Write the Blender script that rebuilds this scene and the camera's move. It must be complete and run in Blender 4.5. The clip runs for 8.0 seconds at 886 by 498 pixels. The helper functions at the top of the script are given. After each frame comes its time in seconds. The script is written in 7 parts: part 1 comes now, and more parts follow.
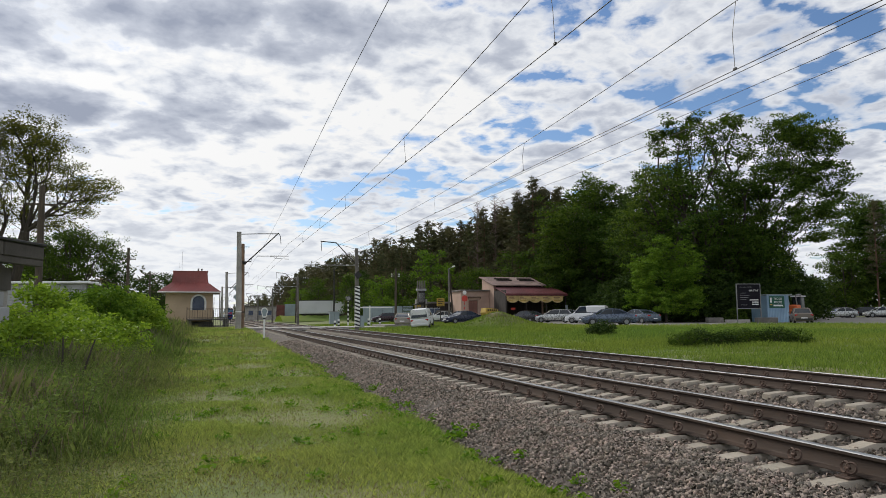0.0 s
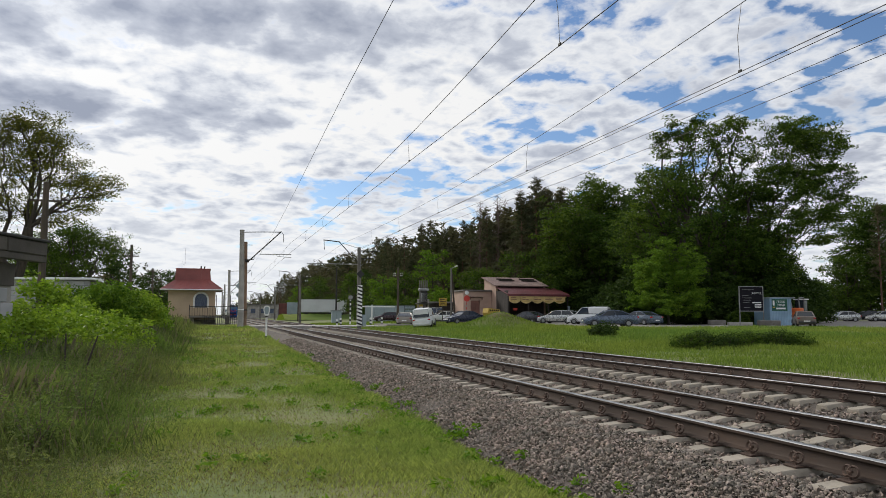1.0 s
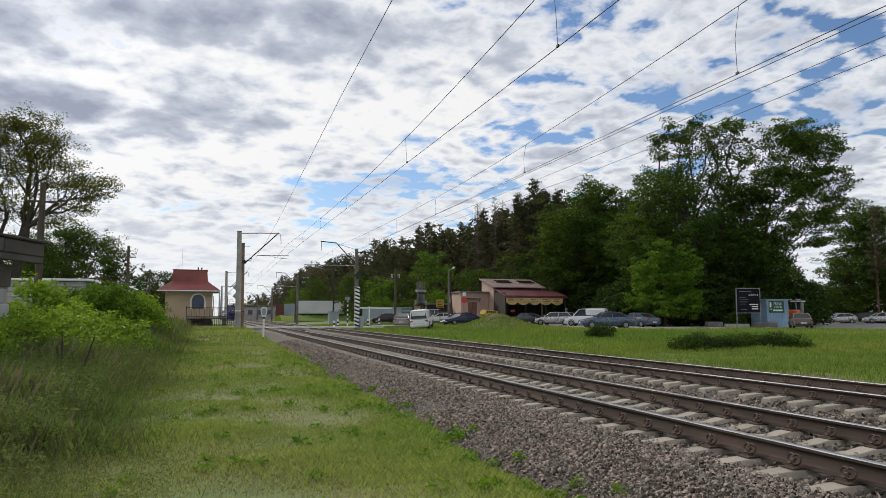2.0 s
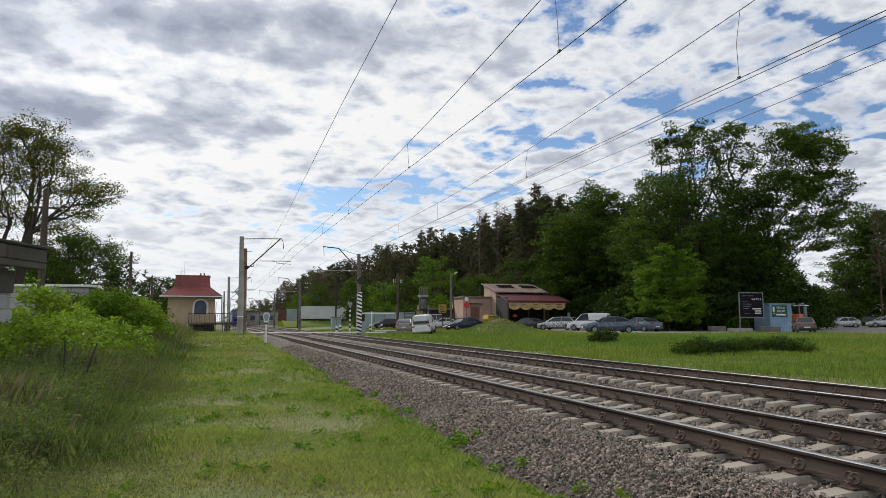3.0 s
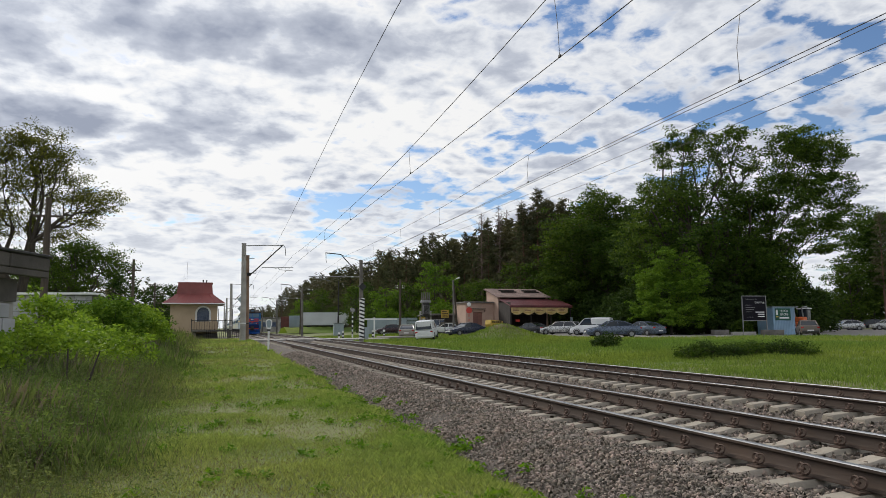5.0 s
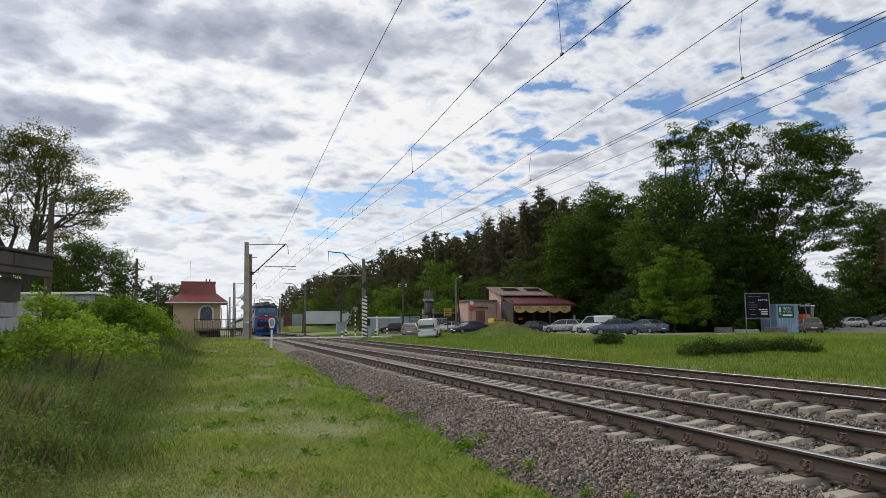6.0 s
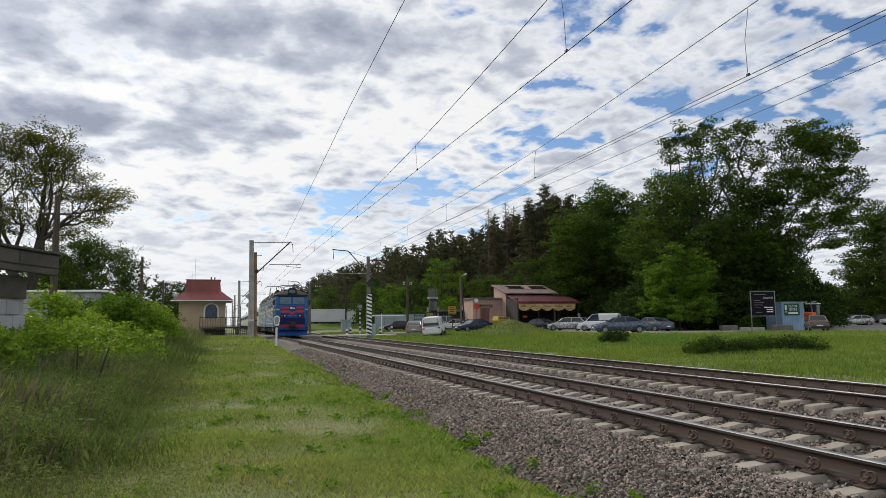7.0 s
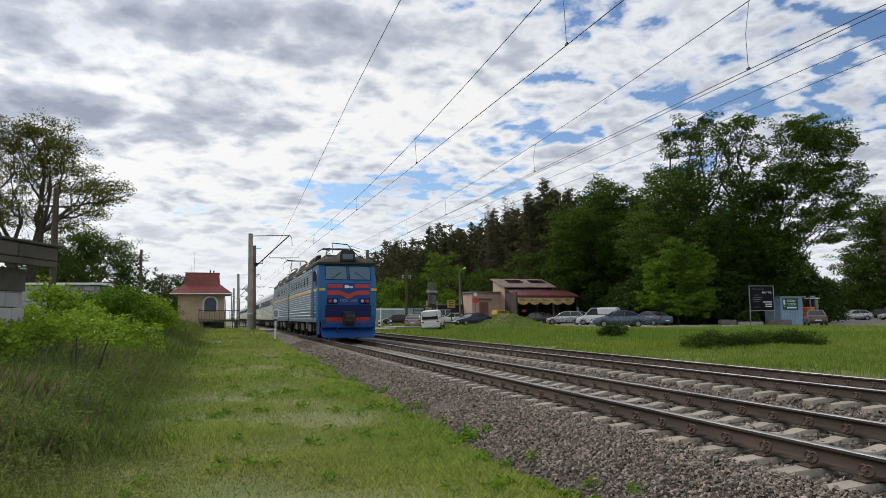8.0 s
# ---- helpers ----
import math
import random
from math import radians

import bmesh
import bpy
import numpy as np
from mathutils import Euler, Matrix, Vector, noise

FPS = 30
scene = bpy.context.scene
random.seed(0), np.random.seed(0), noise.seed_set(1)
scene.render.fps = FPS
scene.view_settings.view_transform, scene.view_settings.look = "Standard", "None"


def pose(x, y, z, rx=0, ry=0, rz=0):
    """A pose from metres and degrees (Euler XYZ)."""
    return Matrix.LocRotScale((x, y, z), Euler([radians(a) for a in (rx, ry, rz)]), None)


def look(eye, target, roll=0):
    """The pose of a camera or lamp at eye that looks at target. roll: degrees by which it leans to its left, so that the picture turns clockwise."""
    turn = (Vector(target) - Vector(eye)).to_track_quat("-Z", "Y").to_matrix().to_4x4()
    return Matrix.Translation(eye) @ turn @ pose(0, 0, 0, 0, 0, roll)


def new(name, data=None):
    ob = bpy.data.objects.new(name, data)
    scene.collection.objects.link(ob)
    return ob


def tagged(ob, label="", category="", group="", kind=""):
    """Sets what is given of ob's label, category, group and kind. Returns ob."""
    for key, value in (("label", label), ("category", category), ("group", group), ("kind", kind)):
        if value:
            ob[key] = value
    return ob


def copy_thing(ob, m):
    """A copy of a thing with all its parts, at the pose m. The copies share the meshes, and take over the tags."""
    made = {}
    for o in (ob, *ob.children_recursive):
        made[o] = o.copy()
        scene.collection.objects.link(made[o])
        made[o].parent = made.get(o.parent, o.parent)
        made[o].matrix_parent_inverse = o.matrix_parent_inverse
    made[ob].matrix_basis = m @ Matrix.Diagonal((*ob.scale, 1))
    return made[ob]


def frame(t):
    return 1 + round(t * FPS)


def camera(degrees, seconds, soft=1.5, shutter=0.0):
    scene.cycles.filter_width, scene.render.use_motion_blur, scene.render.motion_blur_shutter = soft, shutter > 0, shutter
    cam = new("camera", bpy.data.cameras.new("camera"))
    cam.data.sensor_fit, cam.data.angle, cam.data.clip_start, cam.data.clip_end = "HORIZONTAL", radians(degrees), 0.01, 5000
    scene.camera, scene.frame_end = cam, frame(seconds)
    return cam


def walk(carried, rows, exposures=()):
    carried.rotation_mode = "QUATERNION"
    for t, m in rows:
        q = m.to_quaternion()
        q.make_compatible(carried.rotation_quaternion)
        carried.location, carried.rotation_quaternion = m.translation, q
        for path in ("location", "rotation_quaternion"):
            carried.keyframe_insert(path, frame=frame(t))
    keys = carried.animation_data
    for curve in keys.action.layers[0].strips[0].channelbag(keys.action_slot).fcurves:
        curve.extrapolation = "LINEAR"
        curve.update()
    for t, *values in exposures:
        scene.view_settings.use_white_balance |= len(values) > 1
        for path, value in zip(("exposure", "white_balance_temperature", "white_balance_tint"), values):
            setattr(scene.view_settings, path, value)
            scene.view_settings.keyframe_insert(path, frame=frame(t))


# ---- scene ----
cam = camera(65.25, 8.0, soft=0.75)
walk(cam, [
    (0.0, pose(-5.023, -4.428, 1.134, 95.467, 0, -18.350) @ pose(0, 0, 0, 0, 0, -0.382)),
    (0.5, pose(-5.030, -4.423, 1.129, 95.283, 0, -18.485) @ pose(0, 0, 0, 0, 0, -0.094)),
    (1.0, pose(-5.027, -4.425, 1.131, 95.454, 0, -18.134) @ pose(0, 0, 0, 0, 0, 0.159)),
    (1.5, pose(-5.031, -4.420, 1.131, 95.487, 0, -18.413) @ pose(0, 0, 0, 0, 0, 0.254)),
    (3.0, pose(-5.028, -4.418, 1.132, 95.992, 0, -18.159) @ pose(0, 0, 0, 0, 0, 0.086)),
    (3.5, pose(-5.027, -4.415, 1.132, 96.232, 0, -18.396) @ pose(0, 0, 0, 0, 0, 0.204)),
    (4.0, pose(-5.029, -4.423, 1.133, 96.265, 0, -18.231) @ pose(0, 0, 0, 0, 0, -0.325)),
    (4.5, pose(-5.028, -4.413, 1.137, 96.438, 0, -18.013) @ pose(0, 0, 0, 0, 0, -0.310)),
    (6.0, pose(-5.029, -4.421, 1.138, 96.302, 0, -17.778) @ pose(0, 0, 0, 0, 0, -0.454)),
    (6.5, pose(-5.029, -4.413, 1.134, 96.176, 0, -17.465) @ pose(0, 0, 0, 0, 0, -0.610)),
    (7.0, pose(-5.025, -4.411, 1.128, 96.138, 0, -17.398) @ pose(0, 0, 0, 0, 0, -0.464)),
    (7.5, pose(-5.030, -4.410, 1.132, 95.913, 0, -17.348) @ pose(0, 0, 0, 0, 0, -0.221)),
    (8.0, pose(-5.024, -4.402, 1.124, 95.627, 0, -17.463) @ pose(0, 0, 0, 0, 0, -0.310)),
])
scene.view_settings.exposure = 0.0

# ---- sky and sun: broken cloud, the low sun veiled behind it, ahead and to the left ----
SUN_AZ, SUN_EL = radians(-26), radians(34)
SUN_DIR = Vector((math.sin(SUN_AZ) * math.cos(SUN_EL), math.cos(SUN_AZ) * math.cos(SUN_EL), math.sin(SUN_EL)))


# the cloud sheet lies in its own plane: oval clearings (x, y, reach along x and y, amount), then heavier grey banks
CLEAR = ((0.39, 2.71, 0.22, 0.13, -0.17), (0.64, 2.54, 0.21, 0.12, -0.17), (0.57, 2.85, 0.28, 0.1, -0.06), (-0.08, 3.03, 0.2, 0.1, -0.1), (1.18, 1.57, 0.12, 0.1, -0.075), (0.94, 1.24, 0.03, 0.06, -0.08), (1.26, 1.25, 0.1, 0.07, -0.07), (1.23, 1.4, 0.08, 0.06, -0.06), (1.66, 1.42, 0.11, 0.07, -0.08), (0.96, 1.77, 0.06, 0.06, -0.05), (1.05, 2.03, 0.08, 0.07, -0.06), (1.13, 1.87, 0.1, 0.07, -0.06), (0.8, 1.96, 0.06, 0.06, -0.05), (0.35, 2.14, 0.03, 0.05, -0.05), (1.49, 1.62, 0.08, 0.06, -0.06), (-0.22, 2.12, 0.66, 0.69, 0.1), (0.07, 1.69, 0.56, 0.32, 0.08), (-0.38, 4.03, 1.17, 0.91, 0.12), (1.94, 1.8, 0.33, 0.21, 0.06), (0.9, 1.37, 0.37, 0.15, 0.03))
BANKS = ((-0.12, 1.64, 0.41, 0.17, 0.16), (-0.43, 1.82, 0.22, 0.17, 0.07), (-0.27, 2.19, 0.36, 0.11, 0.14), (-0.49, 2.1, 0.2, 0.14, 0.09), (0.07, 2.03, 0.19, 0.12, 0.09), (0.28, 1.57, 0.26, 0.11, 0.09), (-0.45, 2.38, 0.29, 0.09, 0.07), (1.76, 1.63, 0.24, 0.22, 0.05), (0.61, 1.56, 0.22, 0.13, 0.03), (0.74, 1.36, 0.25, 0.09, 0.05), (1.41, 1.72, 0.4, 0.21, 0.03), (1.16, 1.21, 0.23, 0.12, 0.03), (-0.22, 1.97, 0.21, 0.07, -0.08), (-0.11, 2.6, 0.58, 0.22, -0.08), (0.4, 2.19, 0.47, 0.27, -0.06), (0.59, 1.93, 0.26, 0.22, -0.05))


def make_sky():
    w = bpy.data.worlds.new("sky")
    scene.world = w
    w.use_nodes = True
    nt = w.node_tree
    nt.nodes.clear()
    N, L = nt.nodes.new, nt.links.new

    def math_node(op, a, b=None, clamp=False):
        n = N("ShaderNodeMath")
        n.operation, n.use_clamp = op, clamp
        for i, v in enumerate((a, b)):
            if v is None:
                continue
            if isinstance(v, (int, float)):
                n.inputs[i].default_value = v
            else:
                L(v, n.inputs[i])
        return n.outputs[0]

    def ramp(fac, stops):
        n = N("ShaderNodeValToRGB")
        L(fac, n.inputs[0])
        e = n.color_ramp.elements
        while len(e) < len(stops):
            e.new(0.5)
        for el, (p, c) in zip(e, stops):
            el.position, el.color = p, (*c, 1)
        return n.outputs[0]

    sky = N("ShaderNodeTexSky")
    sky.sky_type, sky.sun_disc = "NISHITA", False
    sky.sun_elevation, sky.sun_rotation = SUN_EL, SUN_AZ
    sky.air_density, sky.dust_density, sky.ozone_density = 1.0, 0.6, 1.5
    tc = N("ShaderNodeTexCoord")
    sep = N("ShaderNodeSeparateXYZ")
    L(tc.outputs["Generated"], sep.inputs[0])
    h = math_node("ADD", math_node("MAXIMUM", sep.outputs[2], 0.0), 0.18)
    px, py = math_node("DIVIDE", sep.outputs[0], h), math_node("DIVIDE", sep.outputs[1], h)
    pos = N("ShaderNodeCombineXYZ")
    L(px, pos.inputs[0]), L(py, pos.inputs[1])

    def cloud_noise(scale, detail, rough, off, dist=0.0):
        mp = N("ShaderNodeMapping")
        mp.inputs["Location"].default_value = off
        L(pos.outputs[0], mp.inputs[0])
        n = N("ShaderNodeTexNoise")
        n.noise_dimensions = "2D"
        n.inputs["Scale"].default_value, n.inputs["Detail"].default_value = scale, detail
        n.inputs["Roughness"].default_value, n.inputs["Distortion"].default_value = rough, dist
        L(mp.outputs[0], n.inputs["Vector"])
        return n.outputs[0]

    def lobe(cx, cy, rx, ry, gain):
        """A broad thickening or clearing of the cloud sheet, oval in the sheet's plane."""
        dx = math_node("DIVIDE", math_node("SUBTRACT", px, cx), rx)
        dy = math_node("DIVIDE", math_node("SUBTRACT", py, cy), ry)
        d2 = math_node("ADD", math_node("MULTIPLY", dx, dx), math_node("MULTIPLY", dy, dy))
        return math_node("MULTIPLY", math_node("EXPONENT", math_node("MULTIPLY", d2, -1.0)), gain)

    def cells(scale, off):
        """Rounded cells of a mackerel sheet, their rims frayed by noise: high in the heart of each cell."""
        wob = N("ShaderNodeTexNoise")
        wob.noise_dimensions = "2D"
        wob.inputs["Scale"].default_value, wob.inputs["Detail"].default_value = 5.0, 4
        L(pos.outputs[0], wob.inputs["Vector"])
        sc, ad = N("ShaderNodeVectorMath"), N("ShaderNodeVectorMath")
        sc.operation, ad.operation = "SCALE", "ADD"
        sc.inputs["Scale"].default_value = 0.34
        L(wob.outputs["Color"], sc.inputs[0])
        L(pos.outputs[0], ad.inputs[0]), L(sc.outputs[0], ad.inputs[1])
        mp = N("ShaderNodeMapping")
        mp.inputs["Location"].default_value = off
        L(ad.outputs[0], mp.inputs[0])
        v = N("ShaderNodeTexVoronoi")
        v.voronoi_dimensions, v.feature = "2D", "SMOOTH_F1"
        v.inputs["Scale"].default_value, v.inputs["Smoothness"].default_value = scale, 0.5
        L(mp.outputs[0], v.inputs["Vector"])
        return math_node("SUBTRACT", 1.0, v.outputs["Distance"])

    big = cloud_noise(1.1, 3, 0.5, (3.1, 1.7, 0))
    mid = cloud_noise(4.2, 6, 0.58, (7.3, 2.2, 0), 0.2)
    fine = cloud_noise(15.0, 5, 0.6, (1.3, 9.2, 0), 0.2)
    cell = cells(6.5, (0.3, 0.8, 0))

    def blend(*terms):
        total = None
        for source, weight in terms:
            term = math_node("MULTIPLY", source, weight)
            total = term if total is None else math_node("ADD", total, term)
        return total

    dens = blend((big, 0.34), (mid, 0.40), (cell, 0.26), (fine, 0.16))
    for args in CLEAR:
        dens = math_node("ADD", dens, lobe(*args))
    cover = ramp(dens, [(0.485, (0, 0, 0)), (0.525, (0.5, 0.5, 0.5)), (0.585, (1, 1, 1))])
    # thick hearts are grey from below, thin rims white
    heavy = blend((big, 0.22), (mid, 0.34), (cell, 0.26), (fine, 0.18))
    for args in BANKS:
        heavy = math_node("ADD", heavy, lobe(*args))
    thick = ramp(heavy, [(0.475, (1.0, 1.0, 1.0)), (0.54, (0.83, 0.86, 0.915)), (0.62, (0.58, 0.62, 0.71)), (0.79, (0.35, 0.39, 0.49))])
    # towards the horizon the sheet closes into pale haze
    low = N("ShaderNodeMapRange")
    low.interpolation_type = "SMOOTHSTEP"
    L(sep.outputs[2], low.inputs[0])
    for i, v in enumerate((0.02, 0.19, 0.8, 0.0)):
        low.inputs[i + 1].default_value = v
    hz = N("ShaderNodeMix")
    hz.data_type = "RGBA"
    L(low.outputs[0], hz.inputs["Factor"]), L(thick, hz.inputs[6])
    hz.inputs[7].default_value = (0.93, 0.96, 1.0, 1)
    thick = hz.outputs[2]
    dotn = N("ShaderNodeVectorMath")
    dotn.operation = "DOT_PRODUCT"
    L(tc.outputs["Generated"], dotn.inputs[0])
    dotn.inputs[1].default_value = SUN_DIR
    glow = math_node("POWER", math_node("MAXIMUM", dotn.outputs["Value"], 0.0), 9.0)
    gain = math_node("ADD", math_node("MULTIPLY", glow, 0.18), 0.90)
    cl = N("ShaderNodeVectorMath")
    cl.operation = "SCALE"
    L(thick, cl.inputs[0]), L(gain, cl.inputs["Scale"])
    sk = N("ShaderNodeVectorMath")
    sk.operation = "SCALE"
    tn = N("ShaderNodeVectorMath")
    tn.operation = "MULTIPLY"
    L(sky.outputs[0], tn.inputs[0])
    tn.inputs[1].default_value = (0.80, 0.93, 1.10)
    L(tn.outputs[0], sk.inputs[0])
    sk.inputs["Scale"].default_value = 0.102
    mix = N("ShaderNodeMix")
    mix.data_type = "RGBA"
    L(cover, mix.inputs["Factor"]), L(sk.outputs[0], mix.inputs[6]), L(cl.outputs[0], mix.inputs[7])
    bg = N("ShaderNodeBackground")
    L(mix.outputs[2], bg.inputs[0])
    bg.inputs[1].default_value = 1.0
    out = N("ShaderNodeOutputWorld")
    L(bg.outputs[0], out.inputs[0])


make_sky()
sun_lamp = bpy.data.lights.new("sun", "SUN")
sun_lamp.energy, sun_lamp.angle, sun_lamp.color = 2.3, radians(14), (1.0, 0.94, 0.84)
new("sun", sun_lamp).matrix_world = look(SUN_DIR * 200, (0, 0, 0))


# ---- mesh building ----
class B:
    """Collects vertices and faces of one mesh."""

    def __init__(self):
        self.v, self.f = [], []

    def add(self, vs, fs, m=None):
        k = len(self.v)
        self.v += [tuple(m @ Vector(p)) if m else tuple(p) for p in vs]
        self.f += [tuple(k + i for i in q) for q in fs]
        return self

    def box(self, x0, x1, y0, y1, z0, z1, b=0.0, m=None):
        c, h = ((x0 + x1) / 2, (y0 + y1) / 2, (z0 + z1) / 2), (abs(x1 - x0) / 2, abs(y1 - y0) / 2, abs(z1 - z0) / 2)
        b = min(b, *(0.45 * q for q in h))
        sg = [(i, j, k) for i in (-1, 1) for j in (-1, 1) for k in (-1, 1)]
        if b <= 0:
            vs = [tuple(c[a] + s[a] * h[a] for a in range(3)) for s in sg]
            return self.add(vs, [(0, 1, 3, 2), (4, 6, 7, 5), (0, 4, 5, 1), (2, 3, 7, 6), (0, 2, 6, 4), (1, 5, 7, 3)], m)
        idx, vs = {}, []
        for s in sg:
            for a in range(3):
                idx[a, s] = len(vs)
                vs.append(tuple(c[q] + s[q] * (h[q] - (0 if q == a else b)) for q in range(3)))
        fs = []
        for a in range(3):
            p, q = (a + 1) % 3, (a + 2) % 3
            for s in (-1, 1):
                def key(u, w):
                    t = [0, 0, 0]
                    t[a], t[p], t[q] = s, u, w
                    return tuple(t)
                fs.append(tuple(idx[a, key(u, w)] for u, w in ((-1, -1), (1, -1), (1, 1), (-1, 1))))
                for w in (-1, 1):
                    k0, k1 = [0, 0, 0], [0, 0, 0]
                    k0[a], k0[p], k0[q] = s, w, -1
                    k1[a], k1[p], k1[q] = s, w, 1
                    fs.append((idx[a, tuple(k0)], idx[a, tuple(k1)], idx[p, tuple(k1)], idx[p, tuple(k0)]))
        for s in sg:
            fs.append(tuple(idx[a, s] for a in range(3)))
        return self.add(vs, fs, m)

    def loft(self, rings, closed=True, cap=True, m=None):
        n = len(rings[0])
        vs = [p for r in rings for p in r]
        fs = []
        for i in range(len(rings) - 1):
            for j in range(n if closed else n - 1):
                a, b = i * n + j, i * n + (j + 1) % n
                fs.append((a, b, b + n, a + n))
        if cap and closed:
            fs += [tuple(range(n))[::-1], tuple((len(rings) - 1) * n + j for j in range(n))]
        return self.add(vs, fs, m)

    def tube(self, pts, r, n=8, m=None):
        pts = [Vector(p) for p in pts]
        rs = r if isinstance(r, (list, tuple)) else [r] * len(pts)
        rings, ref = [], None
        for i, p in enumerate(pts):
            d = (pts[min(i + 1, len(pts) - 1)] - pts[max(i - 1, 0)]).normalized()
            if ref is None:
                ref = d.orthogonal().normalized()
            ref = (ref - d * ref.dot(d)).normalized()
            o = d.cross(ref)
            rings.append([p + (ref * math.cos(6.28319 * k / n) + o * math.sin(6.28319 * k / n)) * rs[i] for k in range(n)])
        return self.loft(rings, m=m)

    def prism(self, prof, axis, a0, a1, m=None):
        """A closed 2D outline drawn out along an axis: x (prof is y, z), y (x, z) or z (x, y)."""
        put = {"x": lambda a, p: (a, p[0], p[1]), "y": lambda a, p: (p[0], a, p[1]), "z": lambda a, p: (p[0], p[1], a)}[axis]
        return self.loft([[put(a, p) for p in prof] for a in (a0, a1)], m=m)

    def ring(self, c, normal, R, r, n=14, k=6):
        z = Vector(normal).normalized()
        x = z.orthogonal().normalized()
        y = z.cross(x)
        rings = []
        for i in range(n):
            t = 6.28319 * i / n
            d = x * math.cos(t) + y * math.sin(t)
            rings.append([Vector(c) + d * (R + r * math.cos(6.28319 * j / k)) + z * (r * math.sin(6.28319 * j / k)) for j in range(k)])
        rings.append(rings[0])
        return self.loft(rings, cap=False)

    def mesh(self, name, angle=35):
        me = bpy.data.meshes.new(name)
        me.from_pydata(self.v, [], self.f)
        if len(self.f) < 30000:
            bm = bmesh.new()
            bm.from_mesh(me)
            bmesh.ops.recalc_face_normals(bm, faces=bm.faces)
            bm.to_mesh(me)
            bm.free()
        me.polygons.foreach_set("use_smooth", [True] * len(me.polygons))
        me.set_sharp_from_angle(angle=radians(angle))
        return me


def part(name, b, material, parent=None, label="", m=None):
    """One mesh object, under a thing or a part where one is given."""
    me = b.mesh(name) if isinstance(b, B) else b
    if material and not me.materials:
        me.materials.append(material)
    ob = new(name, me)
    ob.parent = parent
    if m is not None:
        ob.matrix_basis = m
    if label:
        ob["label"] = label
    return ob


def thing(name, m, label, category, group="", kind=""):
    ob = new(name)
    ob.empty_display_size = 0.2
    ob.matrix_basis = m
    return tagged(ob, label, category, group, kind)


def raw_mesh(name, verts, faces, material):
    """A large mesh of triangles or quads from arrays."""
    verts, faces = np.asarray(verts, np.float32), np.asarray(faces, np.int32)
    me = bpy.data.meshes.new(name)
    k = faces.shape[1]
    me.vertices.add(len(verts)), me.loops.add(faces.size), me.polygons.add(len(faces))
    me.vertices.foreach_set("co", verts.ravel())
    me.loops.foreach_set("vertex_index", faces.ravel())
    me.polygons.foreach_set("loop_start", np.arange(len(faces), dtype=np.int32) * k)
    me.update(calc_edges=True)
    me.materials.append(material)
    return me


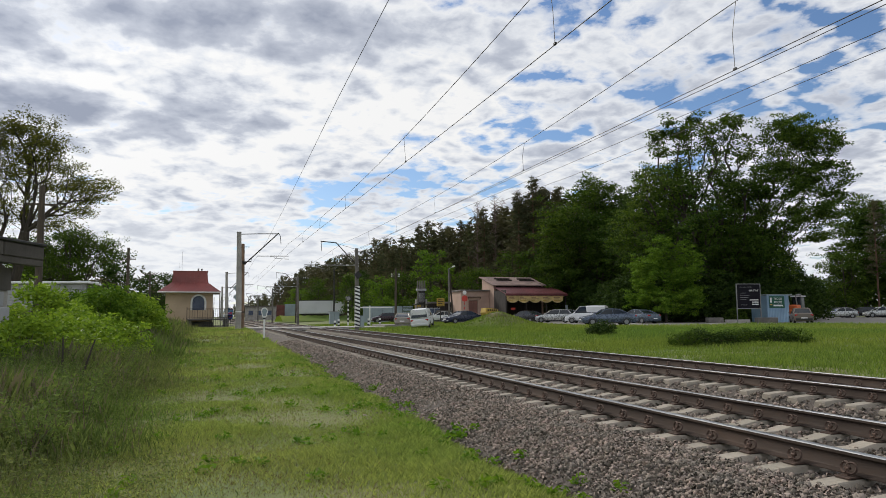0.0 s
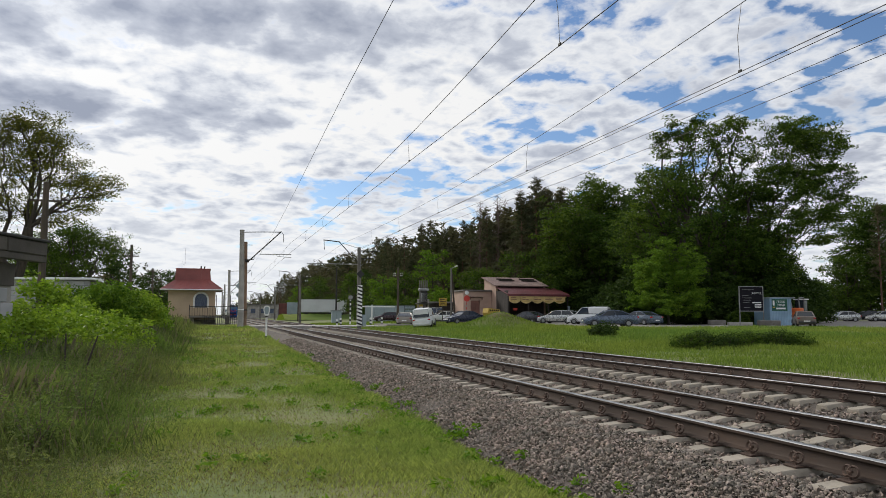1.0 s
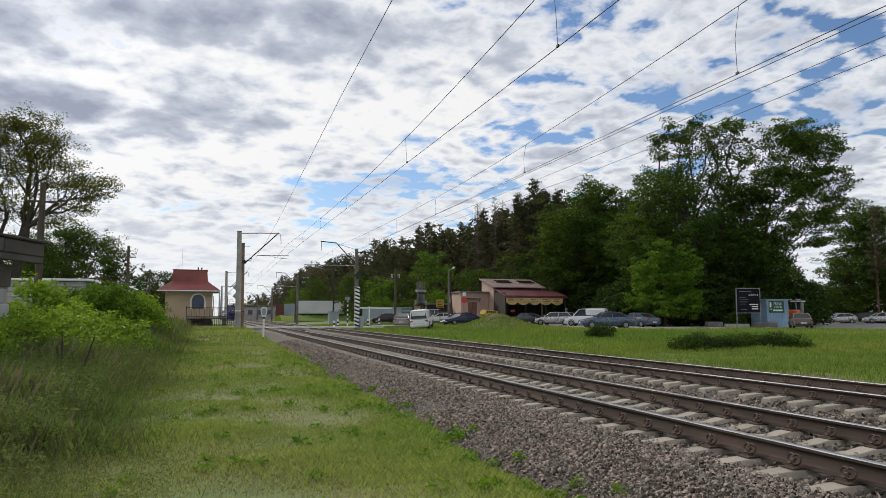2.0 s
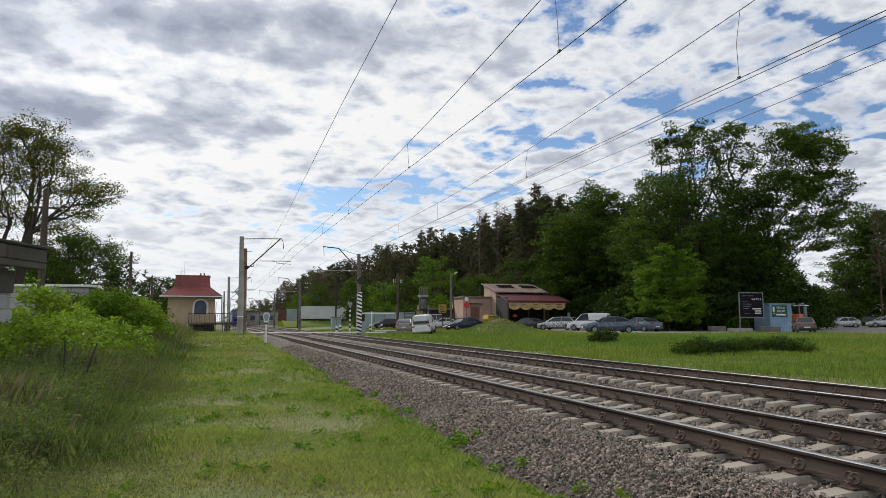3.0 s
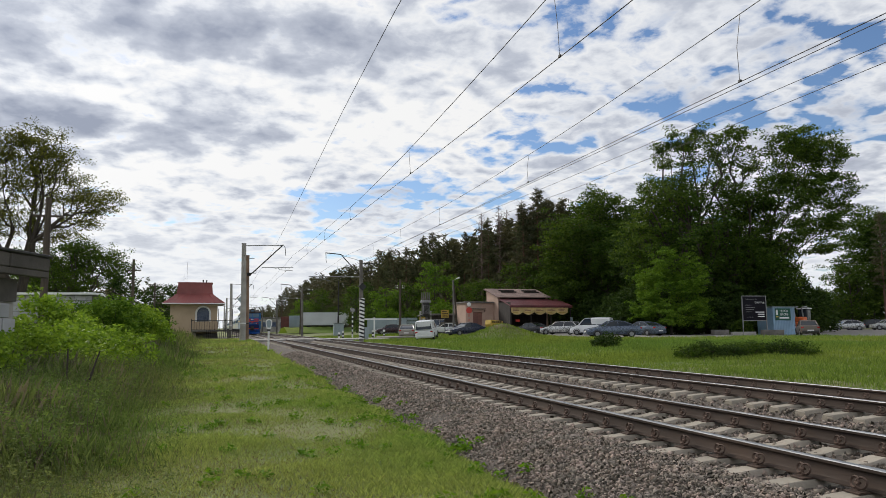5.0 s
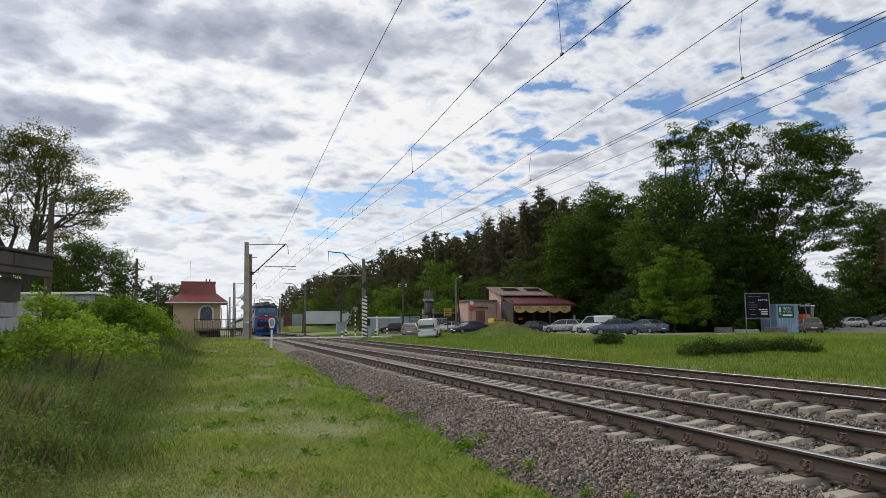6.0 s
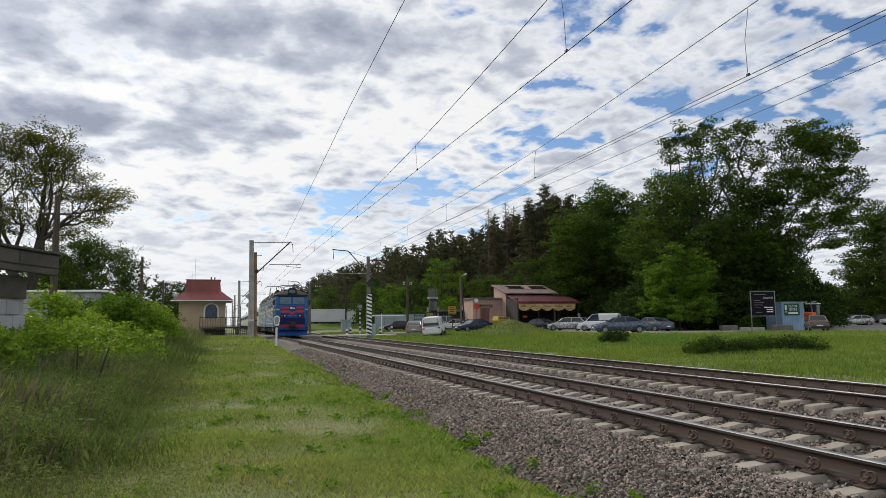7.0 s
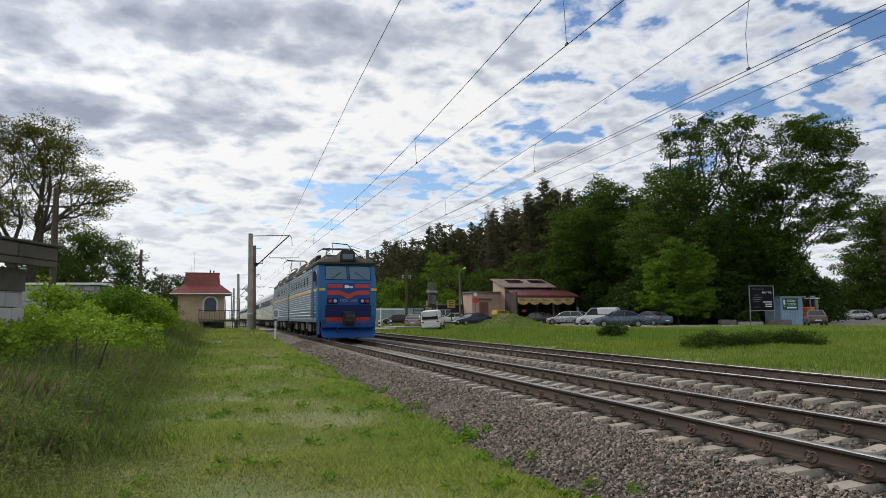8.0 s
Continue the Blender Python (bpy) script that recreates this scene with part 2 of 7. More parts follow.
# ---- materials ----
def material(name, color, rough=0.7, metal=0.0, vary=0.25, scale=6.0, bump=0.15, tint=None, stain=0.0, stain_color=(0.1, 0.08, 0.06),
             island=0.0, objvar=0.0, through_light=0.0, emit=0.0, stretch=(1, 1, 1), spec=0.5):
    """A surface with colour variation at two scales and fine relief; tint is the second colour of its blotches."""
    mt = bpy.data.materials.new(name)
    mt.use_nodes = True
    nt = mt.node_tree
    bs = nt.nodes["Principled BSDF"]
    N, L = nt.nodes.new, nt.links.new
    tc, mp = N("ShaderNodeTexCoord"), N("ShaderNodeMapping")
    L(tc.outputs["Object"], mp.inputs[0])
    mp.inputs["Scale"].default_value = stretch

    def nz(sc, detail=4, rg=0.6):
        n = N("ShaderNodeTexNoise")
        L(mp.outputs[0], n.inputs["Vector"])
        n.inputs["Scale"].default_value, n.inputs["Detail"].default_value, n.inputs["Roughness"].default_value = sc, detail, rg
        return n.outputs[0]

    def rng(v, lo, hi, a, b):
        n = N("ShaderNodeMapRange")
        L(v, n.inputs[0])
        for i, q in enumerate((lo, hi, a, b)):
            n.inputs[i + 1].default_value = q
        return n.outputs[0]

    def mixc(f, a, b, mode="MIX"):
        n = N("ShaderNodeMix")
        n.data_type, n.blend_type = "RGBA", mode
        if isinstance(f, float):
            n.inputs["Factor"].default_value = f
        else:
            L(f, n.inputs["Factor"])
        for i, q in ((6, a), (7, b)):
            if isinstance(q, tuple):
                n.inputs[i].default_value = (*q, 1)
            else:
                L(q, n.inputs[i])
        return n.outputs[2]

    fine, broad = nz(scale * 5), nz(scale * 0.45, 3, 0.5)
    c2 = tint if tint else tuple(min(1, q * (1 + vary)) for q in color)
    c1 = color if tint else tuple(q * (1 - vary) for q in color)
    col = mixc(rng(broad, 0.35, 0.65, 0, 1), c1, c2)
    dark = tuple(q * (1 - 0.6 * vary) for q in (1, 1, 1))
    col = mixc(rng(fine, 0.35, 0.7, 0, 1), mixc(1.0, col, dark, "MULTIPLY"), col)
    if stain:
        st = nz(scale * 0.9, 6, 0.7)
        col = mixc(rng(st, 0.52, 0.68, 0, stain), col, stain_color)
    for amount, node, socket in ((island, "ShaderNodeNewGeometry", "Random Per Island"), (objvar, "ShaderNodeObjectInfo", "Random")):
        if amount:
            r = N(node).outputs[socket]
            hs = N("ShaderNodeHueSaturation")
            L(rng(r, 0, 1, 1 - amount, 1 + amount), hs.inputs["Value"])
            L(rng(r, 0, 1, 0.5 + 0.035 * amount, 0.5 - 0.035 * amount), hs.inputs["Hue"])
            L(col, hs.inputs["Color"])
            col = hs.outputs[0]
    L(col, bs.inputs["Base Color"])
    bs.inputs["Metallic"].default_value = metal
    bs.inputs["Specular IOR Level"].default_value = spec
    L(rng(fine, 0.3, 0.7, max(0.03, rough - 0.1), min(1, rough + 0.1)), bs.inputs["Roughness"])
    if bump:
        bp = N("ShaderNodeBump")
        bp.inputs["Strength"].default_value, bp.inputs["Distance"].default_value = bump, 0.02
        L(fine, bp.inputs["Height"]), L(bp.outputs[0], bs.inputs["Normal"])
    if emit:
        bs.inputs["Emission Strength"].default_value = emit
        L(col, bs.inputs["Emission Color"])
    if through_light:
        tr, ms = N("ShaderNodeBsdfTranslucent"), N("ShaderNodeMixShader")
        warm = mixc(1.0, col, (1.0, 1.0, 0.55), "MULTIPLY")
        L(warm, tr.inputs[0])
        ms.inputs[0].default_value = through_light
        L(bs.outputs[0], ms.inputs[1]), L(tr.outputs[0], ms.inputs[2])
        L(ms.outputs[0], nt.nodes["Material Output"].inputs[0])
    return mt


def glass_mat(name, color=(0.02, 0.025, 0.03), rough=0.05):
    mt = bpy.data.materials.new(name)
    mt.use_nodes = True
    b = mt.node_tree.nodes["Principled BSDF"]
    b.inputs["Base Color"].default_value = (*color, 1)
    b.inputs["Roughness"].default_value = rough
    b.inputs["Coat Weight"].default_value = 0.0
    return mt


M_GROUND = material("meadow_soil", (0.13, 0.18, 0.045), 0.95, vary=0.35, scale=0.9, bump=0.6, tint=(0.20, 0.205, 0.075), stain=0.35, stain_color=(0.16, 0.12, 0.06))
M_BLADE = material("grass_blade", (0.225, 0.335, 0.083), 0.75, vary=0.3, scale=0.35, bump=0, tint=(0.345, 0.385, 0.13), island=0.35, through_light=0.45, spec=0.15)
M_MEADOW = material("meadow_blade", (0.15, 0.25, 0.05), 0.75, vary=0.3, scale=0.12, bump=0, tint=(0.24, 0.30, 0.06), island=0.3, through_light=0.4, spec=0.15)
M_DRY = material("dry_grass", (0.25, 0.25, 0.095), 0.75, vary=0.3, scale=0.4, bump=0, tint=(0.16, 0.12, 0.075), island=0.35, through_light=0.35, spec=0.08)
M_HERB = material("weed_leaf", (0.11, 0.24, 0.02), 0.5, vary=0.3, scale=0.6, bump=0, tint=(0.17, 0.29, 0.03), island=0.35, through_light=0.45, spec=0.08)
M_BALLAST = material("ballast_bed", (0.095, 0.077, 0.062), 0.95, vary=0.45, scale=9, bump=1.0, tint=(0.14, 0.115, 0.095))
M_STONE = material("crushed_stone", (0.225, 0.195, 0.16), 0.9, vary=0.3, scale=8, bump=0.3, tint=(0.27, 0.215, 0.17), island=0.62)
M_SLEEPER = material("sleeper_concrete", (0.33, 0.292, 0.235), 0.9, vary=0.2, scale=5, bump=0.35, stain=0.6, stain_color=(0.22, 0.16, 0.11), objvar=0.15)
M_RAIL = material("rail_steel_rusty", (0.072, 0.053, 0.043), 0.75, 0.3, vary=0.3, scale=4, bump=0.2, stain=0.35, stain_color=(0.11, 0.06, 0.034), spec=0.25, stretch=(1, 0.25, 1))
M_SHINE = material("rail_head_polished", (0.36, 0.36, 0.36), 0.34, 1.0, vary=0.1, scale=5, bump=0.02, stretch=(1, 0.1, 1))
M_CLIP = material("fastening_steel", (0.105, 0.068, 0.052), 0.75, 0.4, vary=0.3, scale=30, bump=0.2)
M_CONC = material("concrete", (0.38, 0.36, 0.33), 0.9, vary=0.22, scale=3, bump=0.3, stain=0.45, stain_color=(0.2, 0.18, 0.15))
M_CONC_D = material("concrete_weathered", (0.17, 0.155, 0.14), 0.92, vary=0.3, scale=2.5, bump=0.4, stain=0.6, stain_color=(0.08, 0.07, 0.06))
M_RUSTPOST = material("mast_rusty", (0.26, 0.17, 0.115), 0.85, 0.1, vary=0.3, scale=3, bump=0.3, stain=0.6, stain_color=(0.15, 0.07, 0.035))
M_STEEL = material("galvanised_steel", (0.30, 0.30, 0.30), 0.5, 0.6, vary=0.2, scale=6, bump=0.1)
M_IRON = material("dark_iron", (0.045, 0.042, 0.04), 0.6, 0.4, vary=0.3, scale=8, bump=0.15)
M_WIRE = material("wire", (0.05, 0.045, 0.04), 0.5, 0.6, vary=0.1, scale=8, bump=0)
M_WOOD = material("pole_wood", (0.085, 0.066, 0.05), 0.9, vary=0.35, scale=4, bump=0.4, stretch=(4, 4, 0.4))
M_BARK = material("bark", (0.055, 0.044, 0.034), 0.95, vary=0.4, scale=3, bump=0.6, stretch=(3, 3, 0.6))
M_PINEBARK = material("pine_bark", (0.15, 0.085, 0.055), 0.95, vary=0.4, scale=2, bump=0.5, stretch=(3, 3, 0.6))
M_LEAF = material("leaf_mid", (0.055, 0.104, 0.016), 0.55, vary=0.3, scale=0.22, bump=0, tint=(0.095, 0.152, 0.022), island=0.5, through_light=0.34, spec=0.08)
M_LEAF_L = material("leaf_bright", (0.19, 0.32, 0.035), 0.5, vary=0.3, scale=0.3, bump=0, tint=(0.29, 0.41, 0.05), island=0.35, through_light=0.42, spec=0.08)
M_LEAF_S = material("leaf_sparse", (0.115, 0.125, 0.03), 0.55, vary=0.3, scale=0.22, bump=0, tint=(0.15, 0.165, 0.035), island=0.45, through_light=0.45, spec=0.08)
M_LEAF_M = material("leaf_fresh", (0.105, 0.20, 0.020), 0.6, vary=0.3, scale=0.3, bump=0, tint=(0.155, 0.26, 0.030), island=0.4, through_light=0.35, spec=0.08)
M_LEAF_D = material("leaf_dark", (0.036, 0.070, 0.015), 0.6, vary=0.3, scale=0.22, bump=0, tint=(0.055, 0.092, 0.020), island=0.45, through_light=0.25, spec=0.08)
M_NEEDLE = material("pine_needles", (0.085, 0.098, 0.054), 0.8, vary=0.35, scale=0.2, bump=0, tint=(0.135, 0.122, 0.074), island=0.4, through_light=0.25, objvar=0.25, spec=0.08)
M_DEADN = material("dead_twigs", (0.15, 0.105, 0.085), 0.9, vary=0.3, scale=0.3, bump=0, island=0.3)
M_WHITE = material("white_paint", (0.78, 0.78, 0.76), 0.6, vary=0.08, scale=4, bump=0.05, stain=0.15, stain_color=(0.4, 0.37, 0.32))
M_BLACK = material("black_paint", (0.02, 0.02, 0.022), 0.55, vary=0.2, scale=4, bump=0.05)
M_ASPHALT = material("asphalt", (0.20, 0.19, 0.175), 0.9, vary=0.2, scale=1.2, bump=0.4, tint=(0.25, 0.23, 0.20), stain=0.4, stain_color=(0.13, 0.12, 0.11))
M_GLASS = glass_mat("window_glass")


# ---- ground ----
def smooth(a, b, x):
    t = np.clip((np.asarray(x, float) - a) / (b - a), 0, 1)
    return t * t * (3 - 2 * t)


def ground_z(x, y):
    """Height of the ground: meadow on both sides, the track bed sunk between them. Rail tops lie at 0."""
    x, y = np.asarray(x, float), np.asarray(y, float)
    left = -0.44 + 0.54 * smooth(6, 52, y) + 0.30 * smooth(-8.5, -15, x)
    right = -0.20 + 0.32 * smooth(8, 22, x) + 0.25 * smooth(45, 80, x)
    right = right + 1.2 * np.exp(-(((x - 18.3) / 2.6) ** 2 + ((y - 51.3) / 2.2) ** 2))
    bed = -0.60
    z = np.where(x < 2, left + (bed - left) * smooth(-2.6, -1.5, x), right + (bed - right) * smooth(8.4, 7.2, x))
    bumps = 0.05 * np.sin(x * 1.9 + 1.3 * np.sin(y * 0.9)) * np.sin(y * 1.3 + 0.7 * np.sin(x * 1.1))
    return z + bumps * np.where((x > -1.6) & (x < 7.3), 0, 1)


def gz(x, y):
    return float(ground_z(x, y))


def make_ground():
    xs = np.concatenate([np.array([-3000, -1500, -700, -300, -150, -90, -60]), np.arange(-45, -12, 1.5), np.arange(-12, -3, 0.4), np.arange(-3, -1.2, 0.15),
                         np.arange(-1, 7, 1.0), np.arange(7, 9, 0.2), np.arange(9, 30, 0.5), np.arange(30, 90, 2.0), np.array([100, 150, 300, 700, 1500, 3000])])
    ys = np.concatenate([np.array([-3000, -1000, -300, -100, -50, -25]), np.arange(-12, 30, 0.4), np.arange(30, 70, 0.7), np.arange(70, 140, 2.5),
                         np.array([150, 180, 230, 300, 450, 800, 1500, 3000, 4500])])
    X, Y = np.meshgrid(xs, ys, indexing="ij")
    V = np.stack([X, Y, ground_z(X, Y)], -1).reshape(-1, 3)
    n = len(ys)
    i, j = np.meshgrid(np.arange(len(xs) - 1), np.arange(n - 1), indexing="ij")
    a = (i * n + j).ravel()
    me = raw_mesh("ground", V, np.stack([a, a + n, a + n + 1, a + 1], 1), M_GROUND)
    me.polygons.foreach_set("use_smooth", [True] * len(me.polygons))
    tagged(new("ground", me), "uneven green meadow with mown and dry patches", "ground", kind="structure")


make_ground()


def sheet(name, x0, x1, y0, y1, step, mat, lift, label, category, ragged=0.6):
    """A paved sheet that follows the ground, with a worn, uneven rim."""
    xs, ys = np.arange(x0, x1 + step, step), np.arange(y0, y1 + step, step)
    X, Y = np.meshgrid(xs, ys, indexing="ij")
    edge = (X == xs[0]) | (X == xs[-1]) | (Y == ys[0]) | (Y == ys[-1])
    r = np.random.RandomState(4)
    X, Y = X + edge * r.uniform(-ragged, ragged, X.shape), Y + edge * r.uniform(-ragged, ragged, X.shape)
    Z = ground_z(X, Y) + lift - edge * (lift + 0.05)
    n = len(ys)
    i, j = np.meshgrid(np.arange(len(xs) - 1), np.arange(n - 1), indexing="ij")
    a = (i * n + j).ravel()
    me = raw_mesh(name, np.stack([X, Y, Z], -1).reshape(-1, 3), np.stack([a, a + n, a + n + 1, a + 1], 1), mat)
    me.polygons.foreach_set("use_smooth", [True] * len(me.polygons))
    return tagged(new(name, me), label, category, kind="structure")


sheet("parking_lot", 24, 48, 45, 92, 1.6, M_ASPHALT, 0.06, "worn grey asphalt of the roadside car park", "pavement")
sheet("yard", 48.5, 120, 38, 84, 1.6, M_ASPHALT, 0.06, "dusty pale asphalt yard beside the meadow", "pavement")

# ---- the two tracks ----
PITCH = 0.5435
TRACK_X = (0.80, 5.22)


def rail_profile():
    half = [(0.075, -0.18), (0.075, -0.170), (0.020, -0.155), (0.010, -0.14), (0.009, -0.055), (0.030, -0.040), (0.0365, -0.034), (0.0375, -0.012)]
    return half + [(-x, z) for x, z in reversed(half)]


def make_ballast():
    prof = [(-2.35, -0.72), (-1.95, -0.50), (-1.45, -0.38), (-1.0, -0.245), (-0.5, -0.225), (-0.2, -0.25), (2.05, -0.25), (2.5, -0.34), (3.3, -0.37),
            (3.8, -0.33), (4.0, -0.26), (6.6, -0.25), (7.2, -0.33), (7.9, -0.72)]
    ys = np.concatenate([np.arange(-14, 40, 0.5), np.arange(40, 130, 3.0), np.array([150, 200, 300, 450, 700])])
    V, n = [], len(prof)
    for y in ys:
        V += [(x + 0.05 * noise.noise((x * 2, y * 0.8, 0)), y, z + (0.025 * noise.noise((x * 3, y * 3, 5)) if -0.7 < z < -0.26 else 0)) for x, z in prof]
    F = [(i * n + j, i * n + j + 1, (i + 1) * n + j + 1, (i + 1) * n + j) for i in range(len(ys) - 1) for j in range(n - 1)]
    me = raw_mesh("ballast", V, F, M_BALLAST)
    tagged(new("ballast", me), "bed of grey-brown crushed stone under two tracks", "ballast", kind="structure")


make_ballast()


def make_stones():
    """Loose crushed stone over the bed: uneven lumps, thick near the shoulder, one object of stuff."""
    r = np.random.RandomState(3)
    base = np.array([(1, 0, 0), (-1, 0, 0), (0, 1, 0), (0, -1, 0), (0, 0, 1), (0, 0, -1), (.6, .6, .6), (-.6, .6, .5), (.6, -.6, .5), (-.6, -.6, .6)], float)
    tri = np.array([(0, 2, 6), (2, 4, 6), (4, 0, 6), (2, 1, 7), (1, 4, 7), (4, 2, 7), (0, 4, 8), (4, 3, 8), (3, 0, 8), (1, 3, 9), (3, 4, 9), (4, 1, 9)])
    px = [-2.35, -1.95, -1.45, -1.0, -0.5, -0.2, 2.05, 2.5, 3.3, 3.8, 4.0, 6.6, 7.2, 7.9]
    pz = [-0.72, -0.50, -0.38, -0.245, -0.225, -0.25, -0.25, -0.34, -0.37, -0.33, -0.26, -0.25, -0.33, -0.72]
    sets = []
    for x0, x1, y0, y1, count, s0, s1 in ((-2.1, -0.4, -2, 6, 19000, 0.012, 0.032), (-2.0, -0.4, 6, 16, 11500, 0.017, 0.037), (-2.0, -0.5, 16, 36, 5500, 0.03, 0.05),
                                          (-0.5, 2.5, -2, 14, 9000, 0.02, 0.042), (2.4, 4.0, 0, 25, 6500, 0.025, 0.05), (4.0, 6.6, 2, 20, 4000, 0.025, 0.045), (-0.5, 7.0, 16, 45, 4500, 0.035, 0.055), (-2.1, 7.0, -14, -2, 8000, 0.03, 0.05)):
        x, y, s = r.uniform(x0, x1, count), r.uniform(y0, y1, count), r.uniform(s0, s1, count)
        x = np.where((x < -1.75) & (r.rand(count) < 0.55), r.uniform(-1.7, -0.6, count), x)
        sets.append(np.stack([x, y, np.interp(x, px, pz) + s * 0.25, s], 1))
    # strays in the grass edge
    x, y = -1.9 - np.abs(r.normal(0, 0.35, 1500)), r.uniform(-1, 25, 1500)
    sets.append(np.stack([x, y, ground_z(x, y) + 0.012, r.uniform(0.015, 0.035, 1500)], 1))
    P = np.concatenate(sets)
    n = len(P)
    shape = base[None] * r.uniform(0.65, 1.2, (n, 10, 1)) * r.uniform(0.6, 1.15, (n, 1, 3)) + r.normal(0, 0.1, (n, 10, 3))
    q = r.normal(size=(n, 4))
    q /= np.linalg.norm(q, axis=1, keepdims=True)
    w, a, b, c = q.T
    R = np.stack([1 - 2 * (b * b + c * c), 2 * (a * b - c * w), 2 * (a * c + b * w), 2 * (a * b + c * w), 1 - 2 * (a * a + c * c), 2 * (b * c - a * w),
                  2 * (a * c - b * w), 2 * (b * c + a * w), 1 - 2 * (a * a + b * b)], 1).reshape(n, 3, 3)
    V = np.einsum("nij,nkj->nki", R, shape) * P[:, 3, None, None] + P[:, None, :3]
    F = tri[None] + (np.arange(n) * 10)[:, None, None]
    tagged(new("ballast_stones", raw_mesh("ballast_stones", V.reshape(-1, 3), F.reshape(-1, 3), M_STONE)), "loose angular crushed stones, grey and brown", "ballast", kind="stuff")


make_stones()


def sleeper_bm():
    """A prestressed concrete sleeper: trapezoid section, raised rail seats, lower waist."""
    rings = []
    for x, top in ((-1.35, -0.235), (-1.33, -0.215), (-1.02, -0.195), (-0.56, -0.19), (-0.38, -0.225), (0.38, -0.225), (0.56, -0.19), (1.02, -0.195), (1.33, -0.215), (1.35, -0.235)):
        rings.append([(x, -0.15, -0.40), (x, 0.15, -0.40), (x, 0.098, top - 0.012), (x, 0.085, top), (x, -0.085, top), (x, -0.098, top - 0.012)])
    return B().loft(rings)


def fastening_bm():
    """Both clips of one rail seat: base plate, bolts and pairs of sprung loops."""
    b = B()
    b.box(-0.19, 0.19, -0.075, 0.075, -0.19, -0.175, 0.004)
    for s in (-1, 1):
        for o in (-0.03, 0.03):
            b.ring((s * 0.112, o, -0.112), (s, 0.2 if o > 0 else -0.2, 0.3), 0.044, 0.011, 12, 4)
        b.tube([(s * 0.115, 0, -0.18), (s * 0.115, 0, -0.085)], 0.012, 6)
        b.box(s * 0.115 - 0.02, s * 0.115 + 0.02, -0.02, 0.02, -0.125, -0.105, 0.004)
    return b


SLEEPER, FASTENING = sleeper_bm().mesh("sleeper"), fastening_bm().mesh("fastening")
SLEEPER.materials.append(M_SLEEPER), FASTENING.materials.append(M_CLIP)


def make_track(x, y_first, count, phase):
    t = thing("railway_track", pose(x, 0, 0), "straight broad-gauge railway track on concrete sleepers", "railway track", "tracks", "structure")
    for s in (-0.80, 0.80):
        ra = part("rail", B().prism([(px + s, pz) for px, pz in rail_profile()], "y", -14, 600), M_RAIL, t, "rust-brown steel rail")
        part("running_surface", B().prism([(s - 0.036, -0.011), (s - 0.033, -0.003), (s - 0.015, 0), (s + 0.015, 0), (s + 0.033, -0.003), (s + 0.036, -0.011)], "y", -14, 600), M_SHINE, ra, "polished running surface")
    for i in range(count):
        y = phase + (y_first + i) * PITCH
        dz = 0.004 * math.sin(i * 2.3)
        sl = part("sleeper", SLEEPER, None, t, m=pose(0, y, dz, 0, 0, 0.4 * math.sin(i * 1.7)))
        if -4 < y < 45:
            for s in (-0.80, 0.80):
                part("fastening", FASTENING, None, sl, m=pose(s, 0, 0))
    rest = B()
    y = phase + (y_first + count) * PITCH
    while y < 260:
        rest.box(-1.35, 1.35, y - 0.11, y + 0.11, -0.36, -0.2)
        y += PITCH
    tagged(part("far_sleepers", rest, M_SLEEPER, t), kind="stuff")


make_track(TRACK_X[0], -24, 176, 0.0)
make_track(TRACK_X[1], -22, 174, 0.22)


# ---- buildings ----
M_PEACH = material("peach_render", (0.52, 0.39, 0.27), 0.9, vary=0.1, scale=1.2, bump=0.25, stain=0.25, stain_color=(0.36, 0.28, 0.21))
M_PINK = material("pink_render", (0.46, 0.32, 0.25), 0.9, vary=0.12, scale=0.9, bump=0.25, stain=0.3, stain_color=(0.32, 0.24, 0.19))
M_REDROOF = material("red_metal_roof", (0.27, 0.075, 0.066), 0.5, 0.1, vary=0.2, scale=1.2, bump=0.1, stain=0.35, stain_color=(0.2, 0.05, 0.045))
M_BROWNROOF = material("brown_tile_roof", (0.19, 0.12, 0.105), 0.7, vary=0.25, scale=2, bump=0.15, stain=0.3, stain_color=(0.12, 0.09, 0.08))
M_MAROON = material("maroon_sheet_roof", (0.15, 0.045, 0.05), 0.45, 0.1, vary=0.2, scale=0.9, bump=0.1)
M_DARKWOOD = material("dark_boards", (0.035, 0.028, 0.024), 0.85, vary=0.35, scale=3, bump=0.3, stretch=(4, 4, 0.5))
M_DOOR = material("brown_door", (0.22, 0.10, 0.075), 0.7, vary=0.2, scale=2, bump=0.15)
M_VALANCE = material("cream_awning_cloth", (0.62, 0.46, 0.20), 0.85, vary=0.2, scale=3, bump=0.15, stain=0.4, stain_color=(0.35, 0.22, 0.08))
M_YELLOW = material("yellow_paint", (0.48, 0.32, 0.05), 0.7, vary=0.25, scale=3, bump=0.1, stain=0.6, stain_color=(0.3, 0.2, 0.06))
M_BLUEWIN = material("blue_grey_window", (0.075, 0.10, 0.16), 0.3, vary=0.15, scale=2, bump=0.02)
M_BLUESHEET = material("blue_sheet_metal", (0.22, 0.34, 0.46), 0.5, 0.2, vary=0.15, scale=1.5, bump=0.1, stain=0.35, stain_color=(0.2, 0.2, 0.2))
M_GREYSHEET = material("grey_sheet_metal", (0.30, 0.36, 0.38), 0.55, 0.2, vary=0.12, scale=1.0, bump=0.1, stain=0.25, stain_color=(0.22, 0.2, 0.18))
M_SIGNGREEN = material("green_sign", (0.010, 0.085, 0.050), 0.7, vary=0.12, scale=2, bump=0.02)
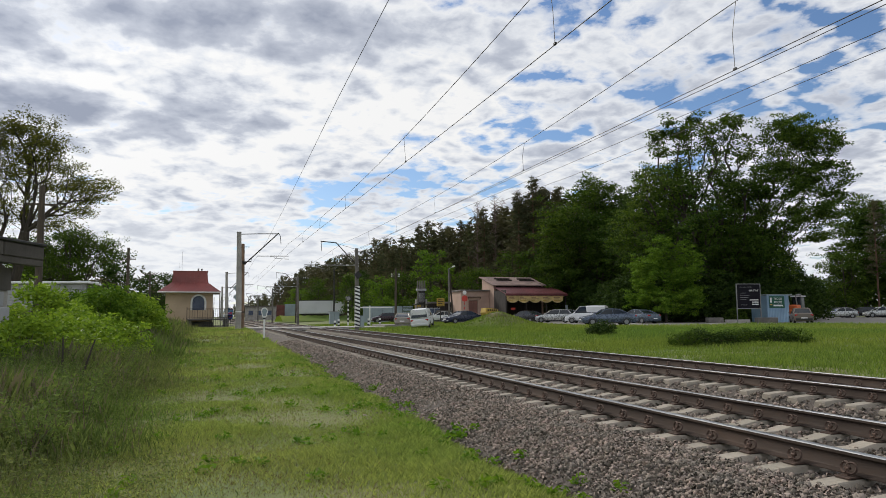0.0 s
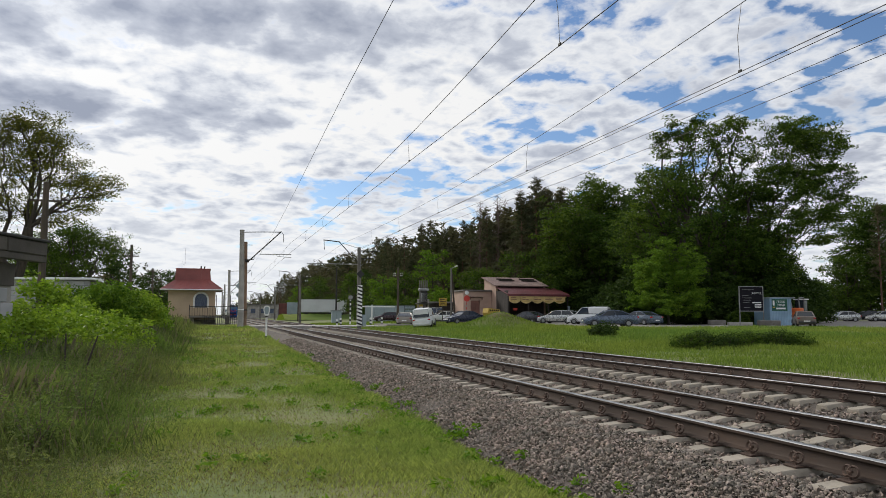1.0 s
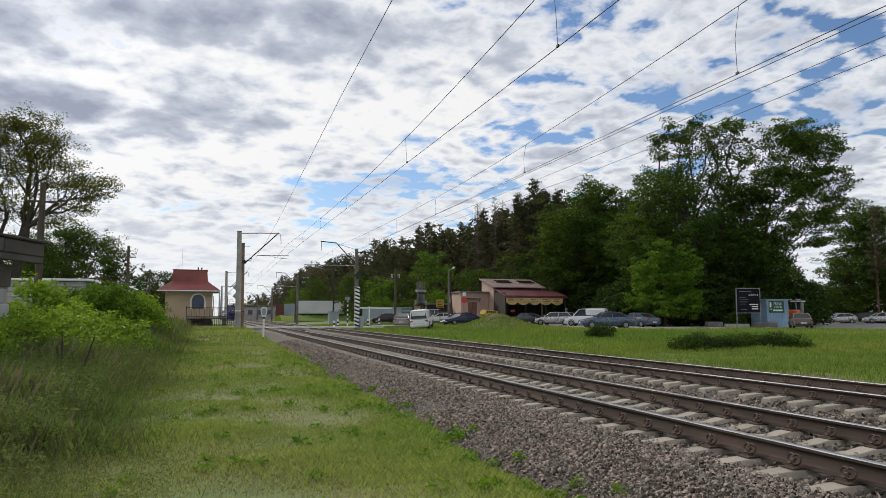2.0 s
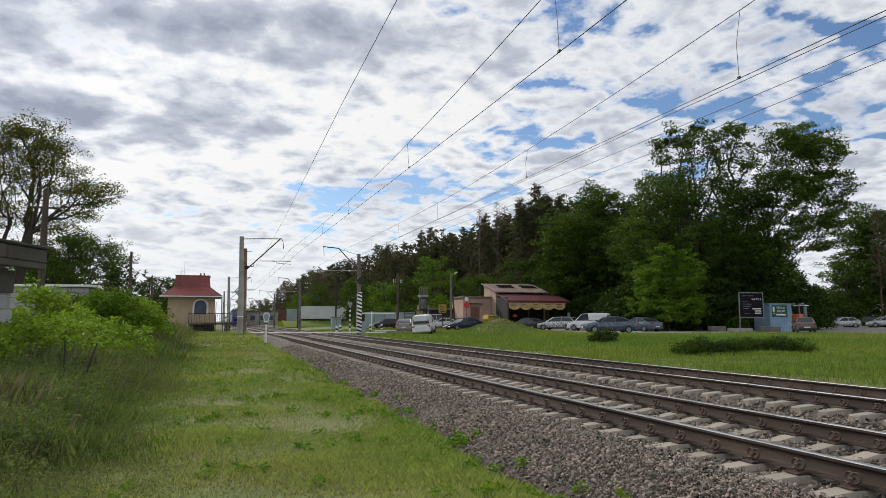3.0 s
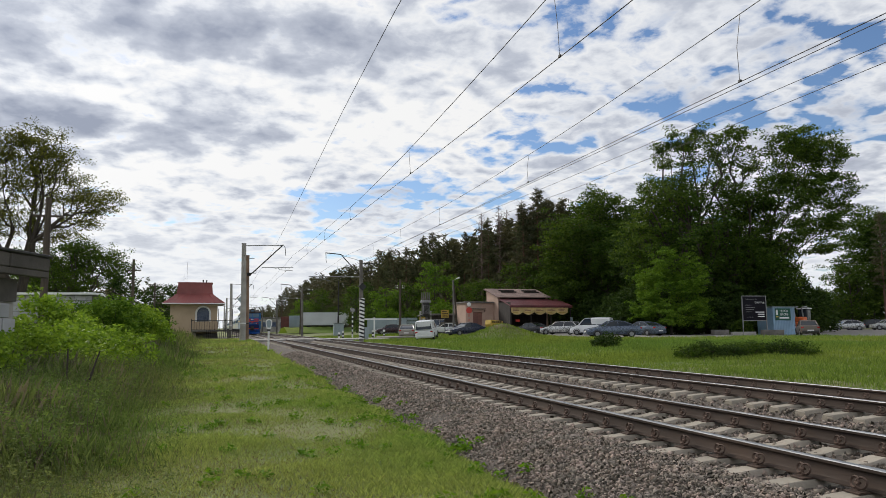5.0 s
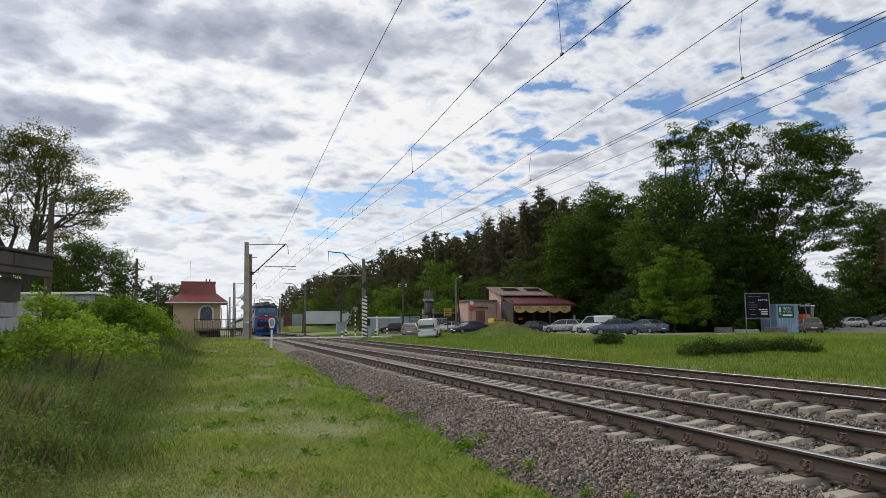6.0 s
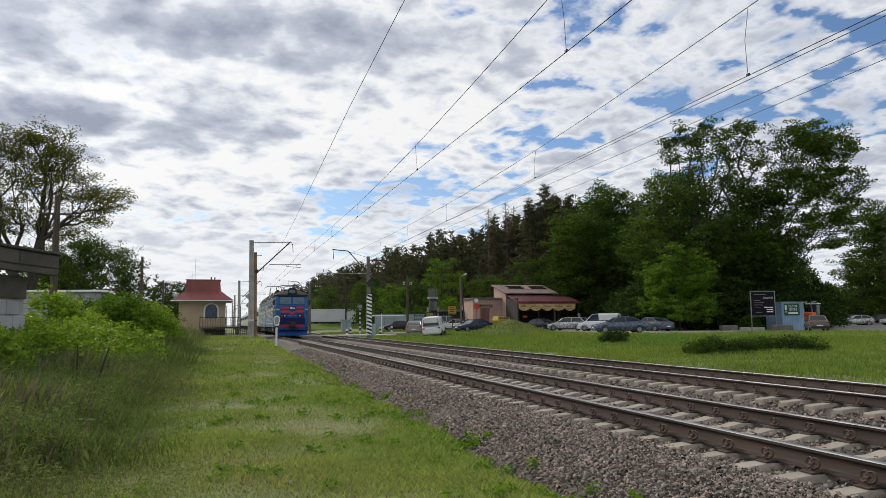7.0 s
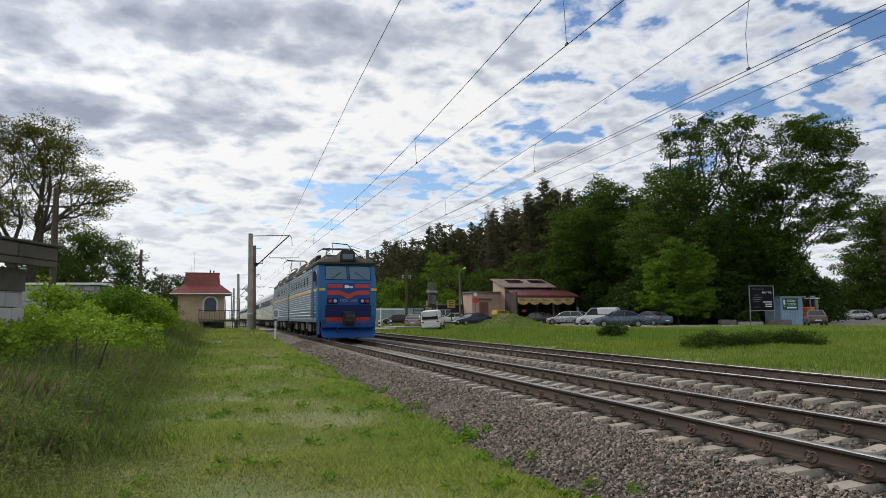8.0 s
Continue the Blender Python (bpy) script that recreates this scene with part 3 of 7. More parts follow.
M_SIGNBLACK = material("black_board", (0.010, 0.009, 0.014), 0.7, vary=0.15, scale=2, bump=0.02, spec=0.15)
M_RED = material("red_paint", (0.50, 0.045, 0.03), 0.5, vary=0.15, scale=4, bump=0.05)
M_ORANGE = material("orange_paint", (0.60, 0.13, 0.03), 0.5, vary=0.2, scale=4, bump=0.05)
M_TRAILER = material("trailer_white", (0.60, 0.61, 0.62), 0.5, vary=0.08, scale=0.8, bump=0.05, stain=0.2, stain_color=(0.4, 0.4, 0.4))
M_RUSTRED = material("oxide_red_steel", (0.14, 0.045, 0.035), 0.7, vary=0.2, scale=2, bump=0.1)
M_BLOCK = material("white_block", (0.40, 0.40, 0.41), 0.9, vary=0.12, scale=2, bump=0.3, stain=0.35, stain_color=(0.3, 0.29, 0.27), objvar=0.12)
M_SLAB = material("blackened_concrete", (0.095, 0.084, 0.072), 0.92, vary=0.35, scale=2.0, bump=0.5, stain=0.6, stain_color=(0.045, 0.04, 0.035))
M_DIRT = material("bare_dirt", (0.12, 0.10, 0.045), 0.95, vary=0.3, scale=2, bump=0.5)


def words(text, size, material_, parent, m, label="", depth=0.006):
    cu = bpy.data.curves.new("lettering", "FONT")
    cu.body, cu.size, cu.extrude, cu.align_x = text, size, depth, "CENTER"
    ob = new("lettering", cu)
    bpy.context.view_layer.update()
    me = bpy.data.meshes.new_from_object(ob.evaluated_get(bpy.context.evaluated_depsgraph_get()))
    bpy.data.objects.remove(ob)
    return part("lettering", me, material_, parent, label, m)


def crossing_house():
    """The crossing keeper's house: rendered walls, arched window, flared hip roof with a tall steep cap."""
    h = thing("crossing_house", pose(-7.35, 71.6, 0.15), "peach rendered crossing keeper's house with a red metal roof", "house")
    w = B()
    # front wall with an arched opening, built as strips round it
    cx, hw, z0, z1, T = 0.88, 0.62, 1.55, 2.55, 0.3
    w.box(-2.3, cx - hw, 0, T, 0, 3.6), w.box(cx + hw, 2.3, 0, T, 0, 3.6), w.box(cx - hw, cx + hw, 0, T, 0, z0)
    n = 10
    for i in range(n):
        a0, a1 = math.pi * i / n, math.pi * (i + 1) / n
        xa, xb = cx - hw * math.cos(a0), cx - hw * math.cos(a1)
        za, zb = z1 + hw * math.sin(a0), z1 + hw * math.sin(a1)
        w.prism([(xa, za), (xb, zb), (xb, 3.6), (xa, 3.6)], "y", 0, T)
    w.box(-2.3, -2.0, T, 4.4, 0, 3.6), w.box(2.0, 2.3, T, 4.4, 0, 3.6), w.box(-2.0, 2.0, 4.1, 4.4, 0, 3.6)
    part("wall", w, M_PEACH, h)
    part("plinth", B().box(-2.34, 2.34, -0.04, 4.44, -0.5, 0.45, 0.02), M_CONC_D, h, "dark concrete plinth")
    win = part("window", B().box(cx - hw + 0.002, cx + hw - 0.002, 0.17, 0.19, z0, z1 + hw), M_BLUEWIN, h, "arched blue-grey window")
    fr = B()
    arc = [(cx - hw - 0.06, z0), (cx - hw - 0.06, z1)] + [(cx - (hw + 0.06) * math.cos(math.pi * i / 12), z1 + (hw + 0.06) * math.sin(math.pi * i / 12)) for i in range(1, 12)] + [(cx + hw + 0.06, z1), (cx + hw + 0.06, z0)]
    for (xa, za), (xb, zb) in zip(arc, arc[1:]):
        fr.tube([(xa, -0.01, za), (xb, -0.01, zb)], 0.10, 6)
    part("surround", fr, M_WHITE, win, "white arched surround")
    part("sill", B().box(cx - hw - 0.15, cx + hw + 0.15, -0.12, 0.1, z0 - 0.12, z0 - 0.003, 0.02), M_WHITE, win)
    part("mullion", B().box(cx - 0.03, cx + 0.03, 0.13, 0.168, z0, z1 + hw - 0.02).box(cx - hw, cx + hw, 0.13, 0.167, z1 - 0.03, z1 + 0.03), M_BLUEWIN, win)
    r = B()
    lev = ((3.0, -0.75, 5.15, 3.50), (3.05, -0.8, 5.2, 3.58), (2.42, -0.05, 4.45, 4.05), (1.78, 0.7, 3.7, 4.55), (1.68, 0.85, 3.55, 5.62), (1.67, 0.86, 3.54, 5.72))
    r.loft([[(-a, y0, z), (a, y0, z), (a, y1, z), (-a, y1, z)] for a, y0, y1, z in lev])
    roof = part("roof", r, M_REDROOF, h, "faded red standing-seam roof")
    for i in range(9):
        x = -1.55 + i * 3.1 / 8
        part("seam", B().tube([(x * 1.85, -0.79, 3.60), (x * 1.12, 0.68, 4.57), (x * 1.06, 0.835, 5.62)], 0.022, 4), M_REDROOF, roof)
    part("ridge_cap", B().box(-1.74, 1.74, 0.8, 3.6, 5.70, 5.78, 0.02), M_REDROOF, roof)
    part("soffit", B().box(-2.9, 2.9, -0.65, 5.05, 3.44, 3.52, 0.02), M_CONC_D, h)
    part("gutter", B().tube([(-3.05, -0.86, 3.5), (3.05, -0.86, 3.5)], 0.06, 6), M_WHITE, h, "pale gutter")
    part("vent_pipe", B().tube([(0.75, 2, 5.7), (0.75, 2, 6.1)], 0.07, 8).tube([(1.1, 2, 5.7), (1.1, 2, 6.02)], 0.06, 8).tube([(1.02, 2, 6.02), (1.18, 2, 6.02)], 0.06, 6), M_IRON, h)
    part("antenna", B().tube([(-0.9, 2.5, 5.7), (-0.9, 2.5, 8.0)], 0.015, 4).tube([(-1.2, 2.5, 6.2), (-0.9, 2.5, 6.3)], 0.01, 4).tube([(-1.2, 2.5, 5.8), (-1.2, 2.5, 6.7)], 0.01, 4), M_STEEL, h)
    part("lean_to", B().box(-3.9, -2.31, 0.4, 2.6, 0, 1.55, 0.03).prism([(-4.0, 1.5), (-2.31, 2.0), (-2.31, 2.08), (-4.05, 1.58)], "y", 0.2, 2.8), M_DARKWOOD, h, "low dark lean-to")
    # raised platform with railing
    p = thing("platform", pose(-5.55, 69.9, 0.1), "raised concrete platform with dark steel railing", "platform")
    part("deck", B().box(-1.95, 2.0, -0.2, 1.68, 0.70, 0.85, 0.02), M_CONC_D, p)
    for x in (-1.7, 1.7):
        part("pier", B().box(x - 0.2, x + 0.2, 0.1, 1.4, -0.4, 0.70, 0.02), M_CONC_D, p)
    for y in (-0.12, ):
        part("handrail", B().box(-1.95, 2.0, y - 0.03, y + 0.03, 1.80, 1.86, 0.01).box(-1.95, 2.0, y - 0.02, y + 0.02, 0.92, 0.96), M_IRON, p)
        for i in range(17):
            x = -1.93 + i * 3.9 / 16
            part("baluster", B().box(x - 0.014, x + 0.014, y - 0.014, y + 0.014, 0.852, 1.80), M_IRON, p)
    part("handrail", B().box(1.94, 2.0, -0.08, 1.6, 1.80, 1.86, 0.01), M_IRON, p)
    for x in (-1.95, 0.6, 1.3, 1.97):
        part("post", B().box(x - 0.03, x + 0.03, -0.17, -0.11, 0.0, 2.0 if x < 0 else 3.0), M_IRON, p)
    part("infill_panel", B().box(-1.88, 0.58, -0.07, -0.05, 1.0, 1.72), M_PEACH, p, "pale sheet behind the balusters")
    st = part("stair", B(), M_IRON, p)
    for i in range(4):
        part("step", B().box(2.0, 2.75, 0.1 + i * 0.28, 0.36 + i * 0.28, 0.16 + i * 0.17, 0.2 + i * 0.17, 0.01), M_CONC_D, st)
    f = thing("low_fence", pose(-4.4, 66.6, 0.08), "low dark iron fence beside the crossing", "fence")
    part("rail", B().box(-1.6, 1.7, -0.025, 0.025, 0.80, 0.85).box(-1.6, 1.7, -0.02, 0.02, 0.2, 0.24), M_IRON, f)
    for i in range(20):
        x = -1.6 + i * 3.3 / 19
        part("picket", B().box(x - 0.02, x + 0.02, -0.04, 0.04, -0.1, 0.9), M_IRON, f)


crossing_house()


def level_crossing():
    c = thing("level_crossing", pose(0, 69.5, 0), "pale concrete slab level crossing over both tracks", "level crossing", kind="structure")
    for x0, x1 in ((-2.6, -0.12), (0.12, 1.48), (1.72, 4.30), (4.54, 5.90), (6.14, 12.0)):
        for k in range(3):
            part("slab", B().box(x0, x1, -3.2 + k * 2.1, -1.15 + k * 2.1, -0.28, -0.012 if x0 > 0 and x1 < 6 and x1 - x0 < 1.5 else 0.0, 0.02), M_CONC, c)
    s = thing("crossing_road", pose(0, 0, 0), "grey asphalt approach to the level crossing", "road", kind="structure")
    part("approach", B().box(12.0, 26, 66.2, 72.5, -0.2, 0.16, 0.03), M_ASPHALT, s)
    part("approach", B().box(-14, -2.62, 73.2, 76.0, -0.3, 0.14, 0.03), M_ASPHALT, s)


level_crossing()


def roadside_shop():
    """Shop and workshop: rendered end wall, tiled single-pitch roof, lower maroon canopy with a scalloped valance."""
    s = thing("roadside_shop", pose(32.6, 86.3, 0.3), "pink rendered roadside shop with a maroon canopy and scalloped awning", "shop")
    w = B()
    w.prism([(0, -0.3), (4.5, -0.3), (4.5, 6.2), (0, 5.0)], "x", 0, 0.3)
    w.prism([(0, -0.3), (4.5, -0.3), (4.5, 6.2), (0, 5.0)], "x", 7.4, 7.7)
    w.box(0.3, 7.4, 4.2, 4.5, -0.3, 6.1)
    part("wall", w, M_PINK, s)
    fa = part("facade", B().box(0.31, 7.39, 0.0, 0.15, 2.6, 4.95), M_DARKWOOD, s, "dark boarded front above the canopy")
    for i in range(16):
        part("board", B().box(0.34 + i * 0.44, 0.75 + i * 0.44, -0.03, -0.003, 2.62, 4.9), M_DARKWOOD, fa)
    rf = part("roof", B().prism([(-0.5, 4.90), (4.8, 6.32), (4.8, 6.42), (-0.5, 5.0)], "x", -0.35, 8.0), M_BROWNROOF, s, "brown pantile-sheet roof")
    for i in range(34):
        x = -0.3 + i * 0.25
        part("tile_rib", B().tube([(x, -0.48, 5.03), (x, 4.78, 6.44)], 0.045, 5), M_BROWNROOF, rf)
    for x in (1.4, 5.0):
        for k in (0, 1):
            part("snow_guard", B().box(x, x + 2.4, 2.2 + k * 0.9, 2.45 + k * 0.9, 5.78 + k * 0.24, 5.96 + k * 0.24, 0.02), M_DARKWOOD, rf)
    cn = part("canopy", B().prism([(-4.3, 3.62), (0.0, 4.72), (0.0, 4.80), (-4.35, 3.70)], "x", -0.1, 9.3), M_MAROON, s, "maroon sheet-metal canopy roof")
    part("fascia", B().box(-0.1, 9.3, -4.38, -4.30, 3.42, 3.72, 0.01), M_MAROON, cn)
    va = part("awning", B().box(0.1, 8.7, -4.28, -4.22, 3.3, 3.55), M_VALANCE, s, "cream and yellow scalloped awning with faded writing")
    r = random.Random(3)
    for i in range(5):
        x0 = 0.12 + i * 1.7
        prof = [(x0, 3.45), (x0 + 1.68, 3.45)] + [(x0 + 1.68 - 1.68 * t / 8, 2.78 - 0.34 * math.sin(math.pi * t / 8)) for t in range(9)]
        sc = part("scallop", B().prism(prof, "y", -4.30, -4.24), M_VALANCE, va)
        for k in range(3):
            L = r.uniform(0.5, 1.2)
            part("faded_line", B().box(x0 + 0.25, x0 + 0.25 + L, -4.312, -4.303, 2.72 + k * 0.22, 2.81 + k * 0.22), M_DOOR if k else M_YELLOW, sc)
    for x in (0.1, 3.0, 6.0, 9.0):
        part("canopy_post", B().box(x, x + 0.14, -4.2, -4.06, -0.3, 3.6, 0.02), M_DARKWOOD, s)
    part("side_screen", B().box(0.02, 0.1, -4.05, -0.02, -0.3, 4.2), M_DARKWOOD, s, "dark slatted side screen")
    part("back_wall", B().box(0.3, 7.4, -0.01, 0.12, -0.3, 2.58), M_DARKWOOD, s)
    part("counter", B().box(2.0, 7.0, -1.5, -0.8, -0.3, 0.9, 0.03), M_DARKWOOD, s)
    part("open_sign", B().box(0.9, 1.5, -3.9, -3.86, 1.5, 1.8, 0.01), M_RED, s, "small red sign")
    part("meter_box", B().box(9.0, 9.35, -4.3, -4.2, 1.0, 2.1, 0.01), M_GREYSHEET, s)
    a = thing("shop_annex", pose(28.3, 88.0, 0.3), "flat-roofed pink rendered annex with brown double doors", "annex")
    w = B()
    w.box(0, 1.1, 0, 0.3, -0.3, 4.2), w.box(2.5, 4.25, 0, 0.3, -0.3, 4.2), w.box(1.1, 2.5, 0, 0.3, 2.9, 4.2)
    w.box(0, 0.3, 0.3, 5, -0.3, 4.2), w.box(3.95, 4.25, 0.3, 5, -0.3, 4.2), w.box(0.3, 3.95, 4.7, 5, -0.3, 4.2)
    part("wall", w, M_PINK, a)
    part("roof", B().box(-0.2, 4.3, -0.25, 5.2, 4.2, 4.42, 0.03), M_CONC_D, a, "grey flat roof edge")
    for x in (1.12, 1.81):
        part("door_leaf", B().box(x, x + 0.67, 0.10, 0.16, -0.2, 2.88, 0.02), M_DOOR, a)
    part("door_canopy", B().box(0.9, 2.9, -0.45, 0.0, 3.35, 3.42, 0.01).tube([(1.0, -0.4, 3.35), (1.0, 0, 2.95)], 0.025, 4).tube([(2.8, -0.4, 3.35), (2.8, 0, 2.95)], 0.025, 4), M_DARKWOOD, a)
    part("cabinet_box", B().box(3.0, 4.2, -0.5, -0.02, -0.2, 1.5, 0.03), M_IRON, a)


roadside_shop()


def sheet_fence():
    f = thing("sheet_fence", pose(16.6, 99.6, 0.2, 0, 0, -17), "grey-blue profiled sheet-metal fence", "fence")
    for i in range(4):
        x0 = i * 1.5
        prof = []
        for k in range(9):
            a = x0 + 1.48 * k / 8
            prof.append((a, 0.04 if k % 2 else 0.0))
        part("panel", B().prism(prof + [(p[0], p[1] + 0.02) for p in reversed(prof)], "z", -0.2, 2.35), M_GREYSHEET, f)
    for i in range(5):
        part("post", B().box(i * 1.5 - 0.03, i * 1.5 + 0.03, 0.06, 0.12, -0.3, 2.4), M_IRON, f)
    g = thing("slatted_fence", pose(22.4, 97.9, 0.2, 0, 0, -17), "dark horizontal slat fence", "fence")
    for k in range(11):
        part("slat", B().box(0, 1.55, 0, 0.03, 0.1 + k * 0.21, 0.24 + k * 0.21, 0.005), M_GREYSHEET, g)
    for x in (0.05, 1.5):
        part("post", B().box(x - 0.04, x + 0.04, 0.031, 0.09, -0.3, 2.5), M_IRON, g)
    b = thing("yellow_banner", pose(24.1, 97.3, 0.2, 0, 0, -17), "yellow advertising board with a pale oval emblem", "signboard")
    part("board", B().box(0, 1.4, 0, 0.05, 1.1, 2.5, 0.01), M_YELLOW, b)
    part("emblem", B().tube([(0.7, -0.012, 1.8), (0.7, -0.002, 1.8)], 0.45, 18), M_WHITE, b)
    part("emblem_ring", B().ring((0.7, -0.015, 1.8), (0, 1, 0), 0.38, 0.03, 20, 4), M_IRON, b)
    for x in (0.1, 1.3):
        part("leg", B().box(x - 0.03, x + 0.03, 0.051, 0.1, -0.3, 2.4), M_IRON, b)
    # low sheds and walls behind the parked cars
    s = thing("low_shed", pose(24.3, 93.0, 0.25, 0, 0, -8), "low dark shed with a flat grey roof", "shed")
    part("wall", B().box(0, 5.0, 0, 3, -0.3, 2.6), M_DARKWOOD, s)
    part("roof", B().box(-0.4, 5.6, -0.5, 3.3, 2.6, 2.85, 0.03), M_CONC_D, s)
    part("window", B().box(0.9, 2.3, -0.03, -0.003, 0.9, 1.9, 0.01), M_BLUEWIN, s)
    part("window_frame", B().box(0.85, 2.35, -0.025, -0.002, 1.9, 1.97).box(0.85, 2.35, -0.025, -0.002, 0.83, 0.9).box(1.57, 1.63, -0.04, -0.031, 0.9, 1.9), M_WHITE, s)
    ww = thing("block_wall", pose(25.6, 91.8, 0.25, 0, 0, -8), "rough grey block wall beside the annex", "wall")
    for k in range(6):
        for i in range(6):
            x = i * 0.42 + (0.21 if k % 2 else 0)
            part("block", B().box(x, x + 0.41, 0, 0.25, -0.2 + k * 0.3, 0.085 + k * 0.3, 0.015), M_CONC_D, ww)


sheet_fence()


def kiosk():
    k = thing("sheet_metal_kiosk", pose(48.7, 52.5, 0.2), "light blue profiled-metal kiosk with a green sign", "kiosk")
    for i in range(14):
        x = 0.2 * i
        part("front_panel", B().prism([(x, 0), (x + 0.05, -0.03), (x + 0.12, -0.03), (x + 0.17, 0), (x + 0.2, 0), (x + 0.2, 0.03), (x, 0.03)], "z", -0.1, 2.75), M_BLUESHEET, k)
    part("body", B().box(0.0, 2.8, 0.034, 2.2, -0.1, 2.72), M_BLUESHEET, k)
    part("roof", B().box(-0.08, 2.9, -0.1, 2.3, 2.76, 2.84, 0.01), M_GREYSHEET, k)
    g = part("sign_panel", B().box(0.25, 2.2, -0.075, -0.035, 1.45, 2.65, 0.01), M_SIGNGREEN, k, "green sign with pale hand-painted words")
    words("ПЕСОК", 0.30, M_WHITE, g, pose(1.35, -0.08, 2.28, 90))
    words("ОТСЕВ", 0.30, M_WHITE, g, pose(1.35, -0.08, 1.94, 90))
    part("lettering_bar", B().box(0.75, 1.95, -0.085, -0.076, 1.62, 1.78), M_WHITE, g)
    part("lettering_bar", B().box(0.33, 0.55, -0.085, -0.076, 2.0, 2.5), M_WHITE, g)
    part("label_patch", B().box(0.33, 0.6, -0.085, -0.076, 1.75, 1.87), M_YELLOW, g)
    b = thing("billboard", pose(45.2, 52.75, 0.2, 0, 0, -10), "black roadside board with white lettering on steel legs", "signboard")
    part("board", B().box(0, 2.5, -0.04, 0.04, 1.45, 3.85, 0.01), M_SIGNBLACK, b)
    fr = B().box(-0.05, 2.55, -0.05, 0.05, 3.852, 3.92).box(-0.05, 2.55, -0.05, 0.05, 1.38, 1.448).box(-0.08, -0.002, -0.05, 0.05, -0.3, 3.92).box(2.502, 2.58, -0.05, 0.05, -0.3, 3.92)
    part("frame", fr, M_STEEL, b, "grey steel frame and legs")
    words("SHUTTLE", 0.25, M_WHITE, b, pose(1.82, -0.045, 3.14, 90))
    for x0, x1, z in ((0.3, 1.6, 3.55), (0.3, 0.95, 2.95), (0.3, 1.3, 2.72), (0.3, 1.2, 2.5), (0.3, 0.95, 2.28), (1.35, 2.3, 2.22), (1.6, 2.3, 2.0), (1.6, 2.3, 1.78), (0.4, 1.1, 1.75)):
        part("lettering_bar", B().box(x0, x1, -0.052, -0.043, z, z + (0.10 if x1 > 2 else 0.035)), M_WHITE if x1 > 2 else M_STEEL, b)
    for x, y, L, a in ((42.3, 53.6, 1.7, -8), (46.4, 51.4, 2.2, -12)):
        c = thing("concrete_block", pose(x, y, gz(x, y), 0, 0, a), "weathered concrete block lying in the grass", "concrete block", "concrete blocks")
        part("block_body", B().box(0, L, 0, 0.6, -0.1, 0.62, 0.05), M_CONC_D, c)
    c = thing("concrete_kerb", pose(44.0, 53.0, gz(44, 53), 0, 0, -10), "long low concrete kerb", "kerb")
    part("kerb_body", B().box(0, 2.6, 0, 0.35, -0.1, 0.42, 0.03), M_CONC, c)
    # small orange loader behind the kiosk
    t = thing("loader", pose(54.1, 54.2, 0.25, 0, 0, 20), "small orange wheeled loader beside the kiosk", "loader")
    part("chassis", B().box(-0.9, 1.1, -0.6, 0.6, 0.5, 1.25, 0.1), M_ORANGE, t)
    part("engine_cover", B().box(-0.8, 0.2, -0.5, 0.5, 1.25, 1.75, 0.1), M_ORANGE, t)
    part("cab", B().box(0.25, 1.05, -0.5, 0.5, 1.26, 2.6, 0.08), M_GLASS, t)
    part("cab_roof", B().box(0.15, 1.15, -0.6, 0.6, 2.6, 2.72, 0.04), M_WHITE, t)
    part("boom", B().tube([(-0.5, -0.4, 1.6), (-0.9, -0.45, 2.75), (0.2, -0.45, 2.85)], 0.07, 6).tube([(-0.5, 0.4, 1.6), (-0.9, 0.45, 2.75), (0.2, 0.45, 2.85)], 0.07, 6), M_STEEL, t)
    for x in (-0.55, 0.75):
        for y in (-0.68, 0.68):
            wh = part("wheel", B().tube([(x, y - 0.14, 0.45), (x, y + 0.14, 0.45)], 0.46, 16), M_BLACK, t)
            part("hub", B().tube([(x, y - 0.15, 0.45), (x, y + 0.15, 0.45)], 0.2, 10), M_WHITE, wh)
    h = B()
    pts = [(math.cos(a) * rr, math.sin(a) * rr * 0.8, z) for rr, z in ((2.6, -0.1), (1.9, 0.55), (1.0, 1.15), (0.2, 1.4)) for a in [6.28319 * i / 14 for i in range(14)]]
    h.loft([[(x + 0.15 * noise.noise((x, y, 1)), y, z + 0.1 * noise.noise((x * 2, y * 2, 3))) for x, y, z in pts[i * 14:i * 14 + 14]] for i in range(4)])
    sh = thing("sand_heap", pose(67.5, 66.5, 0.3), "pale heap of sand in the yard", "sand heap")
    part("heap", h, M_CONC, sh)


kiosk()


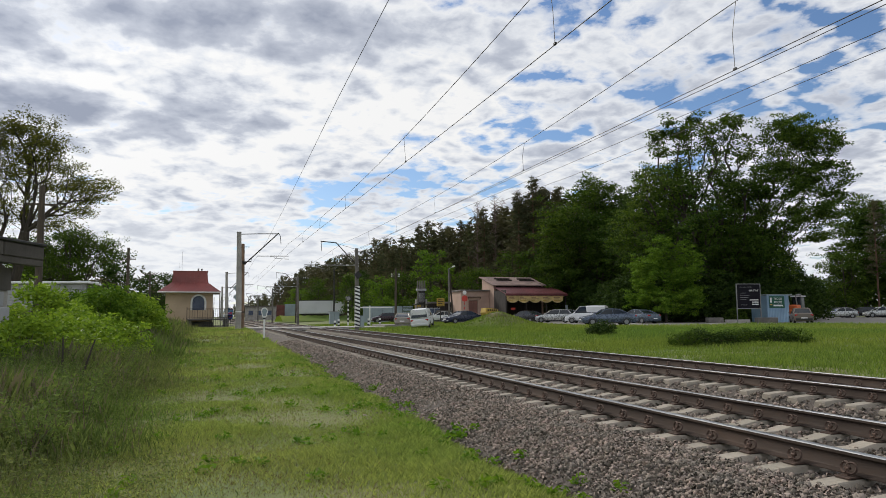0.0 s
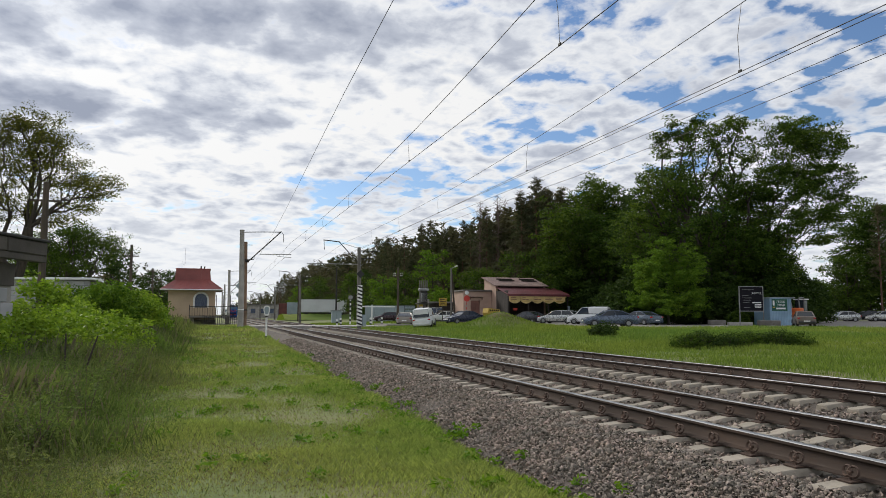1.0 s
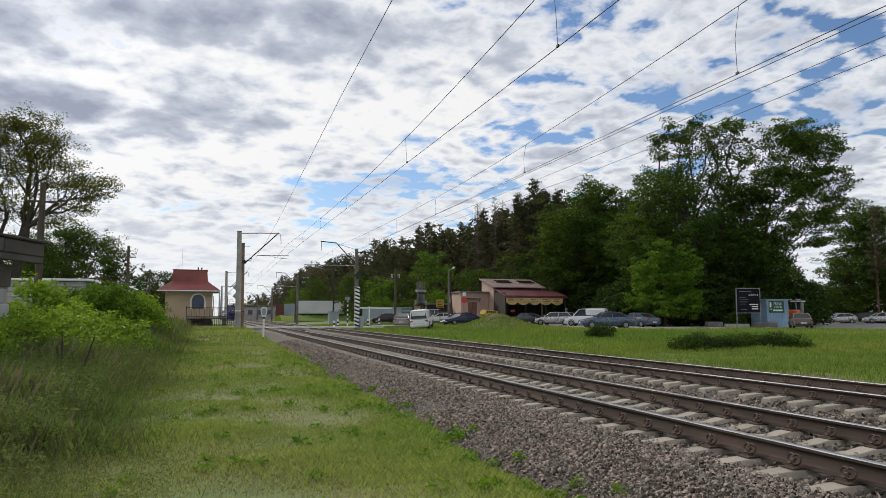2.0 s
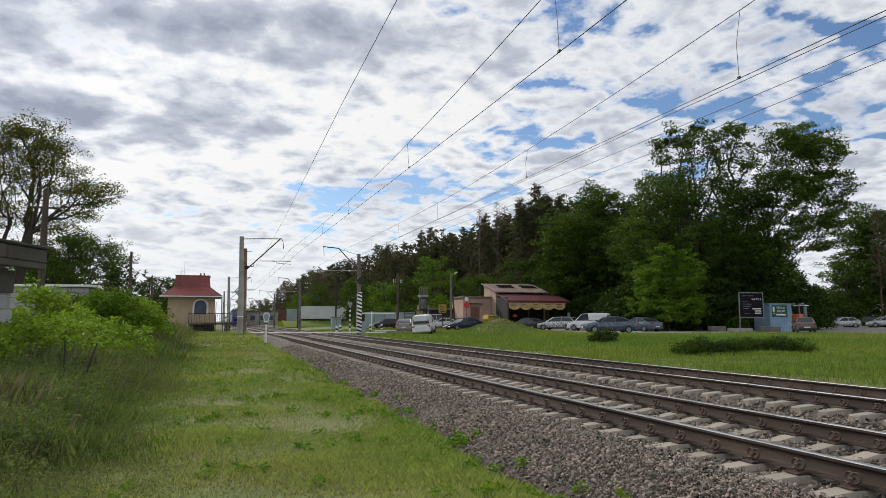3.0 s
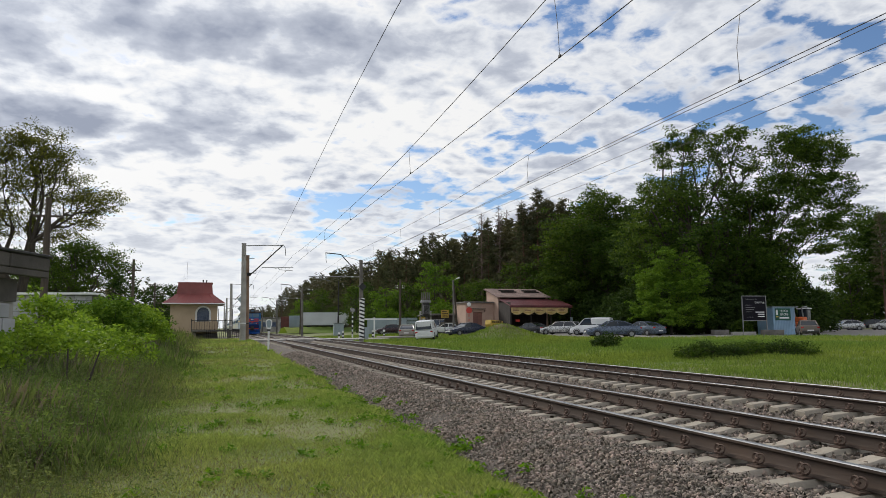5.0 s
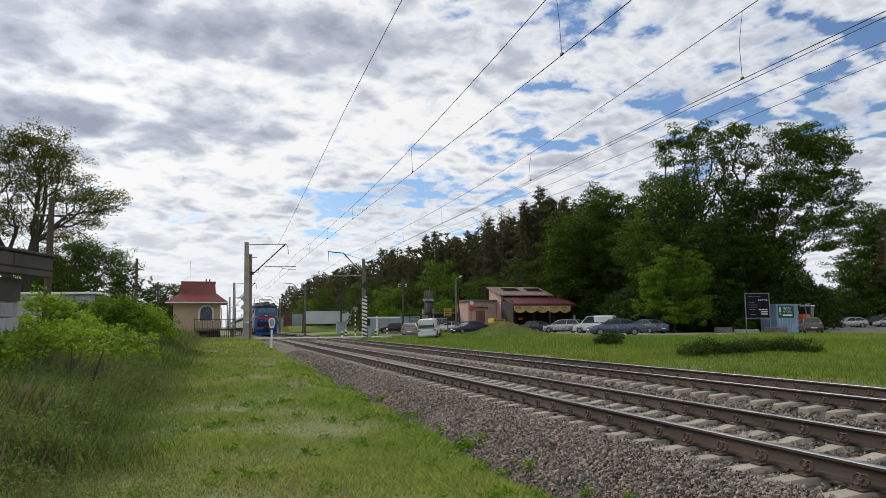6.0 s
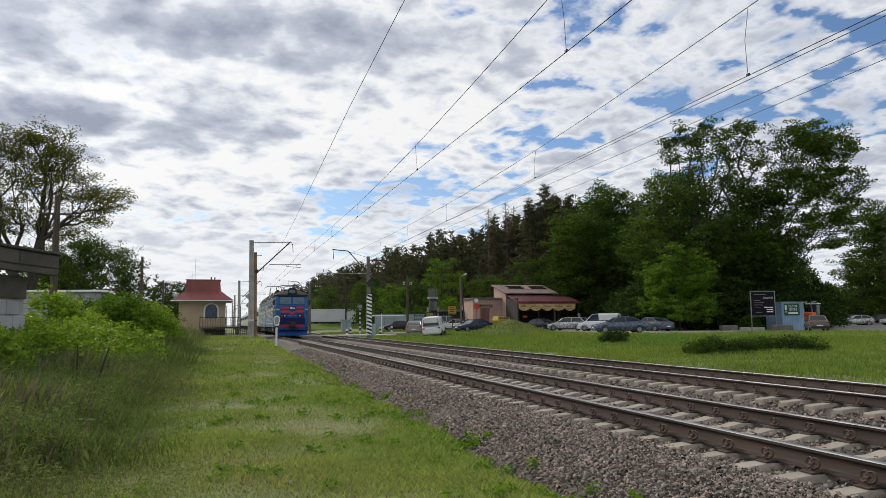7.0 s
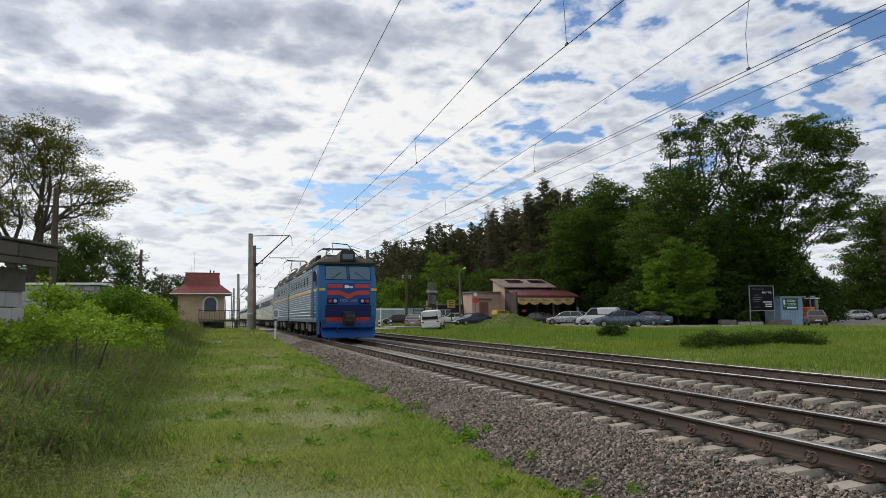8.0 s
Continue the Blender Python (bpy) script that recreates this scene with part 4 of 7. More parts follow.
def far_yard():
    """White box trailer, wagon body and clutter beyond the crossing."""
    t = thing("box_trailer", pose(12.6, 148.5, 0.9, 0, 0, -17), "long white box trailer on a low bank", "trailer")
    part("box", B().box(0, 9.6, 0, 2.5, 0.75, 3.6, 0.06), M_TRAILER, t)
    part("roof_rim", B().box(-0.02, 9.62, -0.03, 2.53, 3.55, 3.66, 0.02), M_IRON, t)
    part("chassis", B().box(0.3, 9.4, 0.4, 2.1, 0.5, 0.748), M_IRON, t)
    for x in (6.2, 7.4, 8.6, 1.2):
        w = part("wheel", B().tube([(x, 0.15, 0.1), (x, 0.5, 0.1)], 0.52, 14), M_BLACK, t)
        part("hub", B().tube([(x, 0.13, 0.1), (x, 0.5, 0.1)], 0.25, 10), M_STEEL, w)
    t = thing("freight_container", pose(8.6, 152.0, 0.9, 0, 0, -17), "grey and oxide-red steel containers", "container")
    part("grey_box", B().box(1.4, 3.9, 0, 2.4, 0.3, 2.9, 0.05), M_GREYSHEET, t)
    part("red_box", B().box(-0.4, 1.38, 0, 2.4, 0.3, 2.7, 0.05), M_RUSTRED, t)
    for i in range(7):
        part("rib", B().box(1.6 + i * 0.33, 1.68 + i * 0.33, -0.05, -0.003, 0.4, 2.8), M_GREYSHEET, t)
    s = thing("low_building", pose(3.8, 205.0, 0.3, 0, 0, -10), "long low grey building far along the line", "building")
    part("wall", B().box(0, 14, 0, 5, -0.3, 3.6), M_CONC, s)
    part("roof", B().box(-0.3, 14.3, -0.4, 5.4, 3.6, 3.9, 0.05), M_CONC_D, s)
    for i in range(5):
        part("window", B().box(1 + i * 2.6, 2.3 + i * 2.6, -0.04, -0.003, 1.2, 2.5), M_BLUEWIN, s)
    bk = B()
    r = np.random.RandomState(8)
    xs = np.linspace(8.5, 30, 30)
    bk.loft([[(x, 140, 0.05), (x, 144, 0.75 + 0.15 * r.rand()), (x, 147, 1.15 + 0.2 * r.rand()), (x, 156, 1.0), (x, 160, -0.1)] for x in xs], closed=False, cap=False)
    tagged(part("grass_bank", bk, M_MEADOW), "low grassy bank under the trailer", "bank", kind="structure")


far_yard()


def left_ruin():
    """Unfinished concrete building on the left: heavy slab roof on block walls."""
    a = math.degrees(math.atan2(1.6, 0.55))
    s = thing("concrete_shelter", pose(-9.23, 15.9, 0, 0, 0, a), "abandoned concrete shelter with a heavy slab roof", "shelter")
    # local x runs along the eaves, y to the left away from the track
    for i in range(3):
        part("roof_slab", B().box(-1.62 - 1.64 * i, -0.0 - 1.64 * i, 0.0, 4.6, 2.62, 2.97, 0.03), M_SLAB, s)
    part("edge_beam", B().box(-4.9, 0.0, 0.02, 0.2, 2.45, 2.616, 0.02), M_SLAB, s)
    part("roof_felt", B().box(-4.9, 0.05, -0.04, 4.6, 2.974, 3.05, 0.02), M_IRON, s, "black roofing felt")
    part("upper_wall", B().box(-5.5, -0.75, 0.36, 0.66, 1.82, 2.376), M_SLAB, s)
    wl = part("wall", B().box(-5.5, -0.76, 0.42, 0.62, -0.5, 1.815), M_CONC, s)
    for k in range(6):
        for i in range(9):
            x = -0.77 - 0.5 * i - (0.25 if k % 2 else 0)
            part("block", B().box(x - 0.48, x, 0.34, 0.417, -0.38 + k * 0.36, -0.04 + k * 0.36, 0.015), M_BLOCK, wl)
    part("end_wall", B().box(-1.05, -0.75, 0.67, 4.5, -0.5, 2.376), M_CONC_D, s)
    # dark planks added to stand for the shaded area under the shelter
    w = thing("rubble_wall", pose(-10.6, 17.8, 0, 0, 0, 20), "heap of dark planks added for the shaded area by the shelter", "rubble")
    r = random.Random(5)
    for i in range(26):
        x, z = r.uniform(-1.2, 0.8), r.uniform(0, 1.25)
        part("plank", B().box(-0.5, 0.5, -0.06, 0.06, -0.07, 0.07, 0.01), M_DARKWOOD, w, m=pose(x, r.uniform(-0.3, 0.3), z, r.uniform(-8, 8), r.uniform(-12, 12), r.uniform(-20, 20)))
    g = thing("white_garage", pose(-17.0, 40.5, 0.1, 0, 0, -12), "long low white block garage with a pale roof edge", "garage")
    wl = part("wall", B().box(0, 5.2, 0.05, 1.2, -0.4, 2.95), M_CONC_D, g)
    for k in range(8):
        for i in range(8):
            x = i * 0.66 + (0.33 if k % 2 else 0)
            part("block", B().box(x, min(x + 0.64, 5.2), -0.03, 0.047, 0.55 + k * 0.3, 0.83 + k * 0.3, 0.012), M_BLOCK, wl)
    part("roof", B().box(-0.2, 5.4, -0.3, 1.4, 2.96, 3.09, 0.02), M_WHITE, g, "pale metal roof edge")
    part("dark_doorway", B().box(3.4, 5.0, -0.06, -0.034, -0.2, 2.1, 0.01), M_DARKWOOD, g)


left_ruin()


def earth_cap():
    """Bare trodden earth over the top of the mound."""
    n, rings = 26, []
    for q in (0.02, 0.25, 0.5, 0.75, 1.0):
        ring = []
        for i in range(n):
            a = 6.28319 * i / n
            rr = q * (1.15 + 0.5 * noise.noise((math.cos(a) * 2, math.sin(a) * 2, 4)))
            x, y = 18.3 + rr * 1.35 * math.cos(a), 51.1 + rr * math.sin(a)
            ring.append((x, y, gz(x, y) + 0.07 * (1 - q * q) + 0.06 * noise.noise((x * 2, y * 2, 0)) * (1 - q) + (0.015 if q < 1 else -0.05)))
        rings.append(ring)
    tagged(part("earth_mound", B().loft(rings, cap=False), M_DIRT), "bare brown earth on top of a grassy mound", "mound", kind="structure")


earth_cap()


# ---- plants ----
def leaf_cloud(r, centres, radius, per, size, flat=0.5, slender=0.5):
    """Small folded leaves, two triangles each, scattered round the given points."""
    n = len(centres) * per
    d = r.normal(size=(n, 3))
    d /= np.linalg.norm(d, axis=1, keepdims=True)
    c = np.repeat(centres, per, 0) + d * (radius * r.uniform(0.1, 1, (n, 1)) ** 0.5) * np.array([1, 1, flat])
    a = r.normal(size=(n, 3)) * np.array([1, 1, 0.6])
    a /= np.linalg.norm(a, axis=1, keepdims=True)
    b = np.cross(a, r.normal(size=(n, 3)))
    b /= np.linalg.norm(b, axis=1, keepdims=True) + 1e-6
    s = size * r.uniform(0.6, 1.4, (n, 1))
    nrm = np.cross(a, b) * s * 0.15
    V = np.stack([c - a * s, c + b * s * slender + nrm, c + a * s, c - b * s * slender + nrm], 1)
    k = np.arange(n)[:, None] * 4
    return V.reshape(-1, 3), np.concatenate([k + [[0, 1, 2]], k + [[0, 2, 3]]], 1).reshape(-1, 3)


def crown_points(r, lobes, per_m2, shell=0.6):
    out = []
    for cx, cy, cz, rx, rz in lobes:
        n = max(6, int(per_m2 * 4 * math.pi * rx * rz))
        d = r.normal(size=(n, 3))
        d /= np.linalg.norm(d, axis=1, keepdims=True)
        q = r.uniform(shell ** 3, 1, (n, 1)) ** (1 / 3)
        out.append(np.array([cx, cy, cz]) + d * q * np.array([rx, rx, rz]))
    return np.concatenate(out)


def bend_limb(p0, p1, r, sag=0.12, k=5):
    p0, p1 = Vector(p0), Vector(p1)
    L = (p1 - p0).length
    side = Vector(r.normal(size=3)) * L * sag
    return [p0.lerp(p1, t) + side * math.sin(math.pi * t) * 0.5 + Vector((0, 0, -L * 0.10 * math.sin(math.pi * t))) for t in [i / (k - 1) for i in range(k)]]


def broadleaf(name, base, height, radius, seed, leaf, label, trunk_r=0.3, clear=0.2, lobes=26, per_m2=1.1, clump=0.55, per=14, size=0.14,
              lean=(0, 0), shell=0.55, crown_flat=0.55, bark=None, group="trees", gaps=-0.22, lobe=1.0, sag=0.16):
    """A broadleaved tree: tapered trunk that forks, limbs to every lobe of the crown, leaves in clumps with gaps."""
    r = np.random.RandomState(seed)
    t = thing(name, pose(*base), label, "tree", group)
    bark = bark or M_BARK
    lo = []
    zc = height * (clear + (1 - clear) * 0.5)
    for i in range(lobes):
        u = (i + 0.5) / lobes
        z = -0.95 + 1.9 * u
        ring = math.sqrt(max(0, 1 - z * z)) * r.uniform(0.45, 0.95)
        ang = 2.399963 * i + r.uniform(-0.5, 0.5)
        s = r.uniform(0.22, 0.40) * radius * lobe
        zz = zc + z * (height * (1 - clear) * 0.5 - s * 0.6)
        k = (zz / height)
        lo.append((ring * radius * math.cos(ang) + lean[0] * k, ring * radius * math.sin(ang) + lean[1] * k, zz, s, s * crown_flat * r.uniform(0.8, 1.3)))
    w = B()
    fork = height * (clear + 0.12)
    spine = [(0, 0, -0.3), (lean[0] * 0.03, lean[1] * 0.03, fork * 0.4), (lean[0] * 0.12, lean[1] * 0.12, fork), (lean[0] * 0.4 + r.uniform(-.4, .4), lean[1] * 0.4, height * 0.6), (lean[0] * 0.8, lean[1] * 0.8, height * 0.9)]
    w.tube(spine, [trunk_r * 1.35, trunk_r, trunk_r * 0.85, trunk_r * 0.45, trunk_r * 0.1], 9)
    for cx, cy, cz, s, sz in lo:
        h0 = min(max(fork * r.uniform(0.7, 1.15), cz * r.uniform(0.4, 0.7)), height * 0.75)
        k = h0 / height
        p0 = (lean[0] * k * 0.7, lean[1] * k * 0.7, h0)
        limb = bend_limb(p0, (cx, cy, cz), r, sag)
        w.tube(limb, [trunk_r * q for q in (0.34, 0.26, 0.19, 0.12, 0.06)], 6)
        for _ in range(5):
            d = r.normal(size=3)
            d /= np.linalg.norm(d)
            e = (cx + d[0] * s * 0.9, cy + d[1] * s * 0.9, cz + d[2] * sz * 0.9)
            w.tube(bend_limb(limb[3], e, r, k=4), [trunk_r * q for q in (0.10, 0.07, 0.045, 0.02)], 4)
    part("trunk", w, bark, t)
    pts = crown_points(r, lo, per_m2, shell)
    keep = np.array([noise.noise(tuple(p * 0.42 + seed)) > gaps for p in pts])
    V, F = leaf_cloud(r, pts[keep], clump, per, size, 0.6)
    part("crown", raw_mesh("crown", V, F, leaf), None, t)
    return t


def grown_tree(name, base, lobes, seed, leaf, label, nodes=420, trunk_r=0.4, fork=0.16, stems=1, clump=0.6, per=26, size=0.14, flat=0.45, thin=0.0,
               slender=0.42, bark=None, turn=-18.0):
    """A tree whose limbs reach out through the lobes of its crown (x, y, z, reach sideways, reach upwards): every twig joins the
    nearest limb that leads back to the trunk, limbs thicken with what they carry, and leaves hang in flat sprays on the twigs."""
    r = np.random.RandomState(seed)
    t = thing(name, pose(*base, 0, 0, turn), label, "tree", "trees")
    vol = np.array([q[3] ** 2 * q[4] for q in lobes])
    pts = []
    for q, n in zip(lobes, np.maximum(8, nodes * vol ** 0.75 / (vol ** 0.75).sum()).astype(int)):
        d = r.normal(size=(n, 3))
        d *= (r.uniform(0.08, 1, (n, 1)) ** 0.4) / np.linalg.norm(d, axis=1, keepdims=True)
        pts.append(np.array(q[:3]) + d * np.array([q[3], q[3], q[4]]))
    pts = np.concatenate(pts)
    top = pts[:, 2].max()
    P, par, run = [np.array([0.0, 0.0, -0.4])], [-1], [0.0]
    mid = pts[:, :2].mean(0)
    for k in range(stems):
        a = 6.28319 * k / max(stems, 1) + seed
        off = np.array([math.cos(a), math.sin(a), 0]) * (0.10 * top if stems > 1 else 0)
        last = 0
        for u in (0.5, 1.0, 1.5, 2.1, 2.8):
            z = top * fork * u
            p = np.array([mid[0] * (z / top) * 0.9, mid[1] * (z / top) * 0.9, z]) + off * max(0.0, u - 0.5) + r.normal(size=3) * 0.012 * top * (u > 1)
            if p[2] > top * 0.8:
                break
            P.append(p), par.append(last), run.append(run[last] + np.linalg.norm(p - P[last]))
            last = len(P) - 1
    joins = 1 + (1 if fork > 0.1 else 0)
    order = np.argsort(np.linalg.norm((pts - (mid[0] * 0.3, mid[1] * 0.3, top * fork)) * (1, 1, 0.8), axis=1))
    for p in pts[order]:
        A = np.array(P)
        d = np.linalg.norm(A - p, axis=1)
        cost = d + 0.62 * np.array(run) + 1.2 * np.maximum(0, A[:, 2] - p[2])
        cost[:joins] += 1e3
        k = int(np.argmin(cost))
        P.append(p), par.append(k), run.append(run[k] + d[k])
    n = len(P)
    load = np.ones(n)
    for k in range(n - 1, 0, -1):
        load[par[k]] += load[k]
    load[0] = load[1]
    rad = np.maximum(0.014, trunk_r * (load / load[1]) ** 0.62)
    w = B()
    for k in range(1, n):
        a, b = Vector(P[par[k]]), Vector(P[k])
        ln = (b - a).length
        bow = Vector(r.normal(size=3)) * 0.035 * ln + Vector((0, 0, 0.05 * ln * (load[k] < 20)))
        ra = min(rad[par[k]], rad[k] * 1.25)
        w.tube([a, a.lerp(b, 0.5) + bow, b], [ra, (ra + rad[k]) / 2, rad[k] * 0.9], 8 if rad[k] > 0.15 else 5 if rad[k] > 0.05 else 3)
    part("trunk", w, bark or M_BARK, t)
    P = np.array(P)
    tips = (load < 9) & (P[:, 2] > top * fork * 0.7)
    tips[:2] = False
    par = np.array(par)
    c = np.concatenate([P[tips], (P[tips] * 0.5 + P[par[tips]] * 0.5), P[tips] + r.normal(size=(tips.sum(), 3)) * clump * np.array([0.9, 0.9, 0.5])])
    if thin:
        c = c[r.rand(len(c)) > thin]
    V, F = leaf_cloud(r, c, clump, per, size, flat, slender)
    part("crown", raw_mesh("crown", V, F, leaf), None, t)
    return t


def pine_meshes(seed, height, radius, clear, dead=False):
    """Trunk and crown meshes of a Scots pine, to be shared by its copies."""
    r = np.random.RandomState(seed)
    w = B()
    w.tube([(0, 0, -0.4), (r.uniform(-.1, .1), 0, height * 0.4), (r.uniform(-.3, .3), r.uniform(-.3, .3), height * 0.75), (0, 0, height)], [0.2, 0.16, 0.10, 0.02], 6)
    pts = []
    n = 50 if not dead else 54
    for i in range(n):
        u = (i + r.uniform(0, 0.8)) / n
        z = height * (clear + (1 - clear) * u) * 0.985
        ln = radius * (1.04 - u) ** 0.62 * r.uniform(0.5, 1.1) * (0.62 + 0.38 * min(1.0, u * 4)) + 0.22
        ang = 2.4 * i + r.uniform(-.5, .5)
        e = (ln * math.cos(ang), ln * math.sin(ang), z + ln * r.uniform(0.0, 0.5))
        w.tube([(0, 0, z - 0.2), (e[0] * .5, e[1] * .5, (z + e[2]) / 2 - 0.1), e], [0.05, 0.03, 0.012], 4)
        if dead:
            for _ in range(5):
                q = r.uniform(0.35, 1)
                p = Vector((e[0] * q, e[1] * q, z + (e[2] - z) * q))
                w.tube([p, p + Vector(r.normal(size=3)) * 0.5], [0.022, 0.010], 3)
        else:
            for q in (0.5, 0.78, 1.0):
                pts.append((e[0] * q + r.normal() * .12, e[1] * q + r.normal() * .12, z + (e[2] - z) * q + r.normal() * 0.08))
    if dead:
        return w.mesh("trunk"), None
    pts.append((0, 0, height))
    V, F = leaf_cloud(r, np.array(pts), 0.58, 12, 0.36, 0.42, 0.17)
    return w.mesh("trunk"), raw_mesh("crown", V, F, M_NEEDLE)


def make_forest():
    r = np.random.RandomState(12)
    kinds = []
    for seed, h, rad, clear in ((1, 21, 2.7, 0.32), (2, 22.5, 2.4, 0.36), (3, 20, 3.0, 0.2), (4, 21.5, 2.3, 0.4), (5, 18, 3.0, 0.1)):
        tm, cm = pine_meshes(seed, h, rad, clear)
        tm.materials.append(M_PINEBARK)
        kinds.append((h, tm, cm))
    dead = pine_meshes(9, 22, 1.9, 0.35, True)[0]
    dead.materials.append(M_DEADN)

    def pine(x, y, k, s, a):
        t = thing("pine_tree", pose(x, y, gz(x, y), 0, 0, a), "tall Scots pine with dark green crown at the forest edge", "tree", "forest pines")
        t.scale = (s, s, s)
        part("trunk", kinds[k][1], None, t)
        part("crown", kinds[k][2], None, t)

    # the wooded slope runs along the railway, its edge drawing nearer to the line with distance
    for i in range(200):
        y = 94 + 330 * (i / 200) ** 1.5 + r.uniform(-5, 5)
        edge = np.interp(y, [90, 125, 180, 257, 420], [43, 40, 35, 29, 25])
        pine(edge + abs(r.normal(0, 1)) * 14 + r.uniform(0, 5), y, r.randint(5), r.uniform(0.86, 1.05), r.uniform(0, 360))
    for x, y in ((90, 74), (93.5, 72), (97, 78), (99, 71), (104, 80), (108, 72), (112, 80), (101, 84)):
        pine(x, y, r.randint(5), r.uniform(0.75, 0.95), r.uniform(0, 360))
    for i in range(16):
        pine(r.uniform(31, 46), r.uniform(128, 188), r.randint(5), r.uniform(0.68, 0.84), r.uniform(0, 360))
    for x, y, s in ((46.5, 119, 1.12), (50.5, 117, 1.16), (52, 112, 1.14), (49, 121, 1.1), (54.5, 110, 1.1), (44.5, 123, 1.08), (48, 113, 1.05), (51.5, 114.5, 1.08), (47, 108, 1.0), (53.5, 118, 1.15), (45, 115, 1.0),
                    (50, 106, 0.98), (42.5, 118, 0.98), (55, 114, 1.1), (56.5, 107, 1.05)):
        t = thing("dead_pine", pose(x, y, gz(x, y), 0, 0, x * 40), "bare dead pine with grey-brown twigs", "tree", "dead pines")
        t.scale = (s, s, s)
        part("trunk", dead, None, t)
    # farther woods, right and left of the line
    V, F, k = [], [], 0
    for i in range(940):
        if i >= 420:
            y = 98 + 260 * r.rand() ** 1.4
            x = np.interp(y, [90, 125, 180, 257, 420], [46, 43, 38, 31, 27]) + 45 * r.rand() ** 1.3
        elif i < 250:
            y = r.uniform(230, 1100)
            x = np.interp(y, [230, 420, 1100], [34, 27, 22]) + abs(r.normal(0, 1)) * 40
        else:
            y = r.uniform(135, 900)
            x = -np.interp(y, [130, 250, 900], [22, 17, 14]) - abs(r.normal(0, 1)) * 30
        h = r.uniform(13, 20) if i < 250 else r.uniform(17.5, 22.0) if i >= 420 else r.uniform(8, 14)
        u = r.uniform(0.05, 1, (60, 1))
        pts = np.array([x, y, gz(x, y)]) + np.concatenate([r.normal(size=(60, 2)) * (1.25 - u) * 2.0, u * h], 1)
        v, f = leaf_cloud(r, pts, 1.0, 6, 0.6, 0.6, 0.3)
        V.append(v), F.append(f + k)
        k += len(v)
    tagged(new("far_woods", raw_mesh("far_woods", np.concatenate(V), np.concatenate(F), M_NEEDLE)), "distant dark mixed woods along the line", "forest", kind="stuff")


make_forest()

# large black locusts and other broadleaved trees behind the car park
grown_tree("locust_tree", (50.3, 63.7, 0.1), ((-3.6, 0, 21.9, 2.7, 2.2), (-0.1, 0.8, 23.1, 2.7, 2.4), (3.1, -0.8, 22.9, 2.5, 2.7), (4.6, 0.3, 19.2, 2.2, 2.5), (5.4, -0.6, 16.1, 3.1, 3.1), (5.7, 0, 12.4, 3.4, 2.9), (-0.7, 1.8, 17.9, 5.5, 3.7), (-5.8, -1.3, 16.1, 4.1, 3.1), (2.9, 0.6, 14.4, 4.4, 3.7), (-3.6, -1.2, 11.3, 6.6, 4.1), (3.4, 0, 9.7, 5.2, 4.4), (-0.8, 2.7, 5.6, 8.5, 4.4), (-8.1, -1.2, 9.7, 3.7, 4.1)),
           21, M_LEAF, "tall spreading locust tree with mistletoe in its crown", 760, 0.42, 0.12, 2, 0.95, 34, 0.17, 0.38, thin=0.05)
grown_tree("locust_tree", (53.9, 60.4, 0.1), ((4.1, 0, 22.5, 2, 1.6), (6.7, 0.8, 23, 2.6, 1.7), (8.6, -0.8, 21, 2.6, 2), (5.2, 0.5, 19.5, 3.7, 2.4), (8.9, -0.5, 17.1, 2.9, 2.2), (4.5, 0, 15.8, 4.3, 2.6), (10.8, 0.7, 14.9, 2.2, 0.9), (7.8, -1.1, 12.6, 3.4, 1.7), (8.8, 0.3, 10, 1.9, 0.9), (3.5, -0.7, 11.4, 3.6, 2.4), (1, 0, 8.5, 3.6, 3.6), (0.8, 1.4, 4.2, 4.3, 3.2), (2.4, -0.9, 6.8, 2.7, 3)),
           22, M_LEAF, "open-crowned leaning locust tree with bare limbs showing", 640, 0.40, 0.2, 1, 0.9, 36, 0.16, 0.36, thin=0.08)
grown_tree("locust_tree", (50.2, 85.9, 0.1), ((-1.7, 0, 18.9, 3.9, 2.8), (1.9, 1.5, 17.4, 4.6, 3.9), (-5.2, -1.5, 15.1, 4.8, 3.5), (-7.4, 0.5, 10.9, 3.9, 3.5), (-0.2, -1.3, 11.9, 7.4, 5.1), (-7, 0, 6.1, 4.4, 3.9), (-1.2, 2.6, 5.1, 8.3, 4.4), (4, -1.8, 9.3, 5.6, 5.6)),
           23, M_LEAF, "dense rounded green tree beside the shop", 560, 0.42, 0.1, 1, 1.15, 34, 0.21, 0.4)
grown_tree("maple_tree", (40.8, 58.4, 0.1), ((0.2, 0, 7.9, 2.1, 1.6), (-1.8, 0.6, 6.1, 2, 1.7), (2.2, -0.7, 5.8, 2.1, 1.9), (0, 0.5, 4.6, 3.3, 2.4), (-0.1, -0.7, 2.3, 3.9, 1.6), (-2.5, 0, 3.1, 1.9, 1.3), (2.5, 0.6, 3.1, 1.9, 1.5)),
           24, M_LEAF_M, "young bright green maple before darker trees", 320, 0.15, 0.12, 1, 0.5, 34, 0.125)
grown_tree("broadleaf_tree", (93.4, 79.1, 0.1), ((0.9, 0, 17.6, 2.6, 2.4), (-1.4, 0.8, 14.4, 2.6, 3), (1.7, -1.1, 13.5, 3.4, 3.6), (-2.1, 0.4, 9.9, 3.2, 3.6), (1.4, -0.9, 8.1, 4.9, 4.3), (-3.4, 0, 4.5, 3.6, 3.4), (1, 1.9, 3.2, 5.9, 3.4)),
           27, M_LEAF, "tall dark tree at the edge of the yard", 420, 0.36, 0.1, 1, 1.2, 34, 0.22)
